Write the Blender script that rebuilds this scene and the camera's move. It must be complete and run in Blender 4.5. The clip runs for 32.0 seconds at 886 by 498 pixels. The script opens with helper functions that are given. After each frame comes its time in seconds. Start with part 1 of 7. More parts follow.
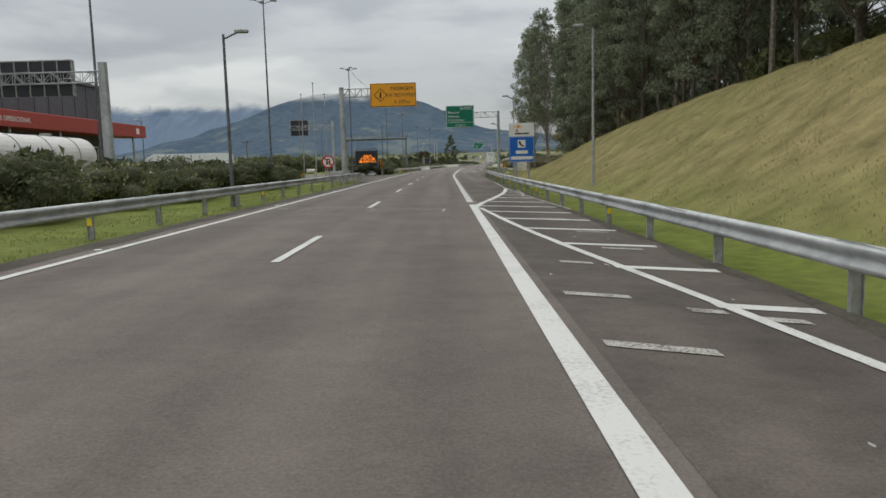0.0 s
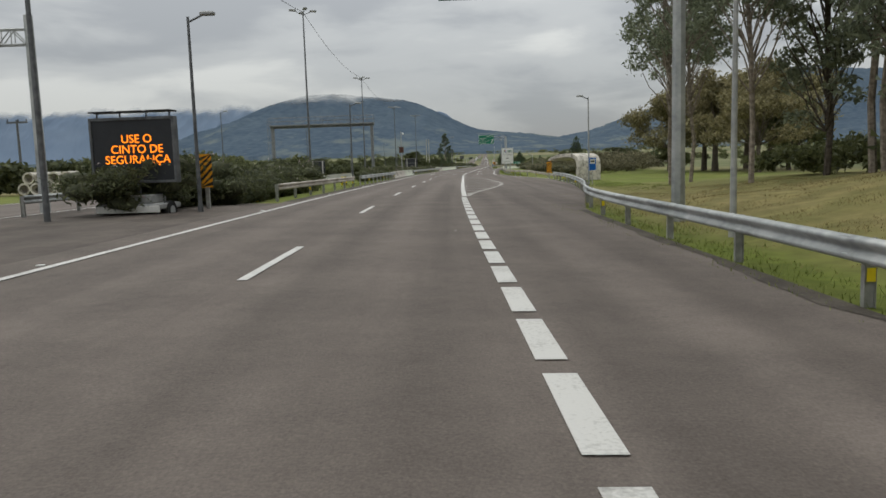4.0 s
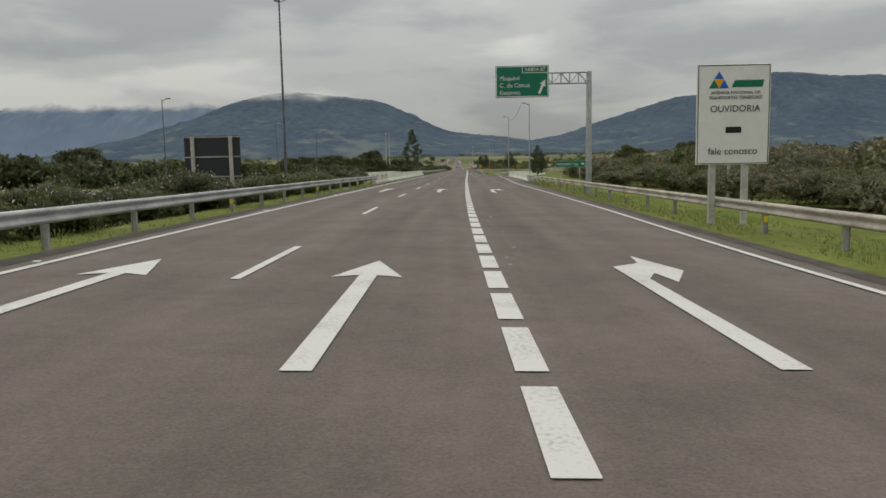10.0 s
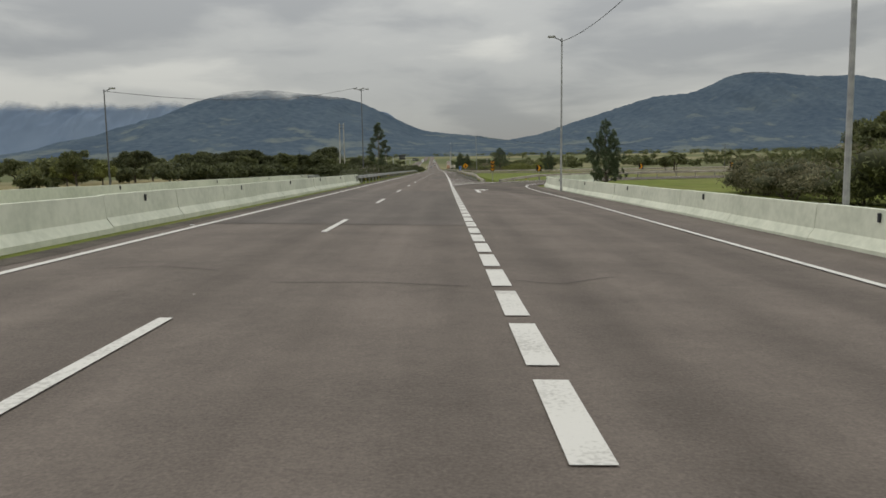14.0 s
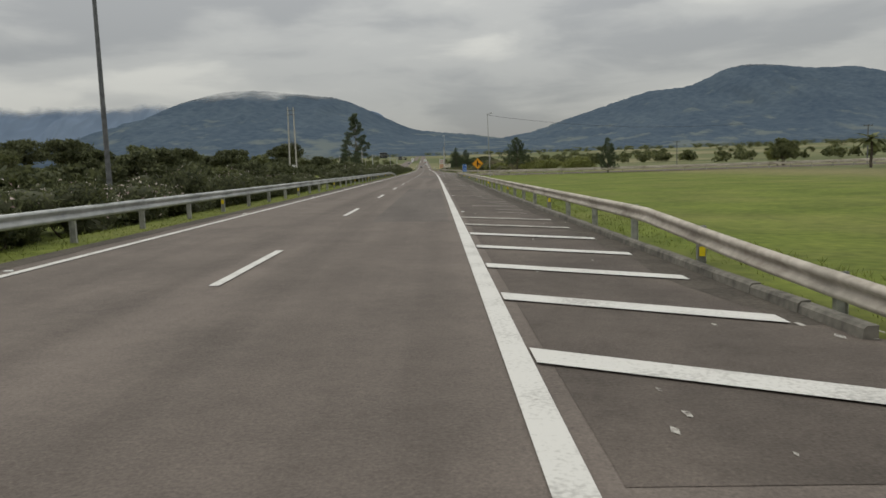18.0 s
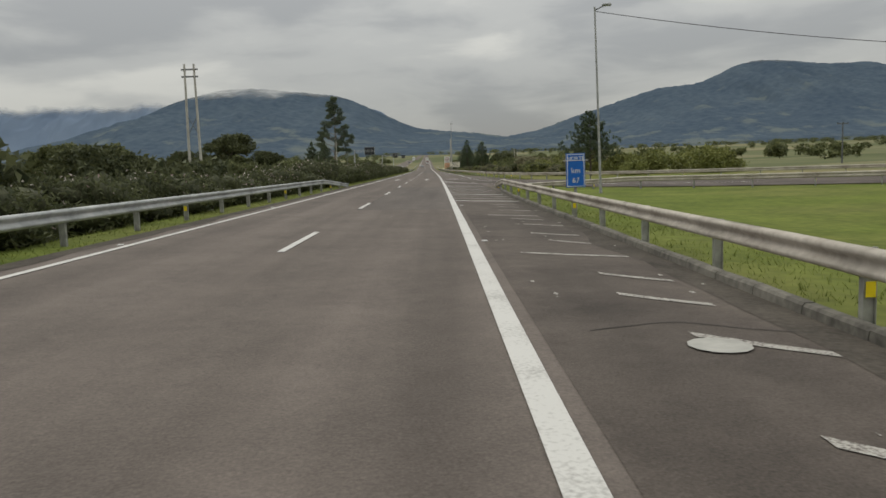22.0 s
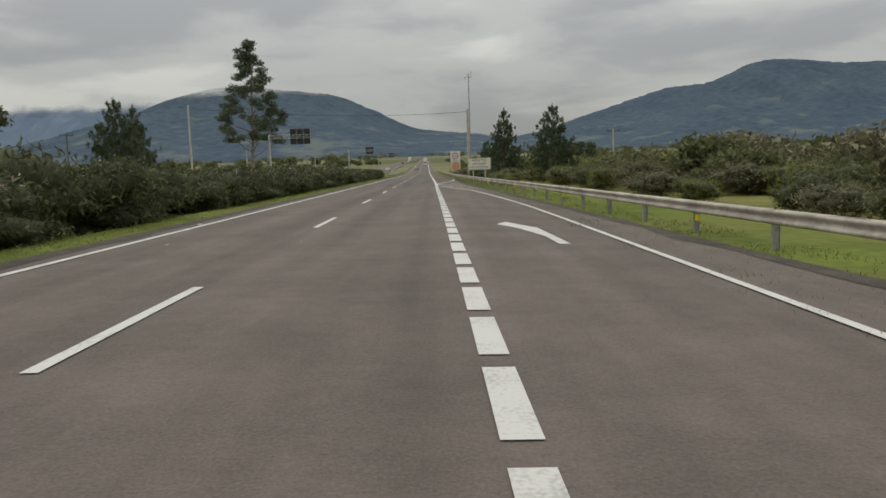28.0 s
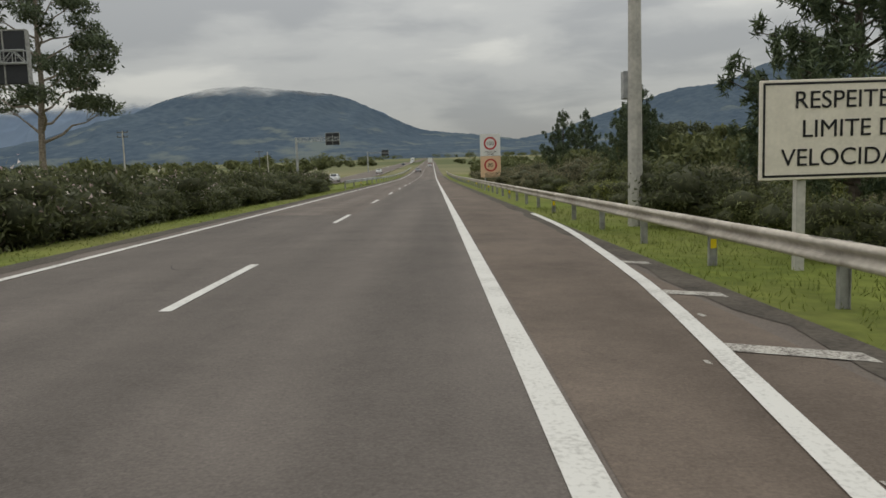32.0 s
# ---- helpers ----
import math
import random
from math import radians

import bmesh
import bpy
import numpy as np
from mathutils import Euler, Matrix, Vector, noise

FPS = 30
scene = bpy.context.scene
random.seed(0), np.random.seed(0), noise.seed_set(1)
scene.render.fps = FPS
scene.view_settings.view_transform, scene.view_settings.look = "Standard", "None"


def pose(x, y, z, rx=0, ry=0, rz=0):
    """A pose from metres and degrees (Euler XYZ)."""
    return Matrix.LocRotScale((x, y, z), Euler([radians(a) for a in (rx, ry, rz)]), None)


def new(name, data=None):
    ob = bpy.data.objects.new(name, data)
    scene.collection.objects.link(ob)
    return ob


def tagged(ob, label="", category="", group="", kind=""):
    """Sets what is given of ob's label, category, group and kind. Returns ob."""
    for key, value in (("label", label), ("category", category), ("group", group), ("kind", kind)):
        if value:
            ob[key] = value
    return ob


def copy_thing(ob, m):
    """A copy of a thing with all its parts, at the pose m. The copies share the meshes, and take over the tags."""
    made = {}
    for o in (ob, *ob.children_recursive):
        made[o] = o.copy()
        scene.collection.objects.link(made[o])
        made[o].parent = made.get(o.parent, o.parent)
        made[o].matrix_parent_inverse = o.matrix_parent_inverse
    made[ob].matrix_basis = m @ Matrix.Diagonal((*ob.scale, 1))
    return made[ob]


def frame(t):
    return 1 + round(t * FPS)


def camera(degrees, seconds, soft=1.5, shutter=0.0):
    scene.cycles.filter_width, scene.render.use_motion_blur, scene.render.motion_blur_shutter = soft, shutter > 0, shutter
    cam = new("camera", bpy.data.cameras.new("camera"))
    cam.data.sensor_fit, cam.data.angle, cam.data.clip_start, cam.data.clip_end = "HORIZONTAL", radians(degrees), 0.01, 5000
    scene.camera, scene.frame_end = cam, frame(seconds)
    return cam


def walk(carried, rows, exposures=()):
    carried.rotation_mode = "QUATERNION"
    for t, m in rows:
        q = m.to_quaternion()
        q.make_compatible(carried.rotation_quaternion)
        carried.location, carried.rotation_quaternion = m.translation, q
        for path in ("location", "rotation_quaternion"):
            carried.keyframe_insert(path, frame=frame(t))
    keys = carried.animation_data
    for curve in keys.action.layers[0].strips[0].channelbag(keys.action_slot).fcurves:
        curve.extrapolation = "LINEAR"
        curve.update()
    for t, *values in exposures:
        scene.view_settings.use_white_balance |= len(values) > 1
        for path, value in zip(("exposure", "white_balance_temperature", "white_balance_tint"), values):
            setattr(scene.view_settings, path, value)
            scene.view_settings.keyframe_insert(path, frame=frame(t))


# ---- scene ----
# ---- the road's line: s runs along it, n to the right of the lane dashes ----
HEAD_S = (-200, -20, 75, 115, 150, 185, 220, 300, 400, 560, 4600)
HEAD_D = (4.0, 4.0, 3.94, 1.98, 2.1, -0.06, -0.42, -0.63, -0.4, 0.3, 0.3)
_S = np.arange(-200, 4600.5, 1.0)
_A = np.interp(_S, HEAD_S, np.radians(HEAD_D))
_A = np.convolve(np.r_[np.full(15, _A[0]), _A, np.full(15, _A[-1])], np.ones(31) / 31, "valid")
_X = np.r_[0, np.cumsum(-np.sin(_A[:-1]))]
_Y = np.r_[0, np.cumsum(np.cos(_A[:-1]))]
_X -= _X[200]
_Y -= _Y[200]
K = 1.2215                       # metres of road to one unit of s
_X *= K
_Y *= K


def heading(s):
    return float(np.interp(s, _S, _A))


def lift(s):
    """How far the valley floor has risen at s."""
    s = np.asarray(s, float)
    return K * np.where(s < 640, 0, np.where(s < 740, (s - 640) ** 2 / 200 * 0.021, (s - 690) * 0.021))


def fall(n):
    """The crossfall of the carriageway."""
    return -0.025 * np.clip(n, -6, 14)


def rd(s, n, z=0.0):
    """A place on the road: along, across, and metres over the carriageway's plane."""
    s = s - 2.37
    a = np.interp(s, _S, _A)
    x = np.interp(s, _S, _X) + n * np.cos(a)
    y = np.interp(s, _S, _Y) + n * np.sin(a)
    return Vector((float(x), float(y), float(fall(n) + lift(s) + z)))


def aside(s, n, z=0.0):
    """A place beside the road, spread outwards from the driving line and from eye height."""
    a = np.interp(s, _S, _A)
    m = 3.0 + K * (n - 3.0)
    x = np.interp(s, _S, _X) + m * np.cos(a)
    y = np.interp(s, _S, _Y) + m * np.sin(a)
    return Vector((float(x), float(y), float(1.53 + K * (fall(n) + z - 1.53) + lift(s))))


# ---- camera ----
cam = camera(62.0, 32.0, soft=1.6)
ROWS = (
    (0, 2.109, 8.143, 1.54, 4.32, -6.62, -1.54),
    (0.5, 1.474, 17.28, 1.54, 4.17, -6.52, -1.48),
    (1, 0.837, 26.478, 1.54, 4.08, -6.54, -1.42),
    (1.5, 0.211, 35.7, 1.54, 4.01, -6.49, -1.42),
    (2, -0.428, 45.117, 1.54, 3.81, -6.52, -1.41),
    (2.5, -1.057, 54.584, 1.54, 3.78, -6.45, -1.55),
    (3, -1.684, 63.964, 1.54, 3.85, -6.54, -1.69),
    (3.5, -2.314, 73.516, 1.54, 3.93, -6.47, -1.73),
    (5.5, -4.714, 113.065, 1.53, 3.36, -6.49, -1.87),
    (6, -5.135, 122.914, 1.53, 3.09, -6.45, -1.46),
    (6.5, -5.584, 132.738, 1.53, 2.77, -6.4, -1.3),
    (7, -5.975, 142.512, 1.53, 2.47, -6.43, -1.14),
    (7.5, -6.359, 152.151, 1.53, 2.33, -6.38, -1.08),
    (8, -6.721, 161.74, 1.53, 2.06, -6.36, -1.02),
    (8.5, -7.033, 171.402, 1.53, 1.96, -6.3, -0.98),
    (9, -7.345, 181.213, 1.53, 1.8, -6.32, -0.93),
    (9.5, -7.63, 191.074, 1.53, 1.66, -6.26, -1),
    (10, -7.855, 200.936, 1.53, 1.48, -6.3, -1.07),
    (10.5, -7.945, 210.836, 1.53, 1.32, -6.31, -1.11),
    (11, -7.951, 220.892, 1.53, 1.02, -6.25, -1.14),
    (11.5, -7.995, 231.034, 1.53, 0.85, -6.28, -1.19),
    (12, -7.991, 241.237, 1.53, 0.5, -6.31, -1.24),
    (12.5, -8.064, 251.437, 1.53, 0.15, -6.24, -1.25),
    (13, -8.133, 261.6, 1.53, -0.11, -6.23, -1.25),
    (13.5, -8.091, 271.691, 1.53, -0.32, -6.23, -1.11),
    (14, -8.038, 281.658, 1.53, -0.47, -6.31, -0.97),
    (14.5, -7.974, 291.577, 1.53, -0.57, -6.21, -1.04),
    (16.5, -7.679, 332.425, 1.54, -0.74, -6.59, -1.34),
    (17, -7.4, 342.784, 1.53, -0.74, -6.39, -1.8),
    (17.5, -7.252, 353.033, 1.53, -0.93, -6.59, -1.87),
    (18, -7.092, 363.33, 1.53, -0.97, -6.35, -1.94),
    (18.5, -7.043, 373.615, 1.53, -0.88, -6.32, -1.89),
    (19, -6.983, 383.949, 1.53, -0.87, -6.35, -1.85),
    (19.5, -6.894, 394.417, 1.53, -0.68, -6.36, -1.77),
    (20, -6.815, 405.019, 1.53, -0.7, -6.36, -1.7),
    (20.5, -6.627, 415.744, 1.53, -0.69, -6.31, -1.89),
    (21, -6.439, 426.468, 1.53, -0.73, -6.36, -2.08),
    (21.5, -6.372, 437.132, 1.53, -0.7, -6.47, -2.07),
    (22, -6.316, 447.746, 1.53, -0.7, -6.38, -2.07),
    (22.5, -6.27, 458.373, 1.53, -0.56, -6.34, -1.97),
    (23, -6.235, 469.024, 1.53, -0.41, -6.38, -1.88),
    (23.5, -6.161, 479.663, 1.53, -0.38, -6.35, -1.56),
    (24, -6.087, 490.327, 1.53, -0.58, -6.18, -1.23),
    (24.5, -5.955, 500.978, 1.53, -0.65, -6.3, -1.25),
    (25, -5.833, 511.788, 1.53, -0.84, -6.41, -1.26),
    (25.5, -5.753, 522.549, 1.53, -0.99, -6.4, -1.34),
    (27.5, -5.516, 563.553, 1.53, -0.82, -6.26, -1.64),
    (28, -5.462, 574.008, 1.53, -0.73, -6.22, -1.93),
    (28.5, -5.4, 584.672, 1.52, -0.8, -6.23, -1.76),
    (29, -5.348, 595.457, 1.52, -0.76, -6.33, -1.59),
    (29.5, -5.358, 606.303, 1.52, -0.77, -6.24, -1.63),
    (30, -5.37, 617.016, 1.52, -0.76, -6.27, -1.68),
    (30.5, -5.502, 627.483, 1.53, -0.75, -6.15, -1.53),
    (31, -5.646, 638.147, 1.53, -0.76, -6.17, -1.38),
    (31.5, -5.682, 648.993, 1.53, -0.51, -6.1, -1.61),
    (32, -5.738, 659.84, 1.53, -0.32, -6.04, -1.84),
)
walk(cam, [(t, pose(x, y, z, 90 + p, 0, yaw) @ pose(0, 0, 0, 0, 0, roll)) for t, x, y, z, yaw, p, roll in ROWS], ((0.0, 0.2, 6350, 7), (3.5, 0.14, 6400, 7), (6.0, -0.07, 6740, 6.5), (32.0, -0.07, 6740, 6.5)))

# ---- world: an overcast sky, brighter overhead, and a weak veiled sun ----
world = bpy.data.worlds.new("overcast_sky")
scene.world = world
world.use_nodes = True
wn, wl = world.node_tree.nodes, world.node_tree.links
wn.clear()


def wmath(op, a, b=None):
    nd = wn.new("ShaderNodeMath")
    nd.operation = op
    for i, v in enumerate((a, b)):
        if v is None:
            continue
        if isinstance(v, (int, float)):
            nd.inputs[i].default_value = v
        else:
            wl.new(v, nd.inputs[i])
    return nd.outputs[0]


sky = wn.new("ShaderNodeTexSky")
sky.sky_type = "NISHITA"
sky.sun_disc = False
sky.sun_elevation, sky.sun_rotation = radians(48), radians(35)
tc = wn.new("ShaderNodeTexCoord")
sep = wn.new("ShaderNodeSeparateXYZ")
wl.new(tc.outputs["Generated"], sep.inputs[0])
up = wmath("MAXIMUM", sep.outputs[2], 0.0)
com = wn.new("ShaderNodeCombineXYZ")
wl.new(wmath("MULTIPLY", sep.outputs[0], 1.5), com.inputs[0])
wl.new(wmath("MULTIPLY", sep.outputs[1], 1.5), com.inputs[1])
wl.new(wmath("ADD", wmath("MULTIPLY", wmath("POWER", up, 0.85), 5.2), 3.3), com.inputs[2])


def cloud_noise(scale, detail, rough, warp):
    nd = wn.new("ShaderNodeTexNoise")
    nd.inputs["Scale"].default_value, nd.inputs["Detail"].default_value = scale, detail
    nd.inputs["Roughness"].default_value, nd.inputs["Distortion"].default_value = rough, warp
    wl.new(com.outputs[0], nd.inputs["Vector"])
    return nd.outputs[0]


ramp = wn.new("ShaderNodeValToRGB")
ramp.color_ramp.interpolation = "EASE"
ramp.color_ramp.elements[0].position, ramp.color_ramp.elements[0].color = 0.39, (0.29, 0.296, 0.31, 1)
ramp.color_ramp.elements[1].position, ramp.color_ramp.elements[1].color = 0.60, (0.53, 0.526, 0.513, 1)
middle = ramp.color_ramp.elements.new(0.50)
middle.color = (0.395, 0.398, 0.402, 1)
wl.new(wmath("ADD", wmath("MULTIPLY", cloud_noise(1.3, 2.0, 0.45, 0.4), 0.66), wmath("MULTIPLY", cloud_noise(4.0, 7.0, 0.52, 0.3), 0.34)), ramp.inputs[0])
gain = wmath("ADD", 0.87, wmath("MULTIPLY", up, 2.6))
cl = wn.new("ShaderNodeVectorMath")
cl.operation = "SCALE"
wl.new(ramp.outputs[0], cl.inputs[0])
wl.new(gain, cl.inputs[3])
clouds = wn.new("ShaderNodeBackground")
wl.new(cl.outputs[0], clouds.inputs[0])
clouds.inputs[1].default_value = 1.0
clear = wn.new("ShaderNodeBackground")
wl.new(sky.outputs[0], clear.inputs[0])
clear.inputs[1].default_value = 0.1
mix = wn.new("ShaderNodeMixShader")
mix.inputs[0].default_value = 0.93
wl.new(clear.outputs[0], mix.inputs[1])
wl.new(clouds.outputs[0], mix.inputs[2])
wout = wn.new("ShaderNodeOutputWorld")
wl.new(mix.outputs[0], wout.inputs[0])
sun_data = bpy.data.lights.new("sun", "SUN")
sun_data.energy, sun_data.angle, sun_data.color = 0.6, radians(30), (1.0, 0.96, 0.9)
sun = new("sun", sun_data)
sun.matrix_world = pose(0, 0, 60, 42, 0, 215)


# ---- materials ----
def surface(name, dark, light, scale=8.0, rough=0.8, metal=0.0, bump=0.15, stain=0.25, stain_scale=0.6, leaf=0.0, island=0.0, spec=0.3, stretch=None, lo=0.35, hi=0.65, uv=False, both=False):
    """A material whose colour wanders between two tones at two scales, with fine relief."""
    m = bpy.data.materials.new(name)
    m.use_nodes = True
    nt = m.node_tree
    nd, lk = nt.nodes, nt.links
    b = nd["Principled BSDF"]
    b.inputs["Roughness"].default_value, b.inputs["Metallic"].default_value = rough, metal
    b.inputs["Specular IOR Level"].default_value = spec
    src = nd.new("ShaderNodeUVMap").outputs[0] if uv else nd.new("ShaderNodeNewGeometry").outputs["Position"]
    if stretch:
        mp = nd.new("ShaderNodeMapping")
        mp.inputs["Scale"].default_value = stretch
        lk.new(src, mp.inputs[0])
        wide = mp.outputs[0]
    else:
        wide = src
    fine = nd.new("ShaderNodeTexNoise")
    fine.inputs["Scale"].default_value, fine.inputs["Detail"].default_value = scale, 5.0
    lk.new(wide if both else src, fine.inputs["Vector"])
    big = nd.new("ShaderNodeTexNoise")
    big.inputs["Scale"].default_value, big.inputs["Detail"].default_value = stain_scale, 4.0
    lk.new(wide, big.inputs["Vector"])
    mixv = nd.new("ShaderNodeMix")
    mixv.inputs[0].default_value = stain
    lk.new(fine.outputs[0], mixv.inputs[2])
    lk.new(big.outputs[0], mixv.inputs[3])
    rp = nd.new("ShaderNodeValToRGB")
    rp.color_ramp.elements[0].position, rp.color_ramp.elements[0].color = lo, (*dark, 1)
    rp.color_ramp.elements[1].position, rp.color_ramp.elements[1].color = hi, (*light, 1)
    val = mixv.outputs[0]
    if island:
        gi = nd.new("ShaderNodeNewGeometry")
        mi = nd.new("ShaderNodeMix")
        mi.inputs[0].default_value = island
        lk.new(val, mi.inputs[2])
        lk.new(gi.outputs["Random Per Island"], mi.inputs[3])
        val = mi.outputs[0]
    lk.new(val, rp.inputs[0])
    lk.new(rp.outputs[0], b.inputs["Base Color"])
    if bump:
        bp = nd.new("ShaderNodeBump")
        bp.inputs["Strength"].default_value, bp.inputs["Distance"].default_value = bump, 0.02
        lk.new(fine.outputs[0], bp.inputs["Height"])
        lk.new(bp.outputs[0], b.inputs["Normal"])
    if leaf:
        tr = nd.new("ShaderNodeBsdfTranslucent")
        lk.new(rp.outputs[0], tr.inputs[0])
        ms = nd.new("ShaderNodeMixShader")
        ms.inputs[0].default_value = leaf
        lk.new(b.outputs[0], ms.inputs[1])
        lk.new(tr.outputs[0], ms.inputs[2])
        lk.new(ms.outputs[0], nd["Material Output"].inputs[0])
    return m


def plain(name, col, rough=0.5, metal=0.0, vary=0.12, scale=3.0, glow=0.0):
    d = tuple(c * (1 - vary) for c in col)
    u = tuple(min(1, c * (1 + vary)) for c in col)
    m = surface(name, d, u, scale=scale * 6, rough=rough, metal=metal, bump=0.03, stain=0.5, stain_scale=scale)
    if glow:
        b = m.node_tree.nodes["Principled BSDF"]
        b.inputs["Emission Color"].default_value = (*col, 1)
        b.inputs["Emission Strength"].default_value = glow
    return m


def asphalt(name, dark, light, tracks=0.05, streak=(0.9, 0.035, 1), mottle=1.0):
    """Worn asphalt: long streaks, wheel tracks, blotches and a coarse grain of stones."""
    m = surface(name, dark, light, scale=46, rough=0.88, bump=0.5, stain=0.58, stain_scale=1.0, stretch=streak, uv=True, lo=0.32, hi=0.68, spec=0.25)
    nd, lk = m.node_tree.nodes, m.node_tree.links
    b = nd["Principled BSDF"]
    base = b.inputs["Base Color"].links[0].from_socket
    uvm = nd.new("ShaderNodeUVMap").outputs[0]
    sp = nd.new("ShaderNodeSeparateXYZ")
    lk.new(uvm, sp.inputs[0])
    geo = nd.new("ShaderNodeNewGeometry").outputs["Position"]

    def calc(op, a, c, d=None):
        q = nd.new("ShaderNodeMath")
        q.operation = op
        for k, v in enumerate((a, c, d)):
            if v is None:
                continue
            if isinstance(v, (int, float)):
                q.inputs[k].default_value = v
            else:
                lk.new(v, q.inputs[k])
        return q.outputs[0]

    def blotch(scale, detail, rough=0.55):
        q = nd.new("ShaderNodeTexNoise")
        q.inputs["Scale"].default_value, q.inputs["Detail"].default_value, q.inputs["Roughness"].default_value = scale, detail, rough
        lk.new(geo, q.inputs["Vector"])
        return q.outputs[0]

    wave = calc("COSINE", calc("MULTIPLY", sp.outputs[0], 2 * math.pi / 1.8), 0)
    gain = calc("MULTIPLY_ADD", wave, tracks, 1.0)
    gain = calc("MULTIPLY_ADD", calc("SUBTRACT", blotch(0.55, 6.0), 0.5), 0.75 * mottle, gain)
    gain = calc("MULTIPLY_ADD", calc("SUBTRACT", blotch(4.0, 5.0), 0.5), 0.38 * mottle, gain)
    gain = calc("MULTIPLY_ADD", calc("SUBTRACT", blotch(26.0, 4.0, 0.7), 0.5), 0.9, gain)
    sc = nd.new("ShaderNodeVectorMath")
    sc.operation = "SCALE"
    lk.new(base, sc.inputs[0])
    lk.new(gain, sc.inputs[3])
    lk.new(sc.outputs[0], b.inputs["Base Color"])
    return m


ASPHALT = asphalt("asphalt", (0.091, 0.0755, 0.0655), (0.172, 0.145, 0.127))
ASPHALT_OLD = asphalt("old_asphalt", (0.058, 0.048, 0.041), (0.136, 0.113, 0.097), 0.0, (0.5, 0.12, 1), 1.6)
ASPHALT_BROWN = asphalt("brown_asphalt", (0.088, 0.068, 0.054), (0.158, 0.125, 0.102), 0.0, (0.5, 0.12, 1), 1.3)
ASPHALT_DARK = asphalt("dark_asphalt_patch", (0.080, 0.069, 0.062), (0.148, 0.128, 0.115), 0.05, (0.8, 0.05, 1), 0.8)
PAINT = surface("road_paint", (0.33, 0.32, 0.30), (0.59, 0.58, 0.55), scale=24, rough=0.7, bump=0.2, stain=0.45, stain_scale=1.4, lo=0.30, hi=0.5)
PAINT_WORN = surface("worn_road_paint", (0.105, 0.09, 0.08), (0.44, 0.42, 0.38), scale=36, rough=0.82, bump=0.2, stain=0.35, stain_scale=5.0, lo=0.39, hi=0.56)
GALV = surface("galvanised_steel", (0.27, 0.285, 0.285), (0.50, 0.51, 0.50), scale=5, rough=0.5, metal=0.35, bump=0.05, stain=0.6, stain_scale=0.9)
GALV_OLD = surface("weathered_steel", (0.33, 0.29, 0.245), (0.58, 0.535, 0.47), scale=7, rough=0.65, metal=0.2, bump=0.08, stain=0.6, stain_scale=1.2)
POST = surface("steel_post", (0.24, 0.24, 0.23), (0.42, 0.42, 0.39), scale=6, rough=0.6, metal=0.3, bump=0.05)
POLE = surface("painted_pole", (0.085, 0.09, 0.095), (0.17, 0.175, 0.18), scale=5, rough=0.55, metal=0.3, bump=0.03)
PORTICO_STEEL = surface("dull_painted_steel", (0.13, 0.14, 0.145), (0.25, 0.255, 0.255), scale=5, rough=0.6, metal=0.2, bump=0.04)
POLE_PALE = surface("pale_pole", (0.26, 0.27, 0.27), (0.42, 0.42, 0.41), scale=5, rough=0.6, metal=0.15, bump=0.04)
CONC = surface("concrete", (0.30, 0.295, 0.27), (0.47, 0.46, 0.42), scale=6, rough=0.9, bump=0.25, stain=0.5, stain_scale=0.7)
CONC_GREEN = surface("limewashed_concrete", (0.46, 0.49, 0.40), (0.66, 0.68, 0.57), scale=5, rough=0.88, bump=0.15, stain=0.6, stain_scale=0.5, lo=0.3, hi=0.6)
CONC_OLD = surface("stained_concrete", (0.20, 0.18, 0.155), (0.60, 0.56, 0.49), scale=4, rough=0.92, bump=0.3, stain=0.45, stain_scale=1.5, lo=0.34, hi=0.54)
CONC_POLE = surface("concrete_pole", (0.34, 0.33, 0.30), (0.54, 0.52, 0.47), scale=9, rough=0.9, bump=0.2, stain=0.5, stain_scale=1.5)
CONC_DIRTY = surface("dirty_kerb_concrete", (0.075, 0.07, 0.06), (0.22, 0.205, 0.175), scale=7, rough=0.95, bump=0.3, stain=0.5, stain_scale=1.1)
JOINT = plain("dark_joint", (0.03, 0.03, 0.028), 0.95)
SEAM = plain("sealed_seam", (0.062, 0.053, 0.047), 0.9)
BLACK = plain("black_paint", (0.012, 0.012, 0.013), 0.55)
RUBBER = plain("tyre_rubber", (0.02, 0.02, 0.02), 0.85)
DARKPANEL = plain("dark_panel_back", (0.03, 0.032, 0.036), 0.6)
WHITE = plain("white_sheeting", (0.70, 0.70, 0.67), 0.45, vary=0.06)
CREAM = plain("aged_white_sheeting", (0.72, 0.67, 0.57), 0.5, vary=0.08)
PEACH = plain("faded_orange_sheeting", (0.68, 0.47, 0.30), 0.5, vary=0.08)
GREEN = plain("green_sheeting", (0.006, 0.15, 0.085), 0.42, vary=0.1)
BLUE = plain("blue_sheeting", (0.012, 0.12, 0.46), 0.42, vary=0.08)
ORANGE = plain("orange_sheeting", (0.75, 0.33, 0.015), 0.42, vary=0.08)
YELLOW = plain("yellow_sheeting", (0.80, 0.62, 0.02), 0.45, vary=0.08)
RED = plain("red_paint", (0.42, 0.03, 0.03), 0.5)
REDBAND = plain("red_fascia", (0.33, 0.05, 0.035), 0.55)
AMBER = plain("amber_diodes", (1.0, 0.23, 0.01), 0.5, glow=1.6)
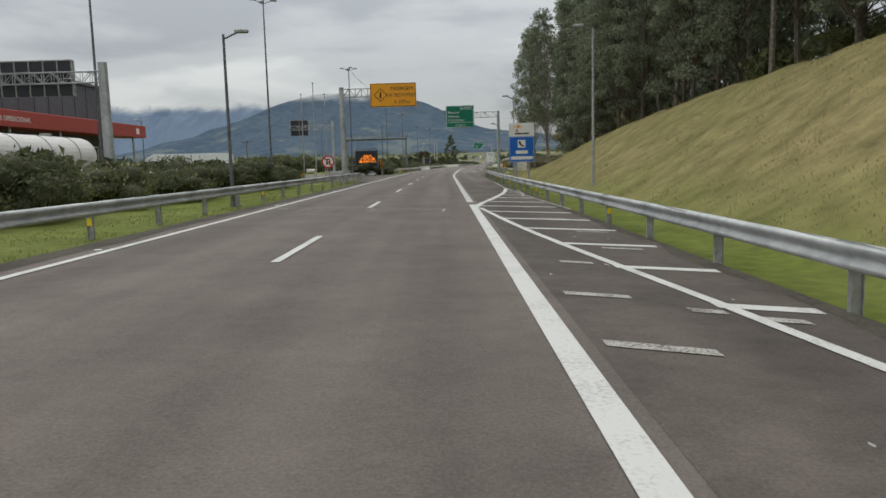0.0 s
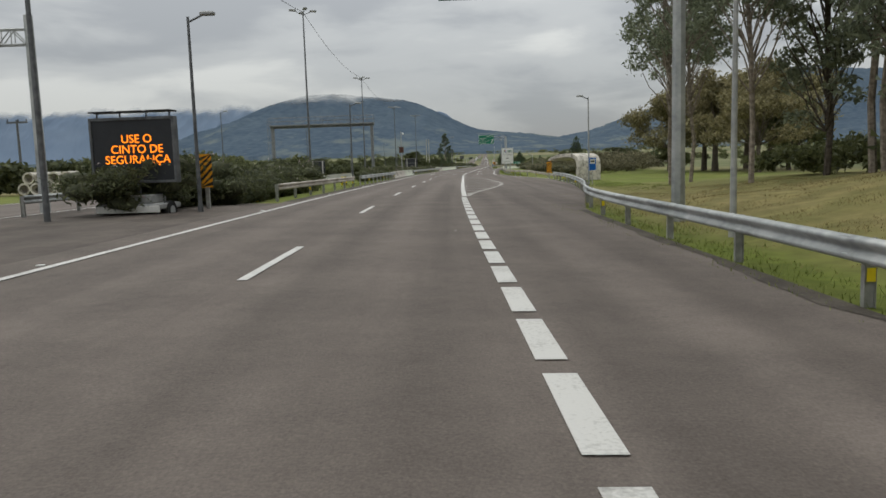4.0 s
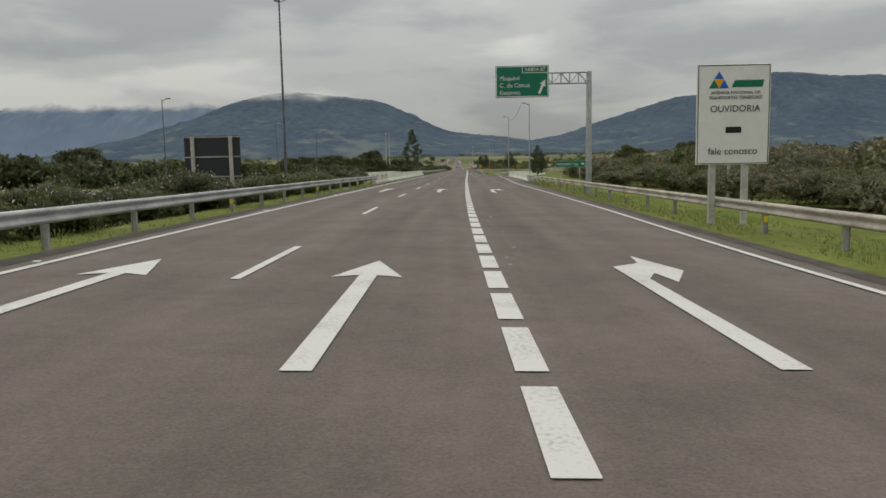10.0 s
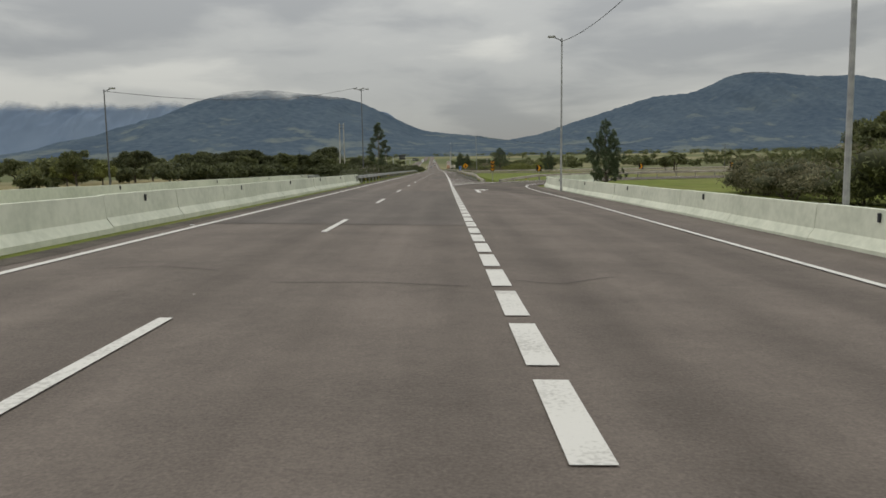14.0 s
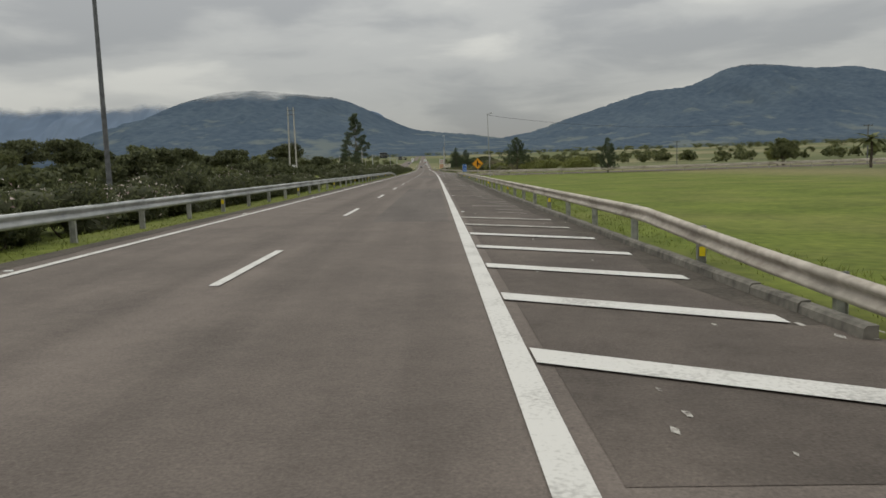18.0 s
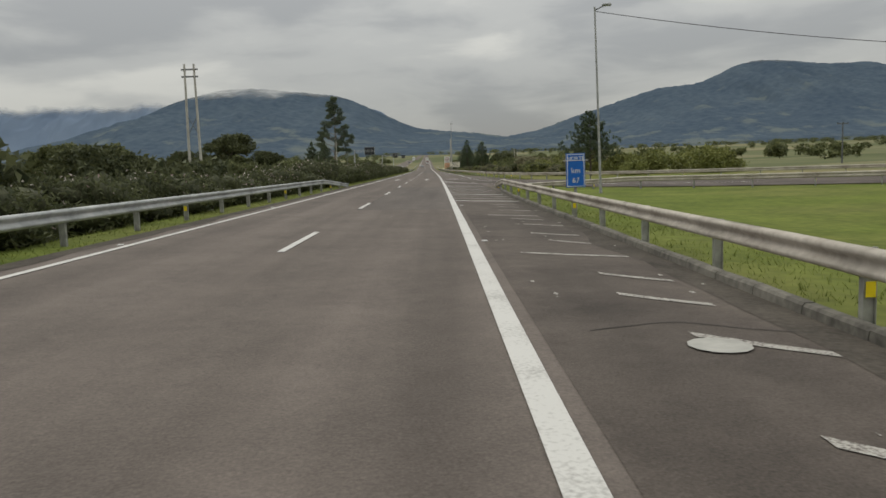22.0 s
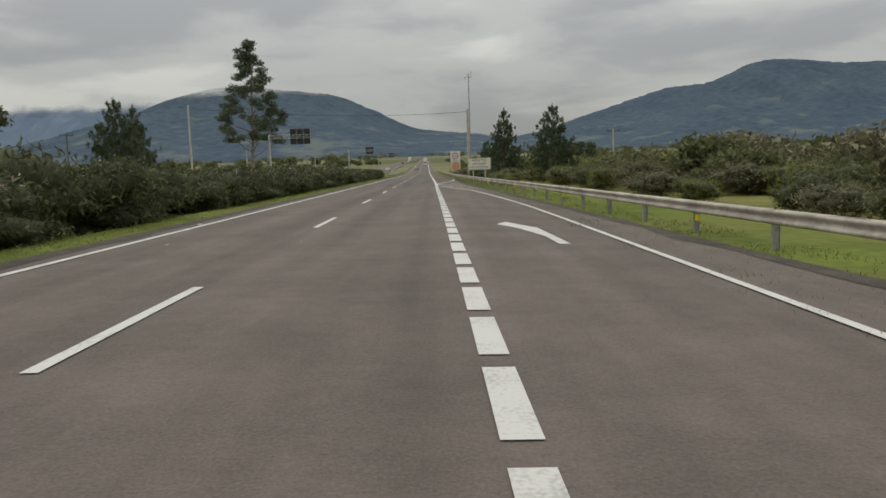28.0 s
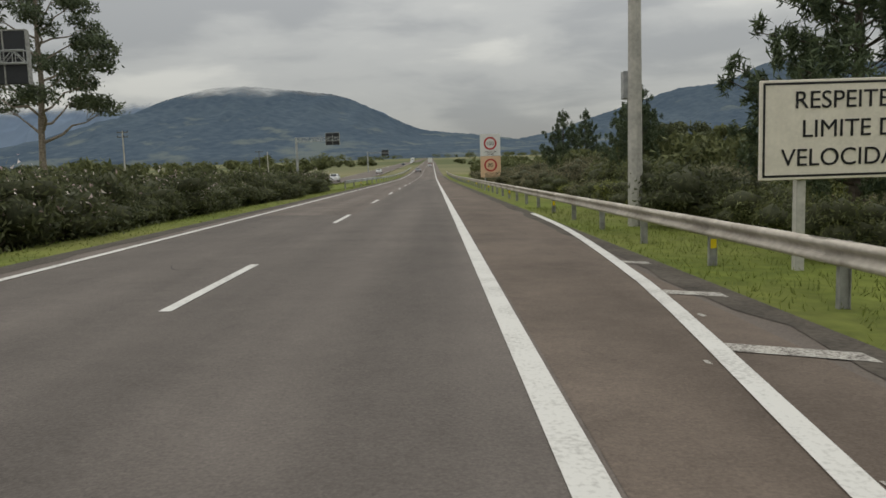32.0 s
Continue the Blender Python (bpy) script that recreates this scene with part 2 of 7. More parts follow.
GREYWALL = surface("grey_cladding", (0.075, 0.08, 0.09), (0.125, 0.13, 0.14), scale=3, rough=0.7, bump=0.05, stain=0.6, stain_scale=0.2)
TANK = plain("white_tank", (0.62, 0.60, 0.56), 0.4)
CARWHITE = plain("white_car_paint", (0.70, 0.71, 0.72), 0.25)
CARSILVER = plain("silver_car_paint", (0.36, 0.37, 0.39), 0.3, metal=0.4)
CARBLUE = plain("dark_car_paint", (0.05, 0.06, 0.08), 0.3)
GLASS = plain("dark_vehicle_glass", (0.02, 0.025, 0.03), 0.08)
BROWNBOX = plain("rust_brown_box", (0.075, 0.035, 0.025), 0.6)
BARK = surface("bark", (0.055, 0.045, 0.036), (0.15, 0.125, 0.10), scale=7, rough=0.95, bump=0.5, stretch=(1, 1, 0.2))
BARK_PALE = surface("pale_bark", (0.14, 0.115, 0.09), (0.34, 0.29, 0.24), scale=6, rough=0.9, bump=0.3, stretch=(1, 1, 0.2))
LEAF_HEDGE = surface("hedge_leaves", (0.043, 0.054, 0.027), (0.148, 0.158, 0.072), scale=2, rough=0.7, bump=0, island=0.6, leaf=0.3, lo=0.2, hi=0.85)
LEAF_PINE = surface("pine_needles", (0.040, 0.060, 0.034), (0.145, 0.180, 0.092), scale=2, rough=0.7, bump=0, island=0.6, leaf=0.25, lo=0.2, hi=0.85)
LEAF_EUC = surface("eucalyptus_leaves", (0.045, 0.065, 0.038), (0.165, 0.195, 0.112), scale=1.5, rough=0.6, bump=0, island=0.6, leaf=0.3, lo=0.2, hi=0.85)
# eucalyptus tone lightened for the forest; the lone tree's darker tone paints its silhouette
LEAF_FOREST = surface("lightened_forest_leaves", (0.12, 0.142, 0.095), (0.315, 0.345, 0.232), scale=1.5, rough=0.6, bump=0, island=0.6, leaf=0.5, lo=0.2, hi=0.85)
LEAF_BROAD = surface("broad_leaves", (0.062, 0.075, 0.032), (0.200, 0.212, 0.088), scale=1.2, rough=0.7, bump=0, island=0.55, leaf=0.3, lo=0.2, hi=0.85)
LEAF_LIGHT = surface("yellow_green_leaves", (0.098, 0.115, 0.034), (0.275, 0.285, 0.085), scale=1.2, rough=0.65, bump=0, island=0.55, leaf=0.25, lo=0.2, hi=0.85)
LEAF_DRY = surface("pale_dry_twigs", (0.105, 0.098, 0.058), (0.275, 0.255, 0.155), scale=1.5, rough=0.8, bump=0, island=0.6, leaf=0.15, lo=0.2, hi=0.85)
FLOWER = surface("pale_blossom", (0.42, 0.30, 0.30), (0.75, 0.66, 0.62), scale=3, rough=0.6, bump=0, island=0.7, leaf=0.2)
BLADE = surface("grass_blades", (0.105, 0.13, 0.028), (0.255, 0.29, 0.075), scale=1.0, rough=0.7, bump=0, island=0.6, leaf=0.25, lo=0.15, hi=0.9)
BLADE_DRY = surface("dry_grass_blades", (0.16, 0.13, 0.055), (0.40, 0.33, 0.16), scale=1.0, rough=0.8, bump=0, island=0.6, leaf=0.2, lo=0.15, hi=0.9)
LEAF_PALE = surface("pale_flowering_leaves", (0.10, 0.095, 0.045), (0.36, 0.31, 0.16), scale=0.9, rough=0.7, bump=0, island=0.5, leaf=0.3, lo=0.2, hi=0.85)
# dark tone for shrub cores, standing in for the shade between leaves
CORE_SHADE = surface("painted_core_shade", (0.036, 0.041, 0.023), (0.085, 0.088, 0.048), scale=9, rough=0.95, bump=0.4, stain=0.4, stain_scale=2.0)
DIRT = surface("dark_gritty_dirt", (0.040, 0.034, 0.028), (0.105, 0.090, 0.073), scale=16, rough=0.97, bump=0.6, stain=0.5, stain_scale=1.3)
# pale blue base colour carries the aerial haze of the furthest slopes
HILL_FAR_HAZE = surface("haze_tinted_far_slope", (0.135, 0.180, 0.25), (0.178, 0.228, 0.30), scale=0.006, rough=1.0, bump=0, stain=0.6, stain_scale=0.002, spec=0.0)


def cloud_line(m, z0, z1):
    """The slope goes out of sight where it enters the cloud, between two heights, raggedly."""
    nd, lk = m.node_tree.nodes, m.node_tree.links
    out = nd["Material Output"]
    geo = nd.new("ShaderNodeNewGeometry")
    sp = nd.new("ShaderNodeSeparateXYZ")
    lk.new(geo.outputs["Position"], sp.inputs[0])
    nz = nd.new("ShaderNodeTexNoise")
    nz.inputs["Scale"].default_value, nz.inputs["Detail"].default_value = 0.006, 6.0
    lk.new(geo.outputs["Position"], nz.inputs["Vector"])
    ad = nd.new("ShaderNodeMath")
    ad.operation = "MULTIPLY_ADD"
    lk.new(nz.outputs[0], ad.inputs[0])
    ad.inputs[1].default_value = (z1 - z0) * 1.6
    lk.new(sp.outputs[2], ad.inputs[2])
    mr = nd.new("ShaderNodeMapRange")
    mr.interpolation_type = "SMOOTHSTEP"
    mr.inputs["From Min"].default_value, mr.inputs["From Max"].default_value = z0 + (z1 - z0) * 0.8, z1 + (z1 - z0) * 0.8
    lk.new(ad.outputs[0], mr.inputs["Value"])
    tr = nd.new("ShaderNodeBsdfTransparent")
    ms = nd.new("ShaderNodeMixShader")
    lk.new(mr.outputs[0], ms.inputs[0])
    lk.new(nd["Principled BSDF"].outputs[0], ms.inputs[1])
    lk.new(tr.outputs[0], ms.inputs[2])
    lk.new(ms.outputs[0], out.inputs[0])
    return m


def hazed_slope_material(name, z0, z1):
    """Woods with distance haze mixed into their colour, and paler clearings on the lower slopes."""
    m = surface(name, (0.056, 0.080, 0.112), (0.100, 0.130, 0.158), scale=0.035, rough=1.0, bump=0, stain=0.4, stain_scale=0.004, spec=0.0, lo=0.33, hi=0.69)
    nd, lk = m.node_tree.nodes, m.node_tree.links
    b = nd["Principled BSDF"]
    woods = b.inputs["Base Color"].links[0].from_socket
    geo = nd.new("ShaderNodeNewGeometry")
    sp = nd.new("ShaderNodeSeparateXYZ")
    lk.new(geo.outputs["Position"], sp.inputs[0])
    low = nd.new("ShaderNodeMapRange")
    low.inputs["From Min"].default_value, low.inputs["From Max"].default_value = 60, 260
    low.inputs["To Min"].default_value, low.inputs["To Max"].default_value = 0.10, -0.06
    lk.new(sp.outputs[2], low.inputs["Value"])
    nz = nd.new("ShaderNodeTexNoise")
    nz.inputs["Scale"].default_value, nz.inputs["Detail"].default_value, nz.inputs["Roughness"].default_value = 0.007, 5.0, 0.6
    lk.new(geo.outputs["Position"], nz.inputs["Vector"])
    ad = nd.new("ShaderNodeMath")
    lk.new(nz.outputs[0], ad.inputs[0])
    lk.new(low.outputs[0], ad.inputs[1])
    rp = nd.new("ShaderNodeValToRGB")
    rp.color_ramp.elements[0].position, rp.color_ramp.elements[0].color = 0.60, (0, 0, 0, 1)
    rp.color_ramp.elements[1].position, rp.color_ramp.elements[1].color = 0.70, (1, 1, 1, 1)
    lk.new(ad.outputs[0], rp.inputs[0])
    mx = nd.new("ShaderNodeMix")
    mx.data_type = "RGBA"
    lk.new(rp.outputs[0], mx.inputs[0])
    lk.new(woods, mx.inputs[6])
    # clearing tone, with the same haze mixed in
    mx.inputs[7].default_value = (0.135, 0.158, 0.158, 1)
    lk.new(mx.outputs[2], b.inputs["Base Color"])
    return cloud_line(m, z0, z1)


cloud_line(HILL_FAR_HAZE, 370, 440)
HILL_WEST = hazed_slope_material("haze_tinted_west_slope", 286, 352)
HILL_EAST = hazed_slope_material("haze_tinted_east_slope", 392, 440)


def ground_material():
    """Grass that turns from lush to dry with the cover attribute, mottled at three scales."""
    m = surface("grassland", (0.072, 0.098, 0.018), (0.165, 0.200, 0.040), scale=3.0, rough=0.95, bump=0.6, stain=0.5, stain_scale=0.35, spec=0.1)
    nd, lk = m.node_tree.nodes, m.node_tree.links
    b = nd["Principled BSDF"]
    lush = b.inputs["Base Color"].links[0].from_socket
    at = nd.new("ShaderNodeAttribute")
    at.attribute_name = "dryness"
    geo = nd.new("ShaderNodeNewGeometry")
    nz = nd.new("ShaderNodeTexNoise")
    nz.inputs["Scale"].default_value, nz.inputs["Detail"].default_value, nz.inputs["Roughness"].default_value = 0.8, 10.0, 0.68
    lk.new(geo.outputs["Position"], nz.inputs["Vector"])
    rp = nd.new("ShaderNodeValToRGB")
    rp.color_ramp.elements[0].position, rp.color_ramp.elements[0].color = 0.3, (0.12, 0.098, 0.045, 1)
    rp.color_ramp.elements[1].position, rp.color_ramp.elements[1].color = 0.68, (0.34, 0.275, 0.13, 1)
    lk.new(nz.outputs[0], rp.inputs[0])
    n2 = nd.new("ShaderNodeTexNoise")
    n2.inputs["Scale"].default_value, n2.inputs["Detail"].default_value = 0.12, 6.0
    lk.new(geo.outputs["Position"], n2.inputs["Vector"])
    ad = nd.new("ShaderNodeMath")
    ad.operation = "MULTIPLY_ADD"
    lk.new(n2.outputs[0], ad.inputs[0])
    ad.inputs[1].default_value = 0.9
    lk.new(at.outputs["Fac"], ad.inputs[2])
    sb = nd.new("ShaderNodeMath")
    sb.operation, sb.use_clamp = "SUBTRACT", True
    lk.new(ad.outputs[0], sb.inputs[0])
    sb.inputs[1].default_value = 0.45
    mx = nd.new("ShaderNodeMix")
    mx.data_type = "RGBA"
    lk.new(sb.outputs[0], mx.inputs[0])
    lk.new(lush, mx.inputs[6])
    lk.new(rp.outputs[0], mx.inputs[7])
    # far fields: dull pastures of uneven tone, parcel by parcel
    fa = nd.new("ShaderNodeAttribute")
    fa.attribute_name = "field"
    vo = nd.new("ShaderNodeTexVoronoi")
    vo.inputs["Scale"].default_value = 0.006
    lk.new(geo.outputs["Position"], vo.inputs["Vector"])
    sc = nd.new("ShaderNodeSeparateColor")
    lk.new(vo.outputs["Color"], sc.inputs[0])
    av = nd.new("ShaderNodeMix")
    av.inputs[0].default_value = 0.55
    lk.new(sc.outputs[0], av.inputs[2])
    n3 = nd.new("ShaderNodeTexNoise")
    n3.inputs["Scale"].default_value, n3.inputs["Detail"].default_value = 0.03, 7.0
    lk.new(geo.outputs["Position"], n3.inputs["Vector"])
    lk.new(n3.outputs[0], av.inputs[3])
    rf = nd.new("ShaderNodeValToRGB")
    rf.color_ramp.elements[0].position, rf.color_ramp.elements[0].color = 0.25, (0.085, 0.10, 0.042, 1)
    rf.color_ramp.elements[1].position, rf.color_ramp.elements[1].color = 0.72, (0.225, 0.20, 0.115, 1)
    rf.color_ramp.elements.new(0.5).color = (0.135, 0.145, 0.07, 1)
    lk.new(av.outputs[0], rf.inputs[0])
    m2 = nd.new("ShaderNodeMix")
    m2.data_type = "RGBA"
    lk.new(fa.outputs["Fac"], m2.inputs[0])
    lk.new(mx.outputs[2], m2.inputs[6])
    lk.new(rf.outputs[0], m2.inputs[7])
    lk.new(m2.outputs[2], b.inputs["Base Color"])
    return m


GRASS = ground_material()


# ---- building helpers ----
def link(name, bm, material, parent=None):
    me = bpy.data.meshes.new(name)
    bm.normal_update()
    bm.to_mesh(me)
    bm.free()
    for m in material if isinstance(material, (list, tuple)) else (material,):
        me.materials.append(m)
    ob = new(name, me)
    ob.parent = parent
    return ob


def part(name, bm, material, parent, label=""):
    """One mesh under a thing or under a part."""
    return tagged(link(name, bm, material, parent), label)


def thing(name, s, n, label, category, group="", kind="", z=0.0, turn=0.0, lean=0.0, size=K):
    """An Empty at a thing's base, turned along the road."""
    ob = new(name)
    ob.empty_display_size = 0.3
    p = rd(s, n, z) if size == 1.0 else aside(s, n, z)
    ob.matrix_basis = pose(p.x, p.y, p.z, 0, lean, math.degrees(heading(s)) + turn) @ Matrix.Scale(size, 4)
    return tagged(ob, label, category, group, kind)


def box(bm, x0, x1, y0, y1, z0, z1, bevel=0.0, mat=0):
    r = bmesh.ops.create_cube(bm, size=1.0, matrix=Matrix.LocRotScale(((x0 + x1) / 2, (y0 + y1) / 2, (z0 + z1) / 2), None, (x1 - x0, y1 - y0, z1 - z0)))
    fs = {f for v in r["verts"] for f in v.link_faces}
    for f in fs:
        f.material_index = mat
    if bevel:
        es = list({e for v in r["verts"] for e in v.link_edges})
        bmesh.ops.bevel(bm, geom=es, offset=bevel, segments=1, affect="EDGES", profile=0.5)
    return bm


def rod(bm, p, q, r0, r1=None, seg=8, caps=True):
    """A tapered rod from p to q."""
    p, q = Vector(p), Vector(q)
    d = q - p
    m = Matrix.Translation((p + q) / 2) @ d.to_track_quat("Z", "Y").to_matrix().to_4x4()
    bmesh.ops.create_cone(bm, cap_ends=caps, segments=seg, radius1=r0, radius2=r0 if r1 is None else r1, depth=d.length, matrix=m)
    return bm


def slab(bm, pts, y0, y1, mat=0):
    """An upright plate whose outline (x, z) faces along -y."""
    a = [bm.verts.new((x, y0, z)) for x, z in pts]
    b = [bm.verts.new((x, y1, z)) for x, z in pts]
    faces = [bm.faces.new(a), bm.faces.new(b[::-1])]
    k = len(pts)
    for i in range(k):
        faces.append(bm.faces.new((a[i], b[i], b[(i + 1) % k], a[(i + 1) % k])))
    for f in faces:
        f.material_index = mat
    bmesh.ops.recalc_face_normals(bm, faces=faces)
    return bm


def disc(cx, cz, r, seg=28):
    return [(cx + r * math.cos(2 * math.pi * i / seg), cz + r * math.sin(2 * math.pi * i / seg)) for i in range(seg)]


def ring(bm, cx, cz, r0, r1, y0, y1, seg=28):
    o, i = disc(cx, cz, r1, seg), disc(cx, cz, r0, seg)
    for k in range(seg):
        j = (k + 1) % seg
        slab(bm, [o[k], o[j], i[j], i[k]], y0, y1)
    return bm


def letters(text, size, x, z, y, material, parent, align="LEFT", name="lettering", label=""):
    """Flat raised writing that faces along -y."""
    cu = bpy.data.curves.new(name, "FONT")
    cu.body, cu.size, cu.align_x, cu.extrude, cu.offset = text, size, align, 0.003, 0.0
    tmp = bpy.data.objects.new(name, cu)
    me = bpy.data.meshes.new_from_object(tmp)
    bpy.data.objects.remove(tmp)
    bpy.data.curves.remove(cu)
    me.materials.clear()
    me.materials.append(material)
    me.transform(Matrix.Translation((x, y, z)) @ Matrix.Rotation(radians(90), 4, "X"))
    ob = new(name, me)
    ob.parent = parent
    return tagged(ob, label)


def bars(bm, rows, y, x0, h):
    """Bars of the size of a line of writing: (z, length, start)."""
    for z, ln, st in rows:
        box(bm, x0 + st, x0 + st + ln, y - 0.006, y, z, z + h)
    return bm


def quick(name, verts, faces, material, parent=None):
    """A mesh from arrays of corners and of equal faces."""
    verts, faces = np.asarray(verts, np.float32), np.asarray(faces, np.int32)
    me = bpy.data.meshes.new(name)
    k = faces.shape[1]
    me.vertices.add(len(verts))
    me.vertices.foreach_set("co", verts.ravel())
    me.loops.add(faces.size)
    me.loops.foreach_set("vertex_index", faces.ravel())
    me.polygons.add(len(faces))
    me.polygons.foreach_set("loop_start", np.arange(0, faces.size, k, dtype=np.int32))
    me.polygons.foreach_set("loop_total", np.full(len(faces), k, np.int32))
    me.update(calc_edges=True)
    me.materials.append(material)
    return me


def strip(name, s0, s1, left, right, z, material, parent=None, step=4.0):
    """A sheet on the road between two lateral lines (numbers, or functions of s)."""
    k = max(2, int(math.ceil((s1 - s0) / step)) + 1)
    vs = []
    for s in np.linspace(s0, s1, k):
        a = left(s) if callable(left) else left
        b = right(s) if callable(right) else right
        w = [a, b] if b - a < 6 else list(np.linspace(a, b, 8))
        vs.append((s, w))
    wmax = max(len(w) for _, w in vs)
    verts, uvl = [], []
    for s, w in vs:
        a, b = w[0], w[-1]
        for n in np.linspace(a, b, wmax):
            verts.append(rd(s, n, z))
            uvl.append((n, s))
    faces = [(i * wmax + j, i * wmax + j + 1, (i + 1) * wmax + j + 1, (i + 1) * wmax + j) for i in range(k - 1) for j in range(wmax - 1)]
    me = quick(name, verts, faces, material)
    lay = me.uv_layers.new(name="UVMap")
    for lp in me.loops:
        lay.data[lp.index].uv = uvl[lp.vertex_index]
    ob = new(name, me)
    ob.parent = parent
    return ob


def knots(*pts):
    xs, ys = [p[0] for p in pts], [p[1] for p in pts]
    return lambda s: float(np.interp(s, xs, ys))


def curve_pts(pts, step=1.0):
    """A smooth run of (s, n) through the given ones."""
    pts = [pts[0], *pts, pts[-1]]
    out = []
    for a, b, c, d in zip(pts, pts[1:], pts[2:], pts[3:]):
        k = max(2, int(math.dist(b, c) / step))
        for i in range(k):
            t = i / k
            out.append(tuple(0.5 * (2 * b[j] + (c[j] - a[j]) * t + (2 * a[j] - 5 * b[j] + 4 * c[j] - d[j]) * t * t + (3 * b[j] - a[j] - 3 * c[j] + d[j]) * t ** 3) for j in (0, 1)))
    out.append(tuple(pts[-1]))
    return out


def ribbon(name, pts, width, z, material, parent, step=1.5):
    """A painted line of some width along a run of (s, n)."""
    run = curve_pts(pts, step)
    vs = []
    for i, (s, n) in enumerate(run):
        a, b = run[max(i - 1, 0)], run[min(i + 1, len(run) - 1)]
        d = Vector((b[0] - a[0], b[1] - a[1])).normalized()
        for sg in (-0.5, 0.5):
            vs.append(rd(s - d.y * sg * width, n + d.x * sg * width, z))
    me = quick(name, vs, [(2 * i, 2 * i + 1, 2 * i + 3, 2 * i + 2) for i in range(len(run) - 1)], material)
    ob = new(name, me)
    ob.parent = parent
    return ob


def flat(name, outline, z, material, parent):
    """A painted patch with a given (s, n) outline."""
    bm = bmesh.new()
    c = sum(p[0] for p in outline) / len(outline)
    bm.faces.new([bm.verts.new(rd(c + (s - c) / K, n, z)) for s, n in outline])
    return part(name, bm, material, parent)


def mark(name, outline, z, material, parent):
    """A painted patch whose (s, n) outline lies on the road as given."""
    bm = bmesh.new()
    bm.faces.new([bm.verts.new(rd(s, n, z)) for s, n in outline])
    return part(name, bm, material, parent)


# ---- ground ----
RIGHT = knots((-120, 6.95), (60, 7.0), (92, 7.8), (105, 10.6), (120, 12.7), (139, 13.6), (150, 12.3), (162, 10.3), (175, 9.5), (193, 9.9), (240, 10.4), (245, 11.4), (272, 11.6), (287, 11.5), (300, 9.4), (306, 6.9), (320, 6.82), (400, 6.8), (408, 7.05), (422, 8.4), (428, 10.8), (434, 15.0), (443, 12.6), (458, 11.2), (483, 9.3), (517, 8.0), (535, 7.0), (620, 6.3), (760, 5.6), (3000, 5.6))
CREST = knots((-200, 8.2), (0, 7.3), (20, 6.7), (37, 6.15), (50, 5.8), (62, 5.2), (72, 4.4), (80, 2.9), (88, 1.9), (100, 1.0), (118, 0.35), (128, 0.0))


def ground_z(s, n):
    """The ground's height over the carriageway's plane."""
    z = -0.05
    if n > 8.2:
        h = CREST(s + 4.5)
        u = min(max((n - max(8.6, RIGHT(s) + 1.3)) / 10.2, 0), 1)
        z += h * (u * u * (3 - 2 * u) * 0.45 + u * 0.55)
        if n > 19:
            z += min((n - 19) * 0.03, 1.5) * (h > 0.2)
        if h > 0.1 and n > RIGHT(s) + 2:
            z += 0.16 * noise.noise((s * 0.35, n * 0.35, 0)) + 0.07 * noise.noise((s * 1.1, n * 1.1, 5))
    if n < -6.2 and s > 96:
        z -= 0.35 * min((-6.2 - n) / 1.5, 1) * (n > -12.5)
    if abs(n) > 26:
        z += 0.5 * noise.noise((s * 0.015, n * 0.015, 3)) * min((abs(n) - 26) / 40, 1)
    return z


def dryness(s, n):
    d = 0.12
    if n > 8.4 and s < 120:
        d = 0.4 + 0.38 * min(max((n - 8.8) / 3, 0), 1) * min(max((118 - s) / 30, 0), 1)
    if 8 < n < 34 and 300 < s < 430:
        d = 0.05
    if n > 36 or n < -30:
        d = 0.95
    if n > 9 and s > 440:
        d = 0.12 if n < 13 else 0.45
    if s > 720:
        d = 0.9
    return d


NS = [-2600, -1500, -800, -420, -240, -150, -100, -70, -50, -38, -30, -25, -22.5, -19, -16, -13, -12, -10.5, -9, -7.6, -6.4, -5.6, -4.9, -3, 0, 3, 5.5, 6.6, 7.6, 8.4, 9.2, 9.8, 10.5, 11.2, 12, 12.8, 13.6, 14.4, 15.2, 16, 16.8, 17.6, 18.4, 19.2, 20, 21, 23, 26, 30, 36, 45, 60, 85, 130, 200, 330, 600, 1100, 1900, 2800]
SS = [-190, -140, -100] + list(np.arange(-70, 4, 6.0)) + list(np.arange(4, 110, 1.0)) + list(np.arange(111, 141, 3.0)) + list(np.arange(146, 760, 7.0)) + list(np.geomspace(770, 4400, 34))
gv, gd = [], []
for s in SS:
    for n in NS:
        v = rd(s, n, ground_z(s, n))
        gv.append(v)
        gd.append(dryness(s, n))
wn_ = len(NS)
gf = [(i * wn_ + j, i * wn_ + j + 1, (i + 1) * wn_ + j + 1, (i + 1) * wn_ + j) for i in range(len(SS) - 1) for j in range(wn_ - 1)]
me = quick("ground", gv, gf, GRASS)
me.polygons.foreach_set("use_smooth", np.ones(len(gf), bool))
far = [min(1.0, max(abs(n) / 30 - 1.0, (s - 690) / 60, 0.0)) for s in SS for n in NS]
me.attributes.new("field", "FLOAT", "POINT").data.foreach_set("value", np.array(far, np.float32))
att = me.attributes.new("dryness", "FLOAT", "POINT")
att.data.foreach_set("value", np.array(gd, np.float32))
ground = tagged(new("ground", me), "grassy valley floor, lush by the road and drier further out", "ground", kind="structure")

# ---- hills ----


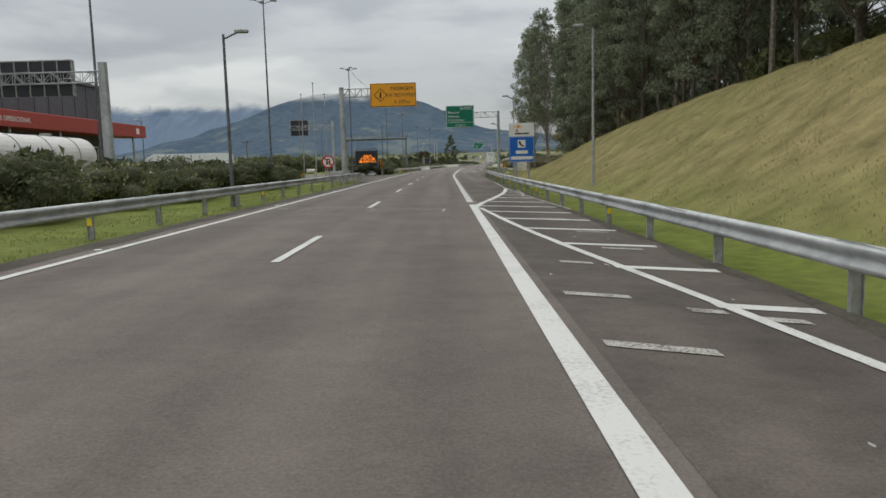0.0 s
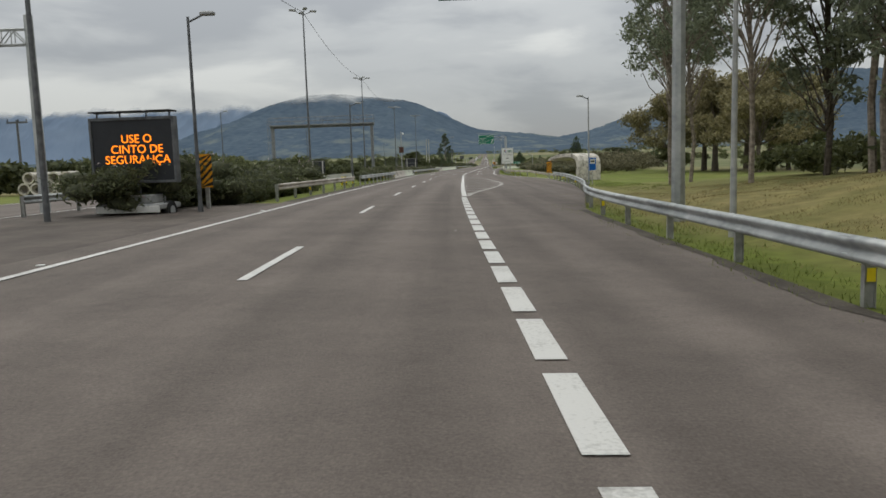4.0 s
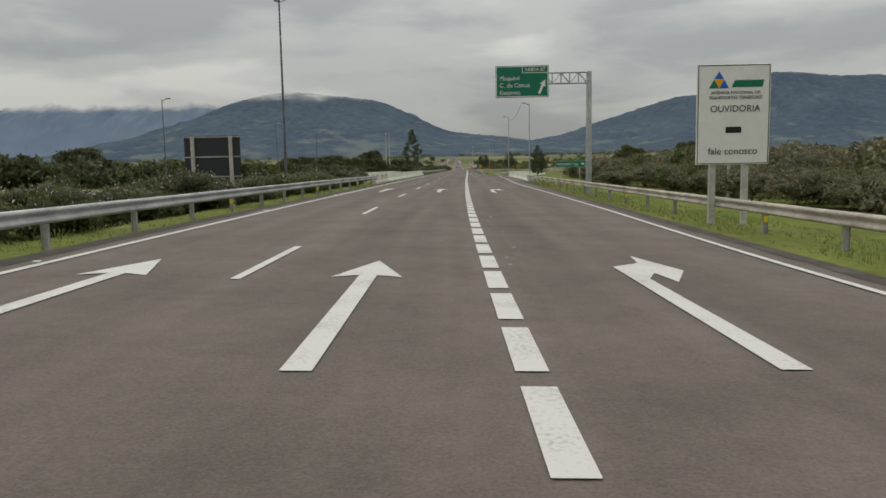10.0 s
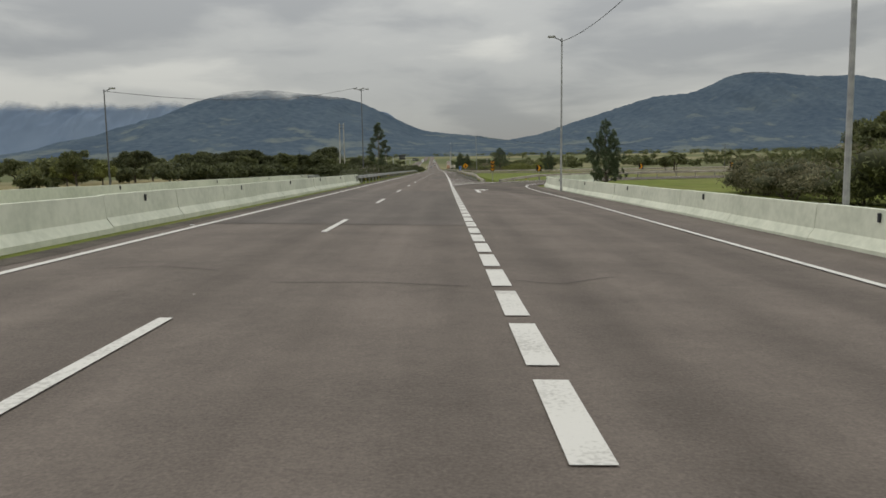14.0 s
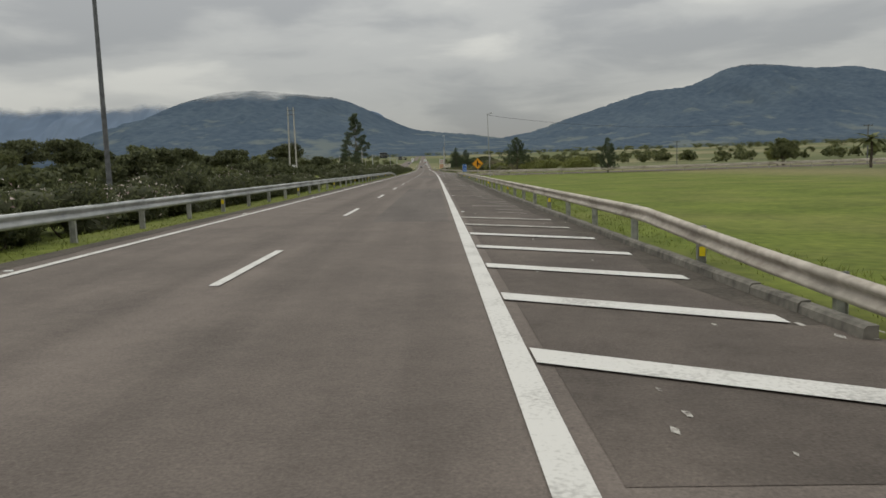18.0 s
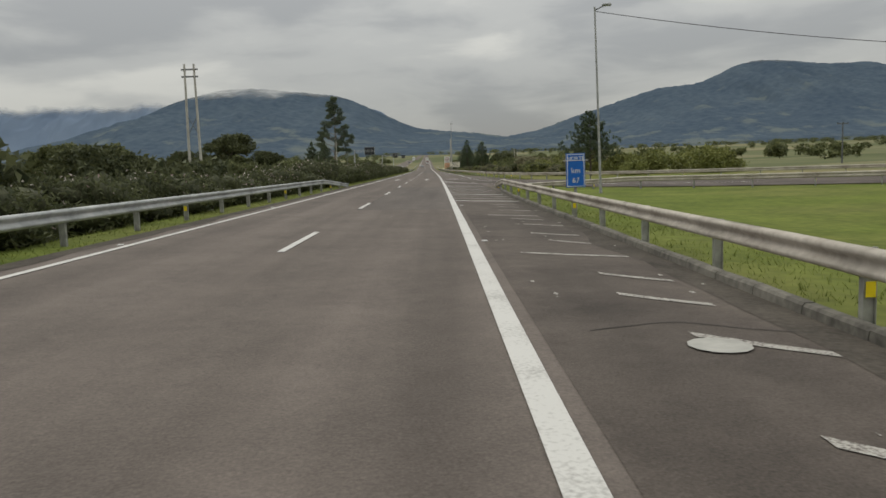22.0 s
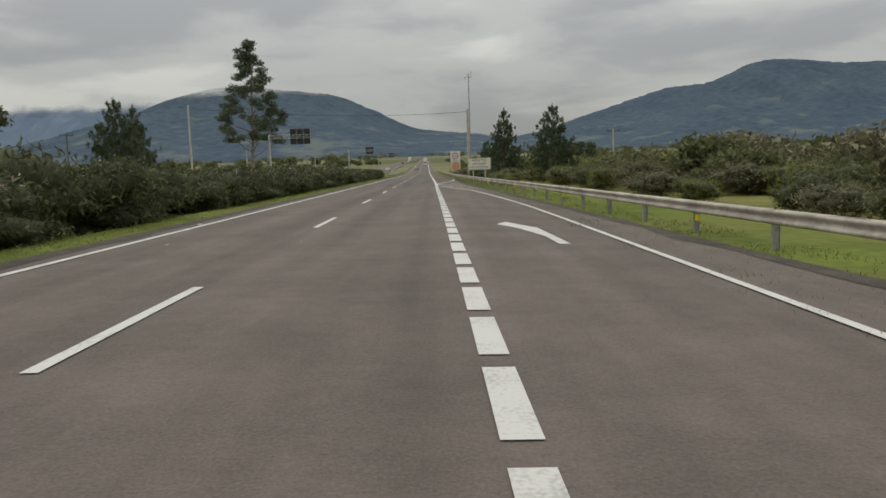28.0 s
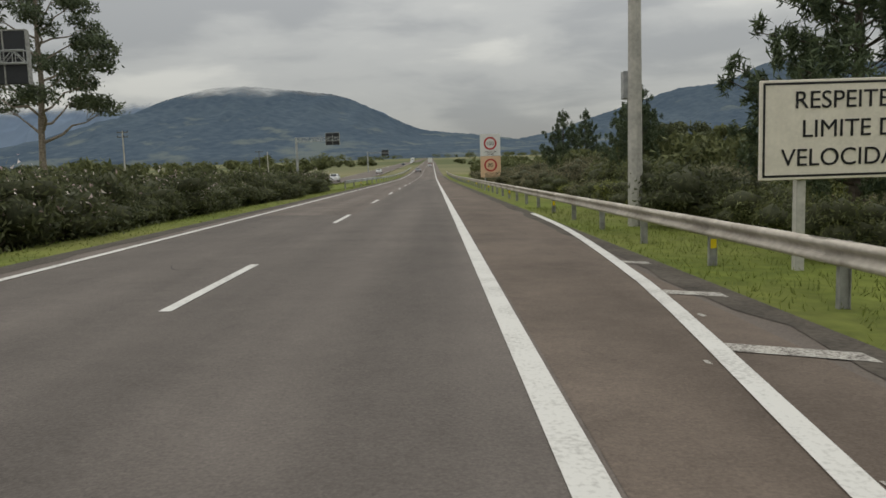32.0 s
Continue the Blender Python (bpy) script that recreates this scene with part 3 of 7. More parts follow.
def hill(name, y, prof, depth, material, label, seed, rough):
    xs = np.linspace(prof[0][0], prof[-1][0], 420)
    top = np.interp(xs, [p[0] for p in prof], [p[1] for p in prof])
    top = np.convolve(np.r_[np.full(6, top[0]), top, np.full(6, top[-1])], np.ones(13) / 13, "valid")
    rows = np.r_[np.linspace(-1.0, -0.1, 34), np.linspace(-0.08, 0.08, 9), np.linspace(0.14, 0.5, 6)]
    vs = []
    for r in rows:
        for x, h in zip(xs, top):
            k = max(0.0, 1 - abs(r)) ** 1.15
            w = noise.fractal((x * 0.004 + seed, r * 3.0, seed), 0.9, 2.1, 5)
            gully = abs(noise.noise((x * 0.009 + seed * 3, r * 1.2, 4.0))) + 0.5 * abs(noise.noise((x * 0.023, r * 3.0 + seed, 8.0)))
            z = 30 + (h - 30) * k * (1 + (0.22 * w - 0.30 * (gully - 0.3)) * min(1, abs(r) * 2.5) * (1 - abs(r)))
            z += rough * (noise.noise((x * 0.05, r * 9, seed)) + 1.1 * noise.noise((x * 0.19, r * 16, seed))) * (k > 0.02)
            vs.append(((x + r * 60 * w) * K, (y + r * depth) * K, (z - 25 * (r < -0.97)) * K))
    k = len(xs)
    fs = [(i * k + j, i * k + j + 1, (i + 1) * k + j + 1, (i + 1) * k + j) for i in range(len(rows) - 1) for j in range(k - 1)]
    me = quick(name, vs, fs, material)
    me.polygons.foreach_set("use_smooth", np.ones(len(fs), bool))
    return tagged(new(name, me), label, "mountain", kind="structure")


hill("mountain_west", 2900, ((-2300, 20), (-1600, 45), (-1400, 68), (-1220, 112), (-1030, 178), (-870, 244), (-720, 281), (-600, 286), (-480, 272), (-300, 249), (-195, 202), (-57, 134), (80, 117), (150, 112), (260, 94), (420, 60), (600, 40)), 950, HILL_WEST, "forested mountain, its colour blued for distance haze, with a flat cloudy top beyond fields", 1.3, 1.8)
hill("mountain_east", 3100, ((60, 30), (170, 70), (270, 102), (400, 122), (480, 152), (650, 203), (830, 258), (985, 270), (1060, 300), (1120, 332), (1210, 347), (1330, 340), (1440, 326), (1620, 328), (1900, 270), (2500, 120), (2800, 60)), 1000, HILL_EAST, "forested mountain, its colour blued for distance haze, with two humps beyond fields", 7.7, 2.5)
hill("mountain_peak_small", 3500, ((-420, 60), (-330, 180), (-270, 236), (-235, 250), (-200, 236), (-100, 150), (0, 80)), 300, HILL_FAR_HAZE, "small peak, coloured pale for distance haze, behind the shoulder of a mountain", 3.1, 1.0)
hill("mountain_range_far", 4100, ((-3400, 470), (-2900, 500), (-2600, 510), (-2350, 490), (-2100, 470), (-1850, 480), (-1600, 460), (-1400, 430), (-1200, 400), (-1000, 330), (-700, 250), (-300, 60)), 500, HILL_FAR_HAZE, "mountain range coloured blue for haze, with its tops lost in cloud", 5.9, 2.0)

# ---- carriageways ----
road = tagged(strip("road", -120, 1100, -4.55, RIGHT, 0.0, ASPHALT, step=3.0), "worn brown-grey asphalt carriageway with white lane markings", "road", kind="structure")
tagged(strip("road", 1100, 2600, -4.55, 4.6, 0.0, ASPHALT, step=30.0), "straight far stretch of asphalt road climbing gently", "road", kind="structure")
other_road = tagged(strip("road", -120, 1100, -21.6, -12.6, 0.0, ASPHALT, step=6.0), "opposite asphalt carriageway beyond the median", "road", kind="structure")
tagged(strip("road", 1100, 2600, -16.5, -8.5, 0.0, ASPHALT, step=30.0), "far stretch of the opposite asphalt carriageway", "road", kind="structure")
crossing = tagged(strip("median_crossing", 64.5, 97, -12.7, -4.5, -0.006, ASPHALT_OLD, step=3.0), "rough paved crossing through the median", "pavement", kind="structure")


def fan(name, left, right, z, material, label):
    """A ramp between two edges."""
    a, b = curve_pts(left, 2.0), curve_pts(right, 2.0)
    k = 60
    vs, uvl = [], []
    for i in range(k + 1):
        p = a[min(int(i * (len(a) - 1) / k), len(a) - 1)]
        q = b[min(int(i * (len(b) - 1) / k), len(b) - 1)]
        for u in np.linspace(0, 1, 6):
            s, n = p[0] + (q[0] - p[0]) * u, p[1] + (q[1] - p[1]) * u
            vs.append(rd(s, n, z))
            uvl.append((n, s))
    fs = [(i * 6 + j, i * 6 + j + 1, (i + 1) * 6 + j + 1, (i + 1) * 6 + j) for i in range(k) for j in range(5)]
    me = quick(name, vs, fs, material)
    lay = me.uv_layers.new(name="UVMap")
    for lp in me.loops:
        lay.data[lp.index].uv = uvl[lp.vertex_index]
    return tagged(new(name, me), label, "road", kind="structure")


EXIT_L = [(284, 3.9), (291, 4.8), (298, 7.0), (305, 10.2), (314.6, 16.2), (321, 25), (325, 40), (327, 70), (327, 120)]
EXIT_R = [(262, 10.4), (278, 10.5), (288, 11.4), (297, 14.4), (304, 19.5), (308, 27), (311, 40), (312, 70), (312, 120)]
exit_ramp = fan("exit_ramp", EXIT_L, EXIT_R, 0.004, ASPHALT_OLD, "asphalt exit ramp curving away from the highway")
ENTRY_L = [(399, 120), (399, 70), (402, 40), (408, 22), (416, 13), (424, 8.4), (434, 5.0), (446, 3.9)]
ENTRY_R = [(412, 120), (413, 70), (417, 42), (424, 27), (431, 19.6), (438, 15.4), (446, 12.2), (458, 10.8)]
entry_ramp = fan("entry_ramp", ENTRY_L, ENTRY_R, 0.004, ASPHALT_OLD, "asphalt entry ramp joining the highway")
tagged(strip("road_patch", 250, 275, -3.4, 3.5, 0.004, ASPHALT_DARK, step=4), "darker resurfaced strip of asphalt", "road", kind="structure")
tagged(strip("road_patch", 318, 345, 1.1, 3.4, 0.004, ASPHALT_DARK, step=4), "darker resurfaced strip of asphalt", "road", kind="structure")
tagged(strip("road_patch", 340.2, 344.1, 2.6, 3.2, 0.007, JOINT, step=3), "dark joint round an asphalt repair", "road", kind="structure")
tagged(strip("road_patch", 340.25, 344.05, 2.63, 3.17, 0.010, ASPHALT_DARK, step=3), "small rectangular asphalt repair", "road", kind="structure")
tagged(strip("shoulder", 303, 426, 3.95, 6.95, 0.004, ASPHALT_OLD, step=4), "darker rough asphalt shoulder with worn paint", "road", kind="structure")
tagged(strip("shoulder", -60, 62, 3.95, 6.9, 0.004, ASPHALT_OLD, step=4), "darker rough asphalt shoulder with worn paint", "road", kind="structure")
tagged(strip("shoulder", 538, 700, 3.9, 6.25, 0.004, ASPHALT_BROWN, step=4), "brown rough asphalt shoulder", "road", kind="structure")
tagged(strip("road_patch", 392, 417.2, -0.02, 3.52, 0.004, ASPHALT_DARK, step=4), "darker resurfaced strip of asphalt", "road", kind="structure")
tagged(strip("road_patch", 528, 565.3, -3.45, 0.0, 0.005, ASPHALT_DARK, step=4), "dark resurfaced asphalt on one lane", "road", kind="structure")
tagged(strip("road_patch", 528, 660, 0.0, 3.85, 0.005, ASPHALT_DARK, step=4), "dark resurfaced asphalt on one lane", "road", kind="structure")


def ragged(c, w, f, seed):
    """A lateral line that wanders about c."""
    return lambda s: (c(s) if callable(c) else c) + w * noise.noise((s * f, seed, 0.0)) + 0.5 * w * noise.noise((s * f * 3.7, seed, 5.0))


for s0, s1 in ((-60, 63), (98, 300), (300, 480), (480, 680)):
    tagged(strip("road_edge", s0, s1, -4.56, ragged(-4.05, 0.22, 0.35, 2.0), 0.006, DIRT, step=0.7), "dark gritty dirt along the road's edge", "dirt", kind="structure")
for s0, s1, w in ((-60, 92, 0.28), (160, 240, 0.4), (306, 407, 0.5), (440, 530, 0.45), (530, 690, 0.5)):
    tagged(strip("road_edge", s0, s1, ragged(lambda q, v=w: RIGHT(q) - v, 0.3, 0.4, 7.0), lambda q: RIGHT(q) + 0.02, 0.0075, DIRT, step=0.7), "dark gritty dirt along the road's edge", "dirt", kind="structure")

# ---- paint ----
ZP = 0.013
PHI, CAD = 6.59, 12.07
DRIFT = knots((0, -0.17), (50, -0.1), (110, -0.04), (430, -0.06), (550, -0.17), (700, -0.1))
for i in range(-9, 95):
    a = PHI + CAD * i
    if a < 1080:
        c = DRIFT(a)
        strip("lane_dash", a, a + 3.55, c - 0.075, c + 0.075, ZP, PAINT, road, step=2.0)
        if a < 700 and i % 2 == 0:
            strip("lane_dash", a + 3, a + 7, -17.2, -17.05, ZP, PAINT, other_road, step=4.0)
strip("edge_line", -100, 500, -3.69, -3.53, ZP, PAINT, road)
strip("edge_line", 500, 1090, -3.69, -3.53, ZP, PAINT, road)
strip("edge_line", -100, 1090, -12.95, -12.8, ZP, PAINT, other_road, step=6)
strip("edge_line", -100, 1090, -21.2, -21.05, ZP, PAINT, other_road, step=6)
strip("edge_line", -100, 32.4, 3.56, 3.82, ZP, PAINT, road)
strip("edge_line", 101.9, 155.8, 3.58, 3.84, ZP, PAINT, road)
strip("edge_line", 288.6, 436.5, 3.56, 3.80, ZP, PAINT, road)
strip("edge_line", 530.0, 1090, 3.62, 3.86, ZP, PAINT, road)


def wide_dashes(s0, s1, ln, gap):
    a = s0
    while a < s1:
        strip("wide_dash", a, min(a + ln, s1), 3.53, 3.80, ZP, PAINT, road, step=2.0)
        a += ln + gap


wide_dashes(34.0, 101, 1.32, 0.337)
wide_dashes(156.83, 288.4, 1.32, 0.337)
wide_dashes(437.9, 529.6, 1.32, 0.337)

# gore at the first entry ramp: two lines that part at its tip, bars across the shoulder
ribbon("gore_line", [(30.6, 3.9), (24.8, 4.45), (20.7, 4.98), (15.7, 5.76), (13.5, 6.07), (6.8, 7.2)], 0.16, ZP + 0.002, PAINT, road)
ribbon("gore_line", [(30.7, 3.72), (31.7, 3.85), (33.7, 4.2), (36.3, 4.77), (41.4, 5.74), (44.8, 6.2), (47.4, 6.45)], 0.22, ZP + 0.002, PAINT, road)
ribbon("gore_line", [(45, 6.9), (41, 6.75), (38, 6.35)], 0.12, ZP, PAINT_WORN, road)
for s, a in ((15.5, 5.67), (18.1, 5.26), (20.9, 4.86), (23.8, 4.48), (26.5, 4.16), (29.1, 3.98), (31.7, 4.0), (34.3, 4.5), (37.1, 5.1), (39.5, 5.55), (42.4, 6.05)):
    k = (6.68 - a) * 0.36
    flat("hatch_bar", [(s, a), (s - k, 6.68), (s - k + 0.3, 6.7), (s + 0.3, a)], ZP, PAINT, road)
for s, a, b in ((16.2, 4.1, 4.85), (14.1, 4.05, 4.95), (15.3, 5.3, 5.65), (14.9, 5.9, 6.3), (18.6, 4.5, 5.0), (20.2, 5.6, 6.3), (26.5, 5.2, 6.1), (23.0, 5.7, 6.4), (36.0, 4.4, 4.9), (48.2, 5.2, 5.9), (53.5, 5.0, 5.4)):
    flat("worn_bar", [(s, a), (s - 0.4 * (b - a), b), (s - 0.4 * (b - a) + 0.22, b), (s + 0.24, a)], ZP + 0.001, PAINT_WORN, road)

# gore at the bus bay: chevrons between two lines
BAY = [(101.9, 3.9), (104.2, 4.1), (108.4, 4.83), (113, 5.75), (119, 6.75), (123.6, 7.08), (129, 7.0), (135.5, 6.6), (139.0, 6.3), (141.2, 5.96), (144.5, 5.36), (148.2, 4.7), (151, 4.22), (155.6, 3.8)]
ribbon("gore_line", BAY, 0.27, ZP + 0.002, PAINT_WORN, road)
bay = knots(*BAY)
for s in (105.3, 108.6, 112.0, 115.4, 118.8, 122.2, 125.6, 128.8, 132.0, 135.0, 138.0, 141.0, 144.15, 147.2, 149.95):
    w = bay(s)
    k = min(1.0, (w - 3.85) / 3.2)
    if k < 0.12:
        continue
    t, e = 3.85 + (w - 3.85) * 0.5, (0.1 if s < 131 else 0.25) * k
    mark("chevron_bar", [(s, 3.84), (s - 0.95 * k, t), (s + e, w - 0.1), (s + e + 0.42, w - 0.1), (s - 0.95 * k + 0.42, t), (s + 0.42, 3.84)], ZP, PAINT_WORN, road)

# right edge line from the bay to the exit
ribbon("edge_line", [(120, 13.0), (130, 13.55), (138, 13.6), (144, 12.9), (150, 11.8), (156, 10.6), (161.6, 9.6), (168, 8.95), (177, 8.65), (193, 8.95), (215, 8.85), (228, 8.65), (242, 9.0), (262, 9.5), (278, 9.6), (287.6, 10.4), (295, 12.4), (301, 15.4), (305, 19.2), (308, 25), (310, 34), (311.5, 50)], 0.15, ZP + 0.006, PAINT, road)
ribbon("edge_line", [(60, 6.75), (47, 6.55), (38, 6.7), (30, 7.0)], 0.12, ZP, PAINT_WORN, road)

# gore at the exit
EXG = [(288.4, 3.9), (291.5, 4.83), (295.8, 6.63), (301.1, 9.2), (306.3, 12.4), (311, 16.0), (317, 25), (321, 40)]
ribbon("gore_line", EXG, 0.3, ZP + 0.008, PAINT, exit_ramp)
for s, tip, t, end, w in ((291.8, 290.95, 4.2, 291.25, 4.85), (293.65, 293.0, 4.65, 293.45, 5.62), (296.0, 295.05, 5.1, 296.0, 6.7), (298.6, 297.5, 5.6, 298.4, 7.8), (301.2, 299.4, 6.65, 300.5, 8.85)):
    mark("chevron_bar", [(s, 3.8), (tip, t), (end, w), (end + 0.34, w + 0.1), (tip + 0.36, t), (s + 0.36, 3.8)], ZP + 0.01, PAINT, exit_ramp)
for i in range(7):
    s = 304.9 + i * 2.36
    mark("hatch_bar", [(s, 3.82), (s - 1.22, 6.6 - i * 0.03), (s - 0.88, 6.62 - i * 0.03), (s + 0.4, 3.82)], ZP + 0.01, PAINT if i < 5 else PAINT_WORN, road)
for i in range(42):
    s = 321.4 + i * 1.84 - 0.4 * (i % 3 == 1)
    a, b = 5.2 + 0.15 * (i % 2) - 0.7 * (i % 5 == 2), 6.1 + 0.1 * (i % 3)
    flat("worn_bar", [(s, a), (s - 0.45, (a + b) / 2), (s - 0.8, b), (s - 0.62, b), (s - 0.25, (a + b) / 2), (s + 0.2, a)], ZP, PAINT_WORN, road)

# gore at the second entry ramp
for i in range(12):
    s = 397.6 + i * 2.2
    flat("hatch_bar", [(s, 3.85), (s - 1.4, 6.65), (s - 1.1, 6.68), (s + 0.38, 3.85)], ZP, PAINT_WORN if i % 3 else PAINT, road)
flat("hatch_bar", [(426.9, 3.82), (425.8, 5.5), (426.2, 5.55), (427.35, 3.82)], ZP + 0.006, PAINT_WORN, entry_ramp)
flat("hatch_bar", [(425.9, 5.45), (426.4, 6.1), (426.9, 5.95), (426.3, 5.4)], ZP + 0.007, PAINT_WORN, entry_ramp)
for s, t, w in ((433.2, 4.2, 4.35), (430.5, 4.2, 4.75), (428.7, 4.66, 5.3)):
    flat("chevron_bar", [(s, 3.82), (s - 0.8 * (t - 3.8), t), (s + 0.2, w), (s + 0.6, w), (s - 0.8 * (t - 3.8) + 0.42, t), (s + 0.4, 3.82)], ZP + 0.006, PAINT_WORN, entry_ramp)
ribbon("gore_line", [(436.3, 3.8), (433.5, 4.2), (430.6, 4.66), (427.8, 5.57), (425.9, 6.35), (423.5, 7.9), (421, 10.2), (417, 14.5)], 0.2, ZP + 0.008, PAINT, entry_ramp)
ribbon("edge_line", [(412.5, 26), (417, 18.6), (423, 13.6), (432.1, 9.68), (435.7, 8.75), (443.3, 7.8), (458, 7.5), (472, 7.4), (484, 7.35), (500, 7.2), (514.2, 6.4), (519, 5.77), (525, 4.75), (530.6, 3.95)], 0.15, ZP + 0.006, PAINT, entry_ramp)
flat("painted_island", [(428.1, 6.2), (428.65, 6.5), (428.1, 6.95), (427.55, 6.6)], ZP + 0.006, PAINT, entry_ramp)
for i in range(4):
    flat("stop_dash", [(447.2 - i * 2.0, 9.2 + i * 0.05), (445.6 - i * 2.0, 9.24 + i * 0.05), (445.6 - i * 2.0, 9.36 + i * 0.05), (447.2 - i * 2.0, 9.32 + i * 0.05)], ZP + 0.006, PAINT, entry_ramp)
ribbon("edge_line", [(447, 8.6), (455, 9.4), (462, 9.2)], 0.1, ZP + 0.006, PAINT_WORN, entry_ramp)

# gore past the end of the acceleration lane
ribbon("gore_line", [(531.0, 3.78), (535.0, 3.84), (538.3, 3.98), (543.3, 4.7), (549.6, 5.72), (553, 6.12), (559.4, 6.6), (565.5, 6.68)], 0.2, ZP + 0.002, PAINT, road)
for s, a in ((514.0, 6.42), (516.7, 6.12), (519.6, 5.76), (522.8, 5.29), (525.5, 4.9), (528.0, 4.4), (530.35, 3.95), (532.75, 3.87), (535.3, 3.88), (537.9, 4.05), (540.5, 4.4), (543.0, 4.75), (545.5, 5.1), (548.0, 5.45), (550.5, 5.8), (553.1, 6.1)):
    a += 0.12
    k = 0.33 * (6.65 - a)
    mark("hatch_bar", [(s, a), (s - k, 6.65), (s - k + 0.27, 6.66), (s + 0.27, a)], ZP, PAINT_WORN if s < 520 or s > 541 else PAINT, road)


def arrow(s, n, kind):
    """A lane arrow: shaft, and a straight head or one bent to a side."""
    if kind == 0:
        pts = [(0, -0.13), (0, 0.13), (5.2, 0.13), (5.0, 0.52), (6.9, 0), (5.0, -0.52), (5.2, -0.13)]
    elif kind > 0:
        pts = [(0, -0.13), (0, 0.13), (4.9, 0.13), (5.5, 0.36), (4.6, 0.46), (5.8, 0.9), (7.7, 0.5), (6.7, 0.4), (6.2, -0.13)]
    else:
        pts = [(0, -0.13), (0, 0.13), (4.5, 0.02), (5.4, -0.5), (4.3, -0.52), (5.7, -0.95), (6.6, -0.6), (5.8, -0.48), (4.9, -0.14)]
    flat("lane_arrow", [(s + a, n + b) for a, b in pts], ZP, PAINT, road)


for s, n in ((171.0, 5.8), (205.3, 5.42)):
    arrow(s, 1.8, 0)
    arrow(s, -1.95, 0)
    arrow(s, n, 1)
arrow(271.4, 5.3, 1)
arrow(441.7, 1.85, 0)
arrow(441.7, -1.85, 0)
arrow(484.5, 5.95, -1)
flat("lane_arrow", [(446.4, 3.95), (444.5, 5.5), (445.2, 5.55), (443.7, 7.6), (444.2, 7.7), (446.0, 5.75), (447.5, 5.9)], ZP + 0.006, PAINT, road)

# thin rumble lines, sealed cracks and small reflectors
for s0, a, b in ((30.3, -3.3, -0.9), (30.0, -3.4, -2.0), (30.0, 0.6, 2.7), (31.0, -3.0, 1.4), (29.6, -1.9, -0.4)):
    flat("scrape_line", [(s0, a), (s0, b), (s0 + 0.09, b), (s0 + 0.09, a)], ZP, PAINT_WORN, road)
for s0, s1, a, b in ((29.2, 30.2, -2.4, -2.1), (29.2, 30.1, 0.1, 0.25), (29.0, 30.2, 2.55, 2.6)):
    ribbon("scrape_line", [(s0, a), (s1, b)], 0.06, ZP, PAINT_WORN, road)
for i in range(46):
    for n in (-3.85, 3.98):
        s = 8 + i * 12.07
        if n > 0 and not (101 < s < 157 or 288 < s < 436):
            continue
        bm = bmesh.new()
        box(bm, -0.06, 0.06, -0.05, 0.05, 0, 0.02, 0.008)
        o = part("road_stud", bm, WHITE, road)
        p = rd(s, n, 0.0)
        o.matrix_basis = pose(p.x, p.y, p.z, 0, 0, math.degrees(heading(s)))

# cracks, sealed joints and flakes of lost paint
def crack(pts, w, material, parent):
    """A thin jagged line over the asphalt."""
    line = []
    for (s0, n0), (s1, n1) in zip(pts, pts[1:]):
        k = max(2, int(math.hypot(s1 - s0, n1 - n0) / 0.5))
        for i in range(k):
            u = i / k
            line.append((s0 + (s1 - s0) * u + random.uniform(-0.07, 0.07), n0 + (n1 - n0) * u + random.uniform(-0.07, 0.07)))
    line.append(pts[-1])
    ribbon("crack", line, w, ZP - 0.004, material, parent)


for s0, s1, a, b in ((392, 417, -0.05, -0.05), (505, 540, -0.5, -1.1), (108, 140, 8.4, 9.2)):
    crack([(s0, a), ((s0 + s1) / 2, (a + b) / 2 + 0.06), (s1, b)], 0.05, SEAM, road)
for s0, a, b in ((417.2, 0.0, 3.5), (250.0, -3.4, 3.5), (565.3, -3.45, 0.0), (126, 7.4, 11.6)):
    crack([(s0, a), (s0, b)], 0.04, SEAM, road)
for s, a, b in ((241.5, 0.4, 3.2), (241.9, 3.6, 5.4), (242.4, -2.6, -0.6), (44, 4.6, 5.2), (113.5, 8.0, 10.5), (117, 7.8, 9.4), (328, 4.2, 6.5), (341, 4.1, 6.6), (352.8, 4.3, 6.6), (366, 4.2, 6.5), (375, 4.4, 6.5), (383, 4.0, 6.4), (390, 4.5, 6.6), (560.4, -3.3, -1.8), (558.5, -3.3, -2.0), (553.2, -1.6, -0.9)):
    crack([(s, a), (s + random.uniform(-0.5, 0.5), (a + b) / 2), (s + random.uniform(-0.6, 0.6), b)], 0.016, JOINT, road)
fv = []
for s0, s1, a, b, k in ((10, 60, 4.1, 6.7, 40), (100, 120, 4.2, 6.8, 24), (290, 330, 4.2, 7.4, 50), (330, 398, 4.2, 6.6, 80), (398, 432, 4.2, 6.8, 50), (505, 560, 4.6, 6.8, 24), (20, 540, -3.3, 3.3, 40), (176, 196, 4.0, 4.35, 40)):
    for i in range(k):
        s, n = random.uniform(s0, s1), random.uniform(a, b)
        r = random.uniform(0.015, 0.06)
        t = random.uniform(0, 6.28)
        fv += [rd(s + r * math.cos(t + q) * 1.6, n + r * math.sin(t + q) * random.uniform(0.5, 1.0), ZP - 0.003) for q in (0, 1.5, 3.0, 4.6)]
flakes = new("paint_flakes", quick("paint_flakes", [tuple(v) for v in fv], np.arange(len(fv)).reshape(-1, 4), PAINT_WORN))
tagged(flakes, "scattered flakes of worn white paint on the asphalt", "road debris", kind="stuff")
bm = bmesh.new()
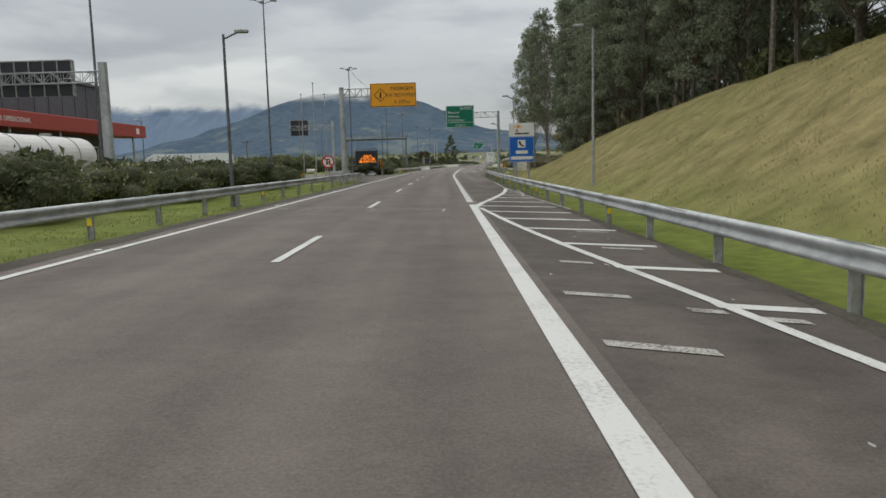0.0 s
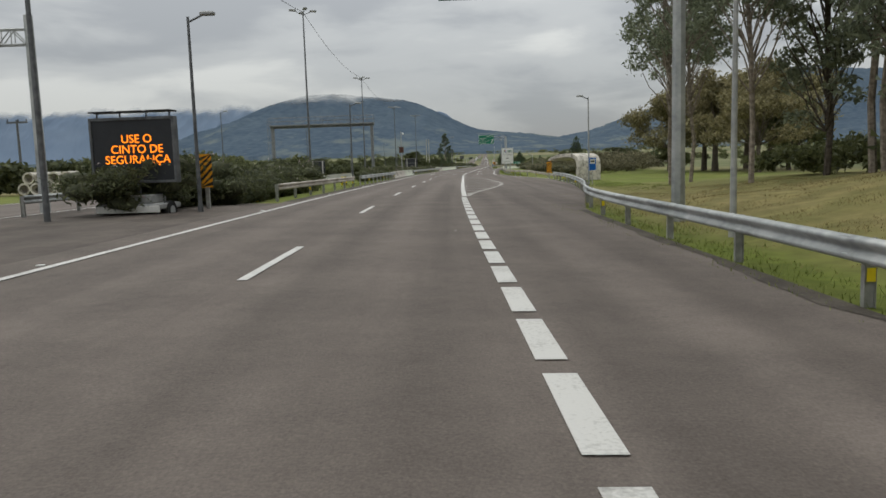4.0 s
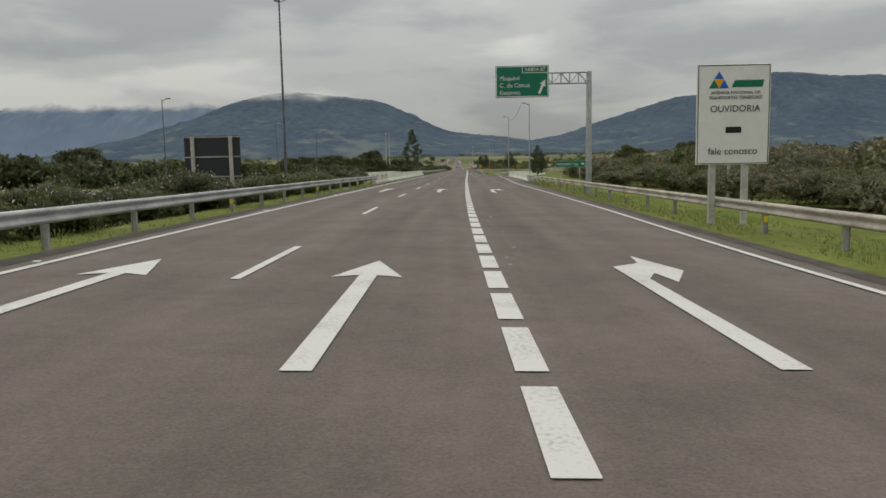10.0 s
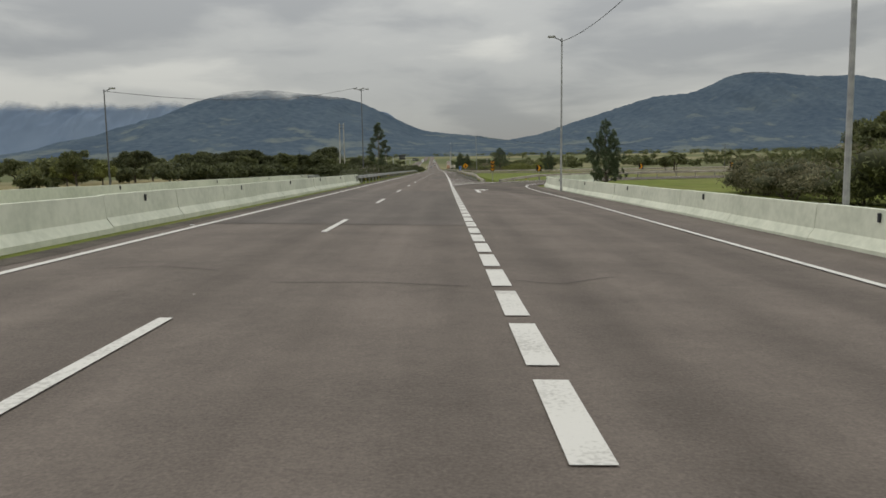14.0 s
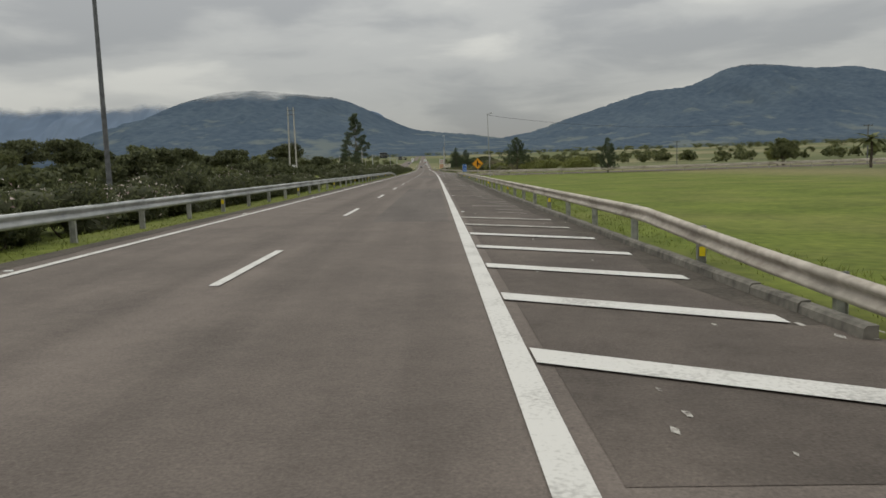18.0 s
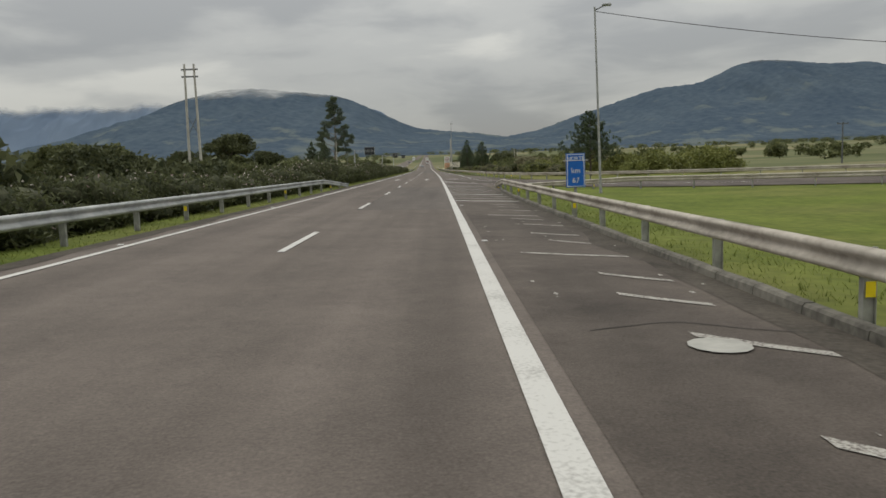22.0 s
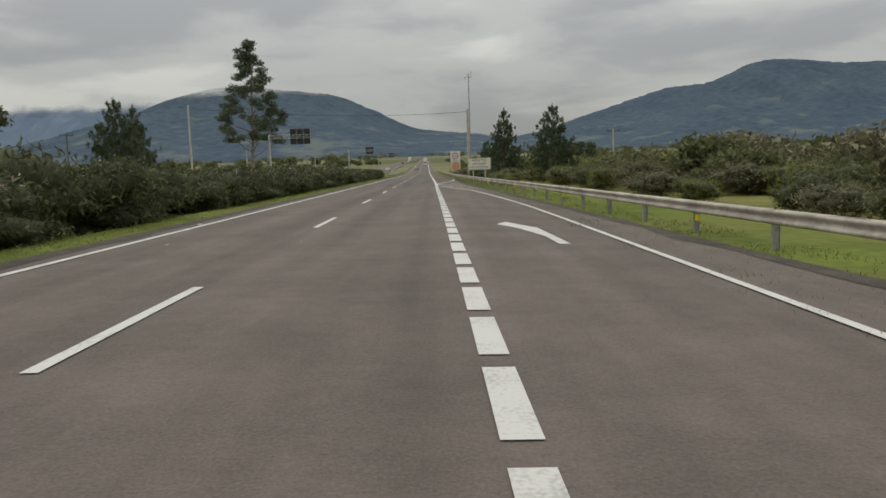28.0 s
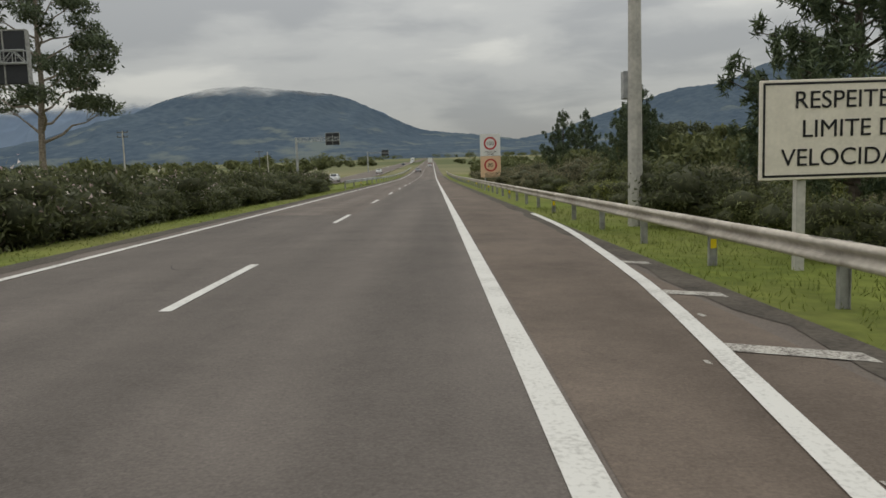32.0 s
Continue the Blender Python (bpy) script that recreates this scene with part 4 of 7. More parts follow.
disc_pts = [rd(374.4 + 0.23 * math.sin(i * 0.524), 5.44 + 0.28 * math.cos(i * 0.524), 0.02) for i in range(12)]
bm.faces.new([bm.verts.new(p) for p in disc_pts][::-1])
bmesh.ops.recalc_face_normals(bm, faces=bm.faces)
part("manhole_cover", bm, CONC, road)


# ---- guard rails ----
WPROF = ((0.0, 0.0), (0.075, 0.03), (0.08, 0.085), (0.015, 0.13), (0.015, 0.18), (0.08, 0.225), (0.075, 0.28), (0.0, 0.31))


def guard_rail(run, side, label, beam=GALV, top=0.78, post=POST, drop_start=False, drop_end=False, spacing=4.0, step_post=None):
    """A steel guard rail along (s, n) points; its ridged face looks to the side -1 (left) or 1 (right)."""
    pts = curve_pts(run, 1.0)
    s0, n0 = pts[0]
    rail = tagged(new("guard_rail"), label, "guard rail", "guard rails along the highway")
    base = rd(s0, n0)
    rail.matrix_basis = Matrix.Translation(base)
    spacing /= K
    dist = np.r_[0, np.cumsum([math.dist(a, b) for a, b in zip(pts, pts[1:])])]
    total = dist[-1]
    at = lambda d: (float(np.interp(d, dist, [p[0] for p in pts])), float(np.interp(d, dist, [p[1] for p in pts])))

    def height(d):
        h = top
        if drop_start and d < 9:
            h = 0.25 + (top - 0.25) * d / 9
        if drop_end and total - d < 9:
            h = 0.25 + (top - 0.25) * (total - d) / 9
        return h

    def frame_at(d):
        a, b = at(max(d - 0.5, 0)), at(min(d + 0.5, total))
        p = rd(*at(d))
        q = rd(*b) - rd(*a)
        return p, math.atan2(-q.x, q.y)

    k = max(1, round(total / spacing))
    for i in range(k):
        a, b = total * i / k, total * (i + 1) / k + (0.25 if i < k - 1 else 0)
        vs = []
        stations = np.linspace(a, b, 4)
        for d in stations:
            p, yaw = frame_at(min(d, total))
            for off, dz in WPROF:
                for th in (0.0, -0.006):
                    x = side * (off + th + 0.09) + (0.004 * side if i % 2 else 0)
                    z = height(d) - 0.31 + dz + random.uniform(-0.004, 0.004)
                    vs.append(p - base + Vector((x * math.cos(yaw), x * math.sin(yaw), z)))
        m = len(WPROF)
        fs = []
        for t in range(3):
            for j in range(m - 1):
                o, u = (t * m + j) * 2, ((t + 1) * m + j) * 2
                fs += [(o, o + 2, u + 2, u), (o + 1, u + 1, u + 3, o + 3)]
            o, u = t * m * 2, (t + 1) * m * 2
            fs += [(o, u, u + 1, o + 1), (o + 2 * m - 2, o + 2 * m - 1, u + 2 * m - 1, u + 2 * m - 2)]
        for t in (0, 3):
            for j in range(m - 1):
                o = (t * m + j) * 2
                fs.append((o, o + 1, o + 3, o + 2))
        me = quick("beam", vs, fs, beam)
        ob = new("beam", me)
        ob.parent = rail
    for i in range(k + 1):
        d = min(total * i / k + 0.1, total)
        p, yaw = frame_at(d)
        h = height(d)
        bm = bmesh.new()
        box(bm, -0.07, 0.07, -0.004, 0.004, -0.3, h - 0.02)
        box(bm, -0.07, -0.06, -0.04, 0.04, -0.3, h - 0.02)
        box(bm, 0.06, 0.07, -0.04, 0.04, -0.3, h - 0.02)
        box(bm, side * 0.05 if side > 0 else -0.1, 0.1 if side > 0 else -0.05, -0.06, 0.06, h - 0.3, h - 0.03)
        po = part("post", bm, post, rail)
        po.matrix_basis = Matrix.Translation(p - base) @ Matrix.Rotation(yaw, 4, "Z")
        if i % 4 == 2:
            bm = bmesh.new()
            box(bm, -0.05, 0.05, -0.053, -0.047, h - 0.52, h - 0.36)
            r = part("reflector", bm, YELLOW, po, "yellow reflective plate")
    return rail


guard_rail([(-60, -5.15), (20, -5.15), (63.0, -5.1)], 1, "galvanised steel guard rail beside the grass median", spacing=3.9)
guard_rail([(99, -5.2), (108, -5.0), (117.2, -4.75)], 1, "old weathered steel guard rail beside a hedge", GALV_OLD)
guard_rail([(121.9, -5.0), (135, -4.9), (146, -4.86)], 1, "galvanised steel guard rail beside the grass median", spacing=3.0)
guard_rail([(168.6, -4.62), (176, -4.85), (200, -5.05), (225.5, -5.1)], 1, "galvanised steel guard rail beside flowering shrubs")
guard_rail([(291, -5.3), (360, -5.25), (405, -5.2), (414, -5.05), (421.5, -4.75)], 1, "galvanised steel guard rail beside a dark hedge", drop_end=True)
guard_rail([(602, -5.6), (700, -5.6), (780, -5.6)], 1, "galvanised steel guard rail in the median", spacing=8.0)
guard_rail([(-60, 7.1), (0, 7.05), (40, 7.05), (62, 7.25), (80, 7.75), (92, 8.15), (103, 10.2), (113, 11.75), (126, 13.2), (139, 13.95)], -1, "galvanised steel guard rail below a grassy bank")
guard_rail([(150.5, 16.4), (156, 14.2), (162, 12.5), (168, 11.5), (175, 11.1), (190, 11.1), (215, 11.1), (238.6, 10.95)], -1, "galvanised steel guard rail beside rough grass", GALV_OLD, drop_start=True)
guard_rail([(303.3, 7.75), (307, 7.45), (311, 7.35), (330, 7.3), (360, 7.3), (400, 7.3), (408, 7.35), (412, 7.45), (417.5, 7.8)], -1, "weathered steel guard rail on a concrete kerb", GALV_OLD, drop_start=True, drop_end=True)
guard_rail([(305.5, 9.6), (309, 12.2), (315, 17.2), (321, 25), (325.5, 40), (328, 60), (328, 90)], 1, "weathered steel guard rail round the exit ramp", GALV_OLD, drop_start=True)
guard_rail([(397, 110), (397, 70), (400, 42), (405, 24), (411, 14), (416, 9.6)], -1, "weathered steel guard rail along the entry ramp", GALV_OLD, drop_end=True)
guard_rail([(415, 110), (416, 70), (420, 43), (427, 27), (434, 19.2), (443, 14.2), (458, 11.6), (483, 10.0), (517, 8.7), (535, 8.05), (570, 7.6), (640, 7.4), (720, 7.2)], -1, "weathered steel guard rail beside bushes", GALV_OLD)


# ---- concrete barriers ----
JERSEY = ((-0.30, -0.1), (-0.30, 0.08), (-0.14, 0.30), (-0.09, 0.86), (0.09, 0.86), (0.14, 0.30), (0.30, 0.08), (0.30, -0.1))


def barrier(run, label, material, unit=4.0, scale=1.0):
    """A row of cast concrete barrier units with open joints."""
    pts = curve_pts(run, 0.5)
    dist = np.r_[0, np.cumsum([math.dist(a, b) for a, b in zip(pts, pts[1:])])]
    total = dist[-1]
    at = lambda d: rd(float(np.interp(d, dist, [p[0] for p in pts])), float(np.interp(d, dist, [p[1] for p in pts])))
    base = at(0)
    ob = tagged(new("concrete_barrier"), label, "barrier", "concrete barriers along the highway")
    ob.matrix_basis = Matrix.Translation(base)
    k = max(1, round(total / unit))
    for i in range(k):
        a, b = at(total * i / k + 0.012), at(total * (i + 1) / k - 0.012)
        d = b - a
        yaw = math.atan2(-d.x, d.y)
        bm = bmesh.new()
        ends = []
        jz, jx = random.uniform(-0.012, 0.012), random.uniform(-0.012, 0.012)
        for p in (a, b):
            ends.append([bm.verts.new(p - base + Vector(((x * scale + jx) * math.cos(yaw), (x * scale + jx) * math.sin(yaw), z * scale + jz))) for x, z in JERSEY])
        m = len(JERSEY)
        for j in range(m):
            bm.faces.new((ends[0][j], ends[0][(j + 1) % m], ends[1][(j + 1) % m], ends[1][j]))
        bm.faces.new(ends[0])
        bm.faces.new(ends[1][::-1])
        bmesh.ops.recalc_face_normals(bm, faces=bm.faces)
        bmesh.ops.bevel(bm, geom=[e for e in bm.edges if e.calc_length() < 0.9 and e.verts[0].co.z > 0.7 + base.z * 0 and e.verts[1].co.z > 0.7], offset=0.015, segments=1, affect="EDGES")
        part("barrier_unit", bm, material, ob)
        if i % 2:
            c = (a + b) / 2 - base
            bm = bmesh.new()
            box(bm, -0.02, 0.02, -0.04, 0.04, 0.62, 0.80, 0.004)
            r = part("reflector", bm, DARKPANEL, ob, "small dark reflector bracket")
            sgn = 1 if run[0][1] < 0 else -1
            r.matrix_basis = Matrix.Translation(c + Vector((sgn * 0.125 * math.cos(yaw), sgn * 0.125 * math.sin(yaw), 0))) @ Matrix.Rotation(yaw, 4, "Z")
    return ob


barrier([(145.5, -5.0), (154, -4.92), (158.3, -4.87)], "old stained concrete barrier in the median", CONC_OLD, 2.0)
barrier([(158.4, -4.87), (165, -4.85), (170.6, -4.88)], "pale limewashed concrete barrier in the median", CONC_GREEN, 3.2)
barrier([(224.6, -5.2), (231, -5.32), (235.6, -5.38)], "old peeling concrete barrier in the median", CONC_OLD, 2.0)
barrier([(235.75, -5.38), (251, -5.45), (270, -5.5), (292.5, -5.5)], "pale limewashed concrete barrier in the median", CONC_GREEN, 4.2)
barrier([(228, -12.0), (260, -12.0), (300, -12.1)], "pale limewashed concrete barrier of the opposite road", CONC_GREEN, 6.0)
guard_rail([(231.5, 10.98), (238.6, 10.95)], -1, "lower steel beam where a guard rail meets a concrete barrier", GALV, top=0.46)
barrier([(238.5, 11.2), (255, 11.7), (270, 11.7), (285, 12.0), (293, 13.6), (299, 16.6), (303.5, 21)], "pale limewashed concrete barrier round the exit", CONC_GREEN, 4.2)
barrier([(30, -22.6), (70, -22.6), (104, -22.6)], "pale concrete barrier beyond the opposite road", CONC_GREEN, 5.0)
barrier([(128, -13.0), (150, -12.4), (176, -12.0), (205, -12.2)], "low concrete barrier beside the opposite road", CONC, 6.0, 0.8)
guard_rail([(92, -12.3), (110, -12.2), (127, -12.4)], 1, "galvanised steel guard rail of the opposite road", spacing=4.0)
guard_rail([(300, -12.2), (330, -12.2), (372, -12.2)], 1, "galvanised steel guard rail of the opposite road", spacing=6.0)

# ---- kerb ----
kerb = tagged(new("kerb"), "stained concrete kerb at the foot of a guard rail", "kerb", kind="structure")
krun = [(305.5 + i * 1.0) for i in range(116)]
kerb_n = knots((305, 6.9), (320, 6.82), (400, 6.8), (408, 7.08), (411, 7.28), (414, 7.65), (422, 8.3))
for i, s in enumerate(krun):
    bm = bmesh.new()
    a, b = rd(s, kerb_n(s)), rd(s + 0.985, kerb_n(s + 0.985))
    vs = []
    for p, ss in ((a, s), (b, s + 0.985)):
        h = heading(ss)
        r = Vector((math.cos(h), math.sin(h), 0))
        j = random.uniform(-0.01, 0.01)
        vs.append([bm.verts.new(p + r * x + Vector((0, 0, z + j))) for x, z in ((0, -0.05), (0.02, 0.10), (0.05, 0.13), (0.16, 0.13), (0.16, -0.05))])
    for j in range(5):
        bm.faces.new((vs[0][j], vs[0][(j + 1) % 5], vs[1][(j + 1) % 5], vs[1][j]))
    bm.faces.new(vs[0][::-1])
    bm.faces.new(vs[1])
    bmesh.ops.recalc_face_normals(bm, faces=bm.faces)
    part("kerb_stone", bm, CONC_DIRTY, kerb)


# ---- signs ----
def truss(bm, x0, x1, z, d=0.28, w=0.22, r=0.028):
    """A lattice arm from x0 to x1, centred on z."""
    k = max(2, round(abs(x1 - x0) / 0.45))
    for y in (-w / 2, w / 2):
        for dz in (-d, d):
            rod(bm, (x0, y, z + dz), (x1, y, z + dz), r, seg=6)
        for i in range(k):
            a, b = x0 + (x1 - x0) * i / k, x0 + (x1 - x0) * (i + 1) / k
            up = i % 2 == 0
            rod(bm, (a, y, z - d if up else z + d), (b, y, z + d if up else z - d), r * 0.7, seg=5, caps=False)
            rod(bm, (b, y, z - d), (b, y, z + d), r * 0.6, seg=5, caps=False)
    return bm


def column(parent, h, r=0.17, material=GALV, base=True):
    bm = bmesh.new()
    rod(bm, (0, 0, -0.2), (0, 0, h), r, r * 0.82, seg=8)
    part("column", bm, material, parent)
    if base:
        bm = bmesh.new()
        box(bm, -0.32, 0.32, -0.32, 0.32, -0.2, 0.06, 0.02)
        part("base_plate", bm, CONC, parent)


def board(parent, x0, x1, z0, z1, material, border=None, y=-0.2, name="panel", rim=0.035, inset=0.03, label=""):
    """A sheet-metal board with folded edges and an inset border line."""
    bm = bmesh.new()
    box(bm, x0, x1, y, y + 0.05, z0, z1, 0.008)
    p = part(name, bm, material, parent, label)
    if border:
        bm = bmesh.new()
        a, b, c, d, t = x0 + inset, x1 - inset, z0 + inset, z1 - inset, rim
        for q in ((a, b, c, c + t), (a, b, d - t, d), (a, a + t, c + t, d - t), (b - t, b, c + t, d - t)):
            box(bm, q[0], q[1], y - 0.004, y - 0.001, q[2], q[3])
        part("border", bm, border, p)
    return p


def braces(parent, x0, x1, zs, y=-0.15):
    bm = bmesh.new()
    for z in zs:
        box(bm, x0, x1, y, y + 0.06, z - 0.03, z + 0.03)
    part("back_rail", bm, POST, parent)


# amber warning sign on a cantilever
t = thing("gantry_sign", 59.7, -4.5, "orange pedestrian warning sign on a cantilever steel arm", "road sign")
column(t, 6.95, 0.2)
bm = bmesh.new()
truss(bm, 0.1, 2.3, 6.55)
part("arm", bm, GALV, t)
p = board(t, 2.05, 5.3, 5.5, 7.15, ORANGE, BLACK)
braces(t, 2.1, 5.2, (5.9, 6.8))
bm = bmesh.new()
slab(bm, [(2.3, 6.33), (2.78, 6.8), (3.26, 6.33), (2.78, 5.86)], -0.206, -0.2)
dm = part("symbol_plate", bm, BLACK, p)
bm = bmesh.new()
slab(bm, [(2.36, 6.33), (2.78, 6.74), (3.20, 6.33), (2.78, 5.92)], -0.21, -0.2055)
part("symbol_field", bm, ORANGE, dm)
bm = bmesh.new()
box(bm, 2.72, 2.84, -0.214, -0.2095, 6.1, 6.55)
part("symbol", bm, BLACK, dm, "plain black bar symbol")
letters("PASSAGEM", 0.34, 4.3, 6.66, -0.206, BLACK, p, "CENTER")
letters("DE PEDESTRES", 0.32, 4.25, 6.2, -0.206, BLACK, p, "CENTER")
letters("A 100 m", 0.34, 4.3, 5.72, -0.206, BLACK, p, "CENTER")

# green exit signs on cantilevers
t = thing("gantry_sign", 85.6, 8.35, "green exit direction sign on a cantilever steel arm", "road sign", "green exit signs")
column(t, 7.1, 0.17)
bm = bmesh.new()
truss(bm, -0.1, -2.7, 6.75)
part("arm", bm, GALV, t)
p = board(t, -5.5, -2.55, 5.45, 7.75, GREEN, WHITE)
braces(t, -5.4, -2.6, (5.9, 7.2))
bm = bmesh.new()
box(bm, -3.98, -2.62, -0.205, -0.201, 7.33, 7.36)
box(bm, -3.98, -3.95, -0.205, -0.201, 7.33, 7.7)
box(bm, -5.45, -2.6, -0.205, -0.201, 5.98, 6.01)
part("divider", bm, WHITE, p)
letters("SAÍDA 67", 0.27, -3.3, 7.43, -0.206, WHITE, p, "CENTER")
letters("Retorno", 0.34, -5.28, 6.93, -0.206, WHITE, p)
letters("Maquiné", 0.34, -5.28, 6.53, -0.206, WHITE, p)
letters("C. da Canoa", 0.34, -5.28, 6.13, -0.206, WHITE, p)
letters("A 250 m", 0.3, -4.0, 5.6, -0.206, WHITE, p, "CENTER")

t = thing("gantry_sign", 204.8, 10.08, "green exit direction sign with arrow on a cantilever steel arm", "road sign", "green exit signs")
column(t, 6.7, 0.17)
bm = bmesh.new()
truss(bm, -0.1, -2.4, 6.38)
part("arm", bm, GALV, t)
p = board(t, -4.95, -2.15, 5.4, 7.05, GREEN, WHITE)
braces(t, -4.9, -2.2, (5.8, 6.6))
bm = bmesh.new()
box(bm, -3.55, -2.2, -0.205, -0.201, 6.66, 6.69)
box(bm, -3.55, -3.52, -0.205, -0.201, 6.66, 7.0)
part("divider", bm, WHITE, p)
letters("SAÍDA 67", 0.26, -2.86, 6.75, -0.206, WHITE, p, "CENTER")
letters("Maquiné", 0.32, -4.75, 6.3, -0.206, WHITE, p)
letters("C. da Canoa", 0.32, -4.75, 5.93, -0.206, WHITE, p)
letters("Retorno", 0.32, -4.75, 5.55, -0.206, WHITE, p)
bm = bmesh.new()
slab(bm, [(-2.72, 5.62), (-2.60, 5.55), (-2.42, 5.98), (-2.32, 5.92), (-2.34, 6.3), (-2.62, 6.1), (-2.52, 6.05)], -0.206, -0.201)
part("arrow", bm, WHITE, p)


def message_board(s, n, h, px0, px1, z0, z1, label, cols=2, rows=2, thick=0.17):
    """A variable message board seen from behind on its cantilever arm."""
    t = thing("message_board", s, n, label, "message board", "variable message boards")
    column(t, h, thick)
    bm = bmesh.new()
    zc = (z0 + z1) / 2
    truss(bm, 0.1 if px0 > 0 else -0.1, px1 if px0 > 0 else px0, zc, d=0.24)
    part("arm", bm, GALV, t)
    for i in range(cols):
        for j in range(rows):
            bm = bmesh.new()
            a = px0 + (px1 - px0) * i / cols
            b = px0 + (px1 - px0) * (i + 1) / cols
            c = z0 + (z1 - z0) * j / rows
            d = z0 + (z1 - z0) * (j + 1) / rows
            box(bm, a + 0.02, b - 0.02, 0.14, 0.34, c + 0.02, d - 0.02, 0.02)
            part("housing_panel", bm, DARKPANEL, t)
    bm = bmesh.new()
    for i in range(cols + 1):
        x = px0 + (px1 - px0) * i / cols
        box(bm, x - 0.025, x + 0.025, 0.11, 0.36, z0, z1)
    box(bm, px0, px1, 0.12, 0.35, z1 - 0.01, z1 + 0.04)
    part("housing_frame", bm, POST, t)
    return t


message_board(40.0, -12.4, 6.25, -5.3, -1.45, 4.85, 6.4, "large dark message board seen from behind on a thick grey column", 6, 2, 0.26)
message_board(92.3, -10.3, 6.55, -4.9, -2.85, 5.0, 6.75, "dark message board seen from behind on a steel arm")
message_board(569.7, -18.0, 6.6, 2.75, 5.45, 5.25, 7.3, "dark message board seen from behind near a tall tree", 3, 2)
message_board(637.5, -14.6, 6.3, 3.8, 5.6, 5.2, 6.75, "small dark message board seen from behind", 2, 2)
message_board(760, -16, 6.3, 4.2, 6.2, 5.0, 6.6, "far dark message board seen from behind", 2, 2)


def post_sign(s, n, label, posts, h, name="road_sign", category="road sign", group="", z=0.0, r=0.045, material=POST, square=True):
    t = thing(name, s, n, label, category, group)
    for x in posts:
        bm = bmesh.new()
        if square:
            box(bm, x - r, x + r, -r, r, z - 0.4, h, 0.008)
        else:
            rod(bm, (x, 0, z - 0.4), (x, 0, h), r, seg=8)
        part("post", bm, material, t)
    return t


# telephone information sign
t = post_sign(53.3, 7.55, "blue and white telephone information sign on two posts", (-0.32, 0.42), 3.9, z=-0.1)
p = board(t, -0.78, 0.78, 1.68, 3.26, BLUE, WHITE, y=-0.1, rim=0.015, inset=0.02, name="blue_panel")
q = board(t, -0.79, 0.79, 3.28, 4.1, WHITE, y=-0.1, name="white_panel")
bm = bmesh.new()
box(bm, -0.25, 0.23, -0.106, -0.1, 2.58, 3.06)
w = part("pictogram_field", bm, WHITE, p)
bm = bmesh.new()
slab(bm, [(-0.19, 2.98), (-0.08, 3.0), (-0.06, 2.88), (-0.02, 2.78), (0.08, 2.74), (0.18, 2.7), (0.17, 2.64), (0.0, 2.66), (-0.12, 2.74), (-0.18, 2.86)], -0.112, -0.105)
part("handset", bm, BLACK, w, "black telephone handset symbol")
bm = bmesh.new()
bars(bm, [(2.2, 0.76, 0.4), (1.84, 1.36, 0.1)], -0.1, -0.78, 0.2)
part("number_bar", bm, WHITE, p, "white bars in place of digits")
bm = bmesh.new()
box(bm, -0.3, -0.1, -0.106, -0.1, 3.8, 3.98)
box(bm, -0.5, -0.46, -0.106, -0.1, 3.8, 3.96)
box(bm, -0.42, -0.38, -0.106, -0.1, 3.8, 3.96)
box(bm, -0.06, -0.02, -0.106, -0.1, 3.8, 3.96)
part("emblem", bm, ORANGE, q)
bm = bmesh.new()
ring(bm, -0.28, 3.63, 0.03, 0.08, -0.106, -0.1, 14)
part("emblem_ring", bm, RED, q)
bm = bmesh.new()
box(bm, -0.42, 0.0, -0.106, -0.1, 3.4, 3.5)
box(bm, 0.05, 0.46, -0.106, -0.1, 3.4, 3.5)
part("name_bar", bm, DARKPANEL, q)

# transport agency sign
t = post_sign(183.1, 9.85, "tall white agency sign with black border on two posts", (-0.45, 0.35), 1.9, r=0.07, material=CONC_POLE)
p = board(t, -0.88, 0.88, 1.72, 4.12, WHITE, BLACK, y=-0.12, rim=0.018, inset=0.02)
bm = bmesh.new()
slab(bm, [(-0.6, 3.55), (-0.36, 3.55), (-0.48, 3.76)], -0.127, -0.12)
part("emblem", bm, GREEN, p)
bm = bmesh.new()
slab(bm, [(-0.36, 3.55), (-0.48, 3.76), (-0.24, 3.76)], -0.128, -0.12)
part("emblem", bm, ORANGE, p)
bm = bmesh.new()
slab(bm, [(-0.36, 3.55), (-0.12, 3.55), (-0.24, 3.76)], -0.127, -0.12)
slab(bm, [(-0.48, 3.77), (-0.24, 3.77), (-0.36, 3.95)], -0.127, -0.12)
part("emblem", bm, BLUE, p)
bm = bmesh.new()
slab(bm, [(-0.06, 3.57), (0.68, 3.57), (0.72, 3.74), (0.02, 3.74)], -0.127, -0.12)
part("name_bar", bm, GREEN, p)
letters("AGÊNCIA NACIONAL DE", 0.105, 0.04, 3.41, -0.127, BLACK, p, "CENTER")
letters("TRANSPORTES TERRESTRES", 0.105, 0.04, 3.29, -0.127, BLACK, p, "CENTER")
letters("OUVIDORIA", 0.22, 0.04, 2.99, -0.127, BLACK, p, "CENTER")
bm = bmesh.new()
box(bm, -0.18, 0.2, -0.126, -0.12, 2.48, 2.63)
part("number_bar", bm, BLACK, p)
letters("fale conosco", 0.235, 0.0, 1.97, -0.127, BLACK, p, "CENTER")

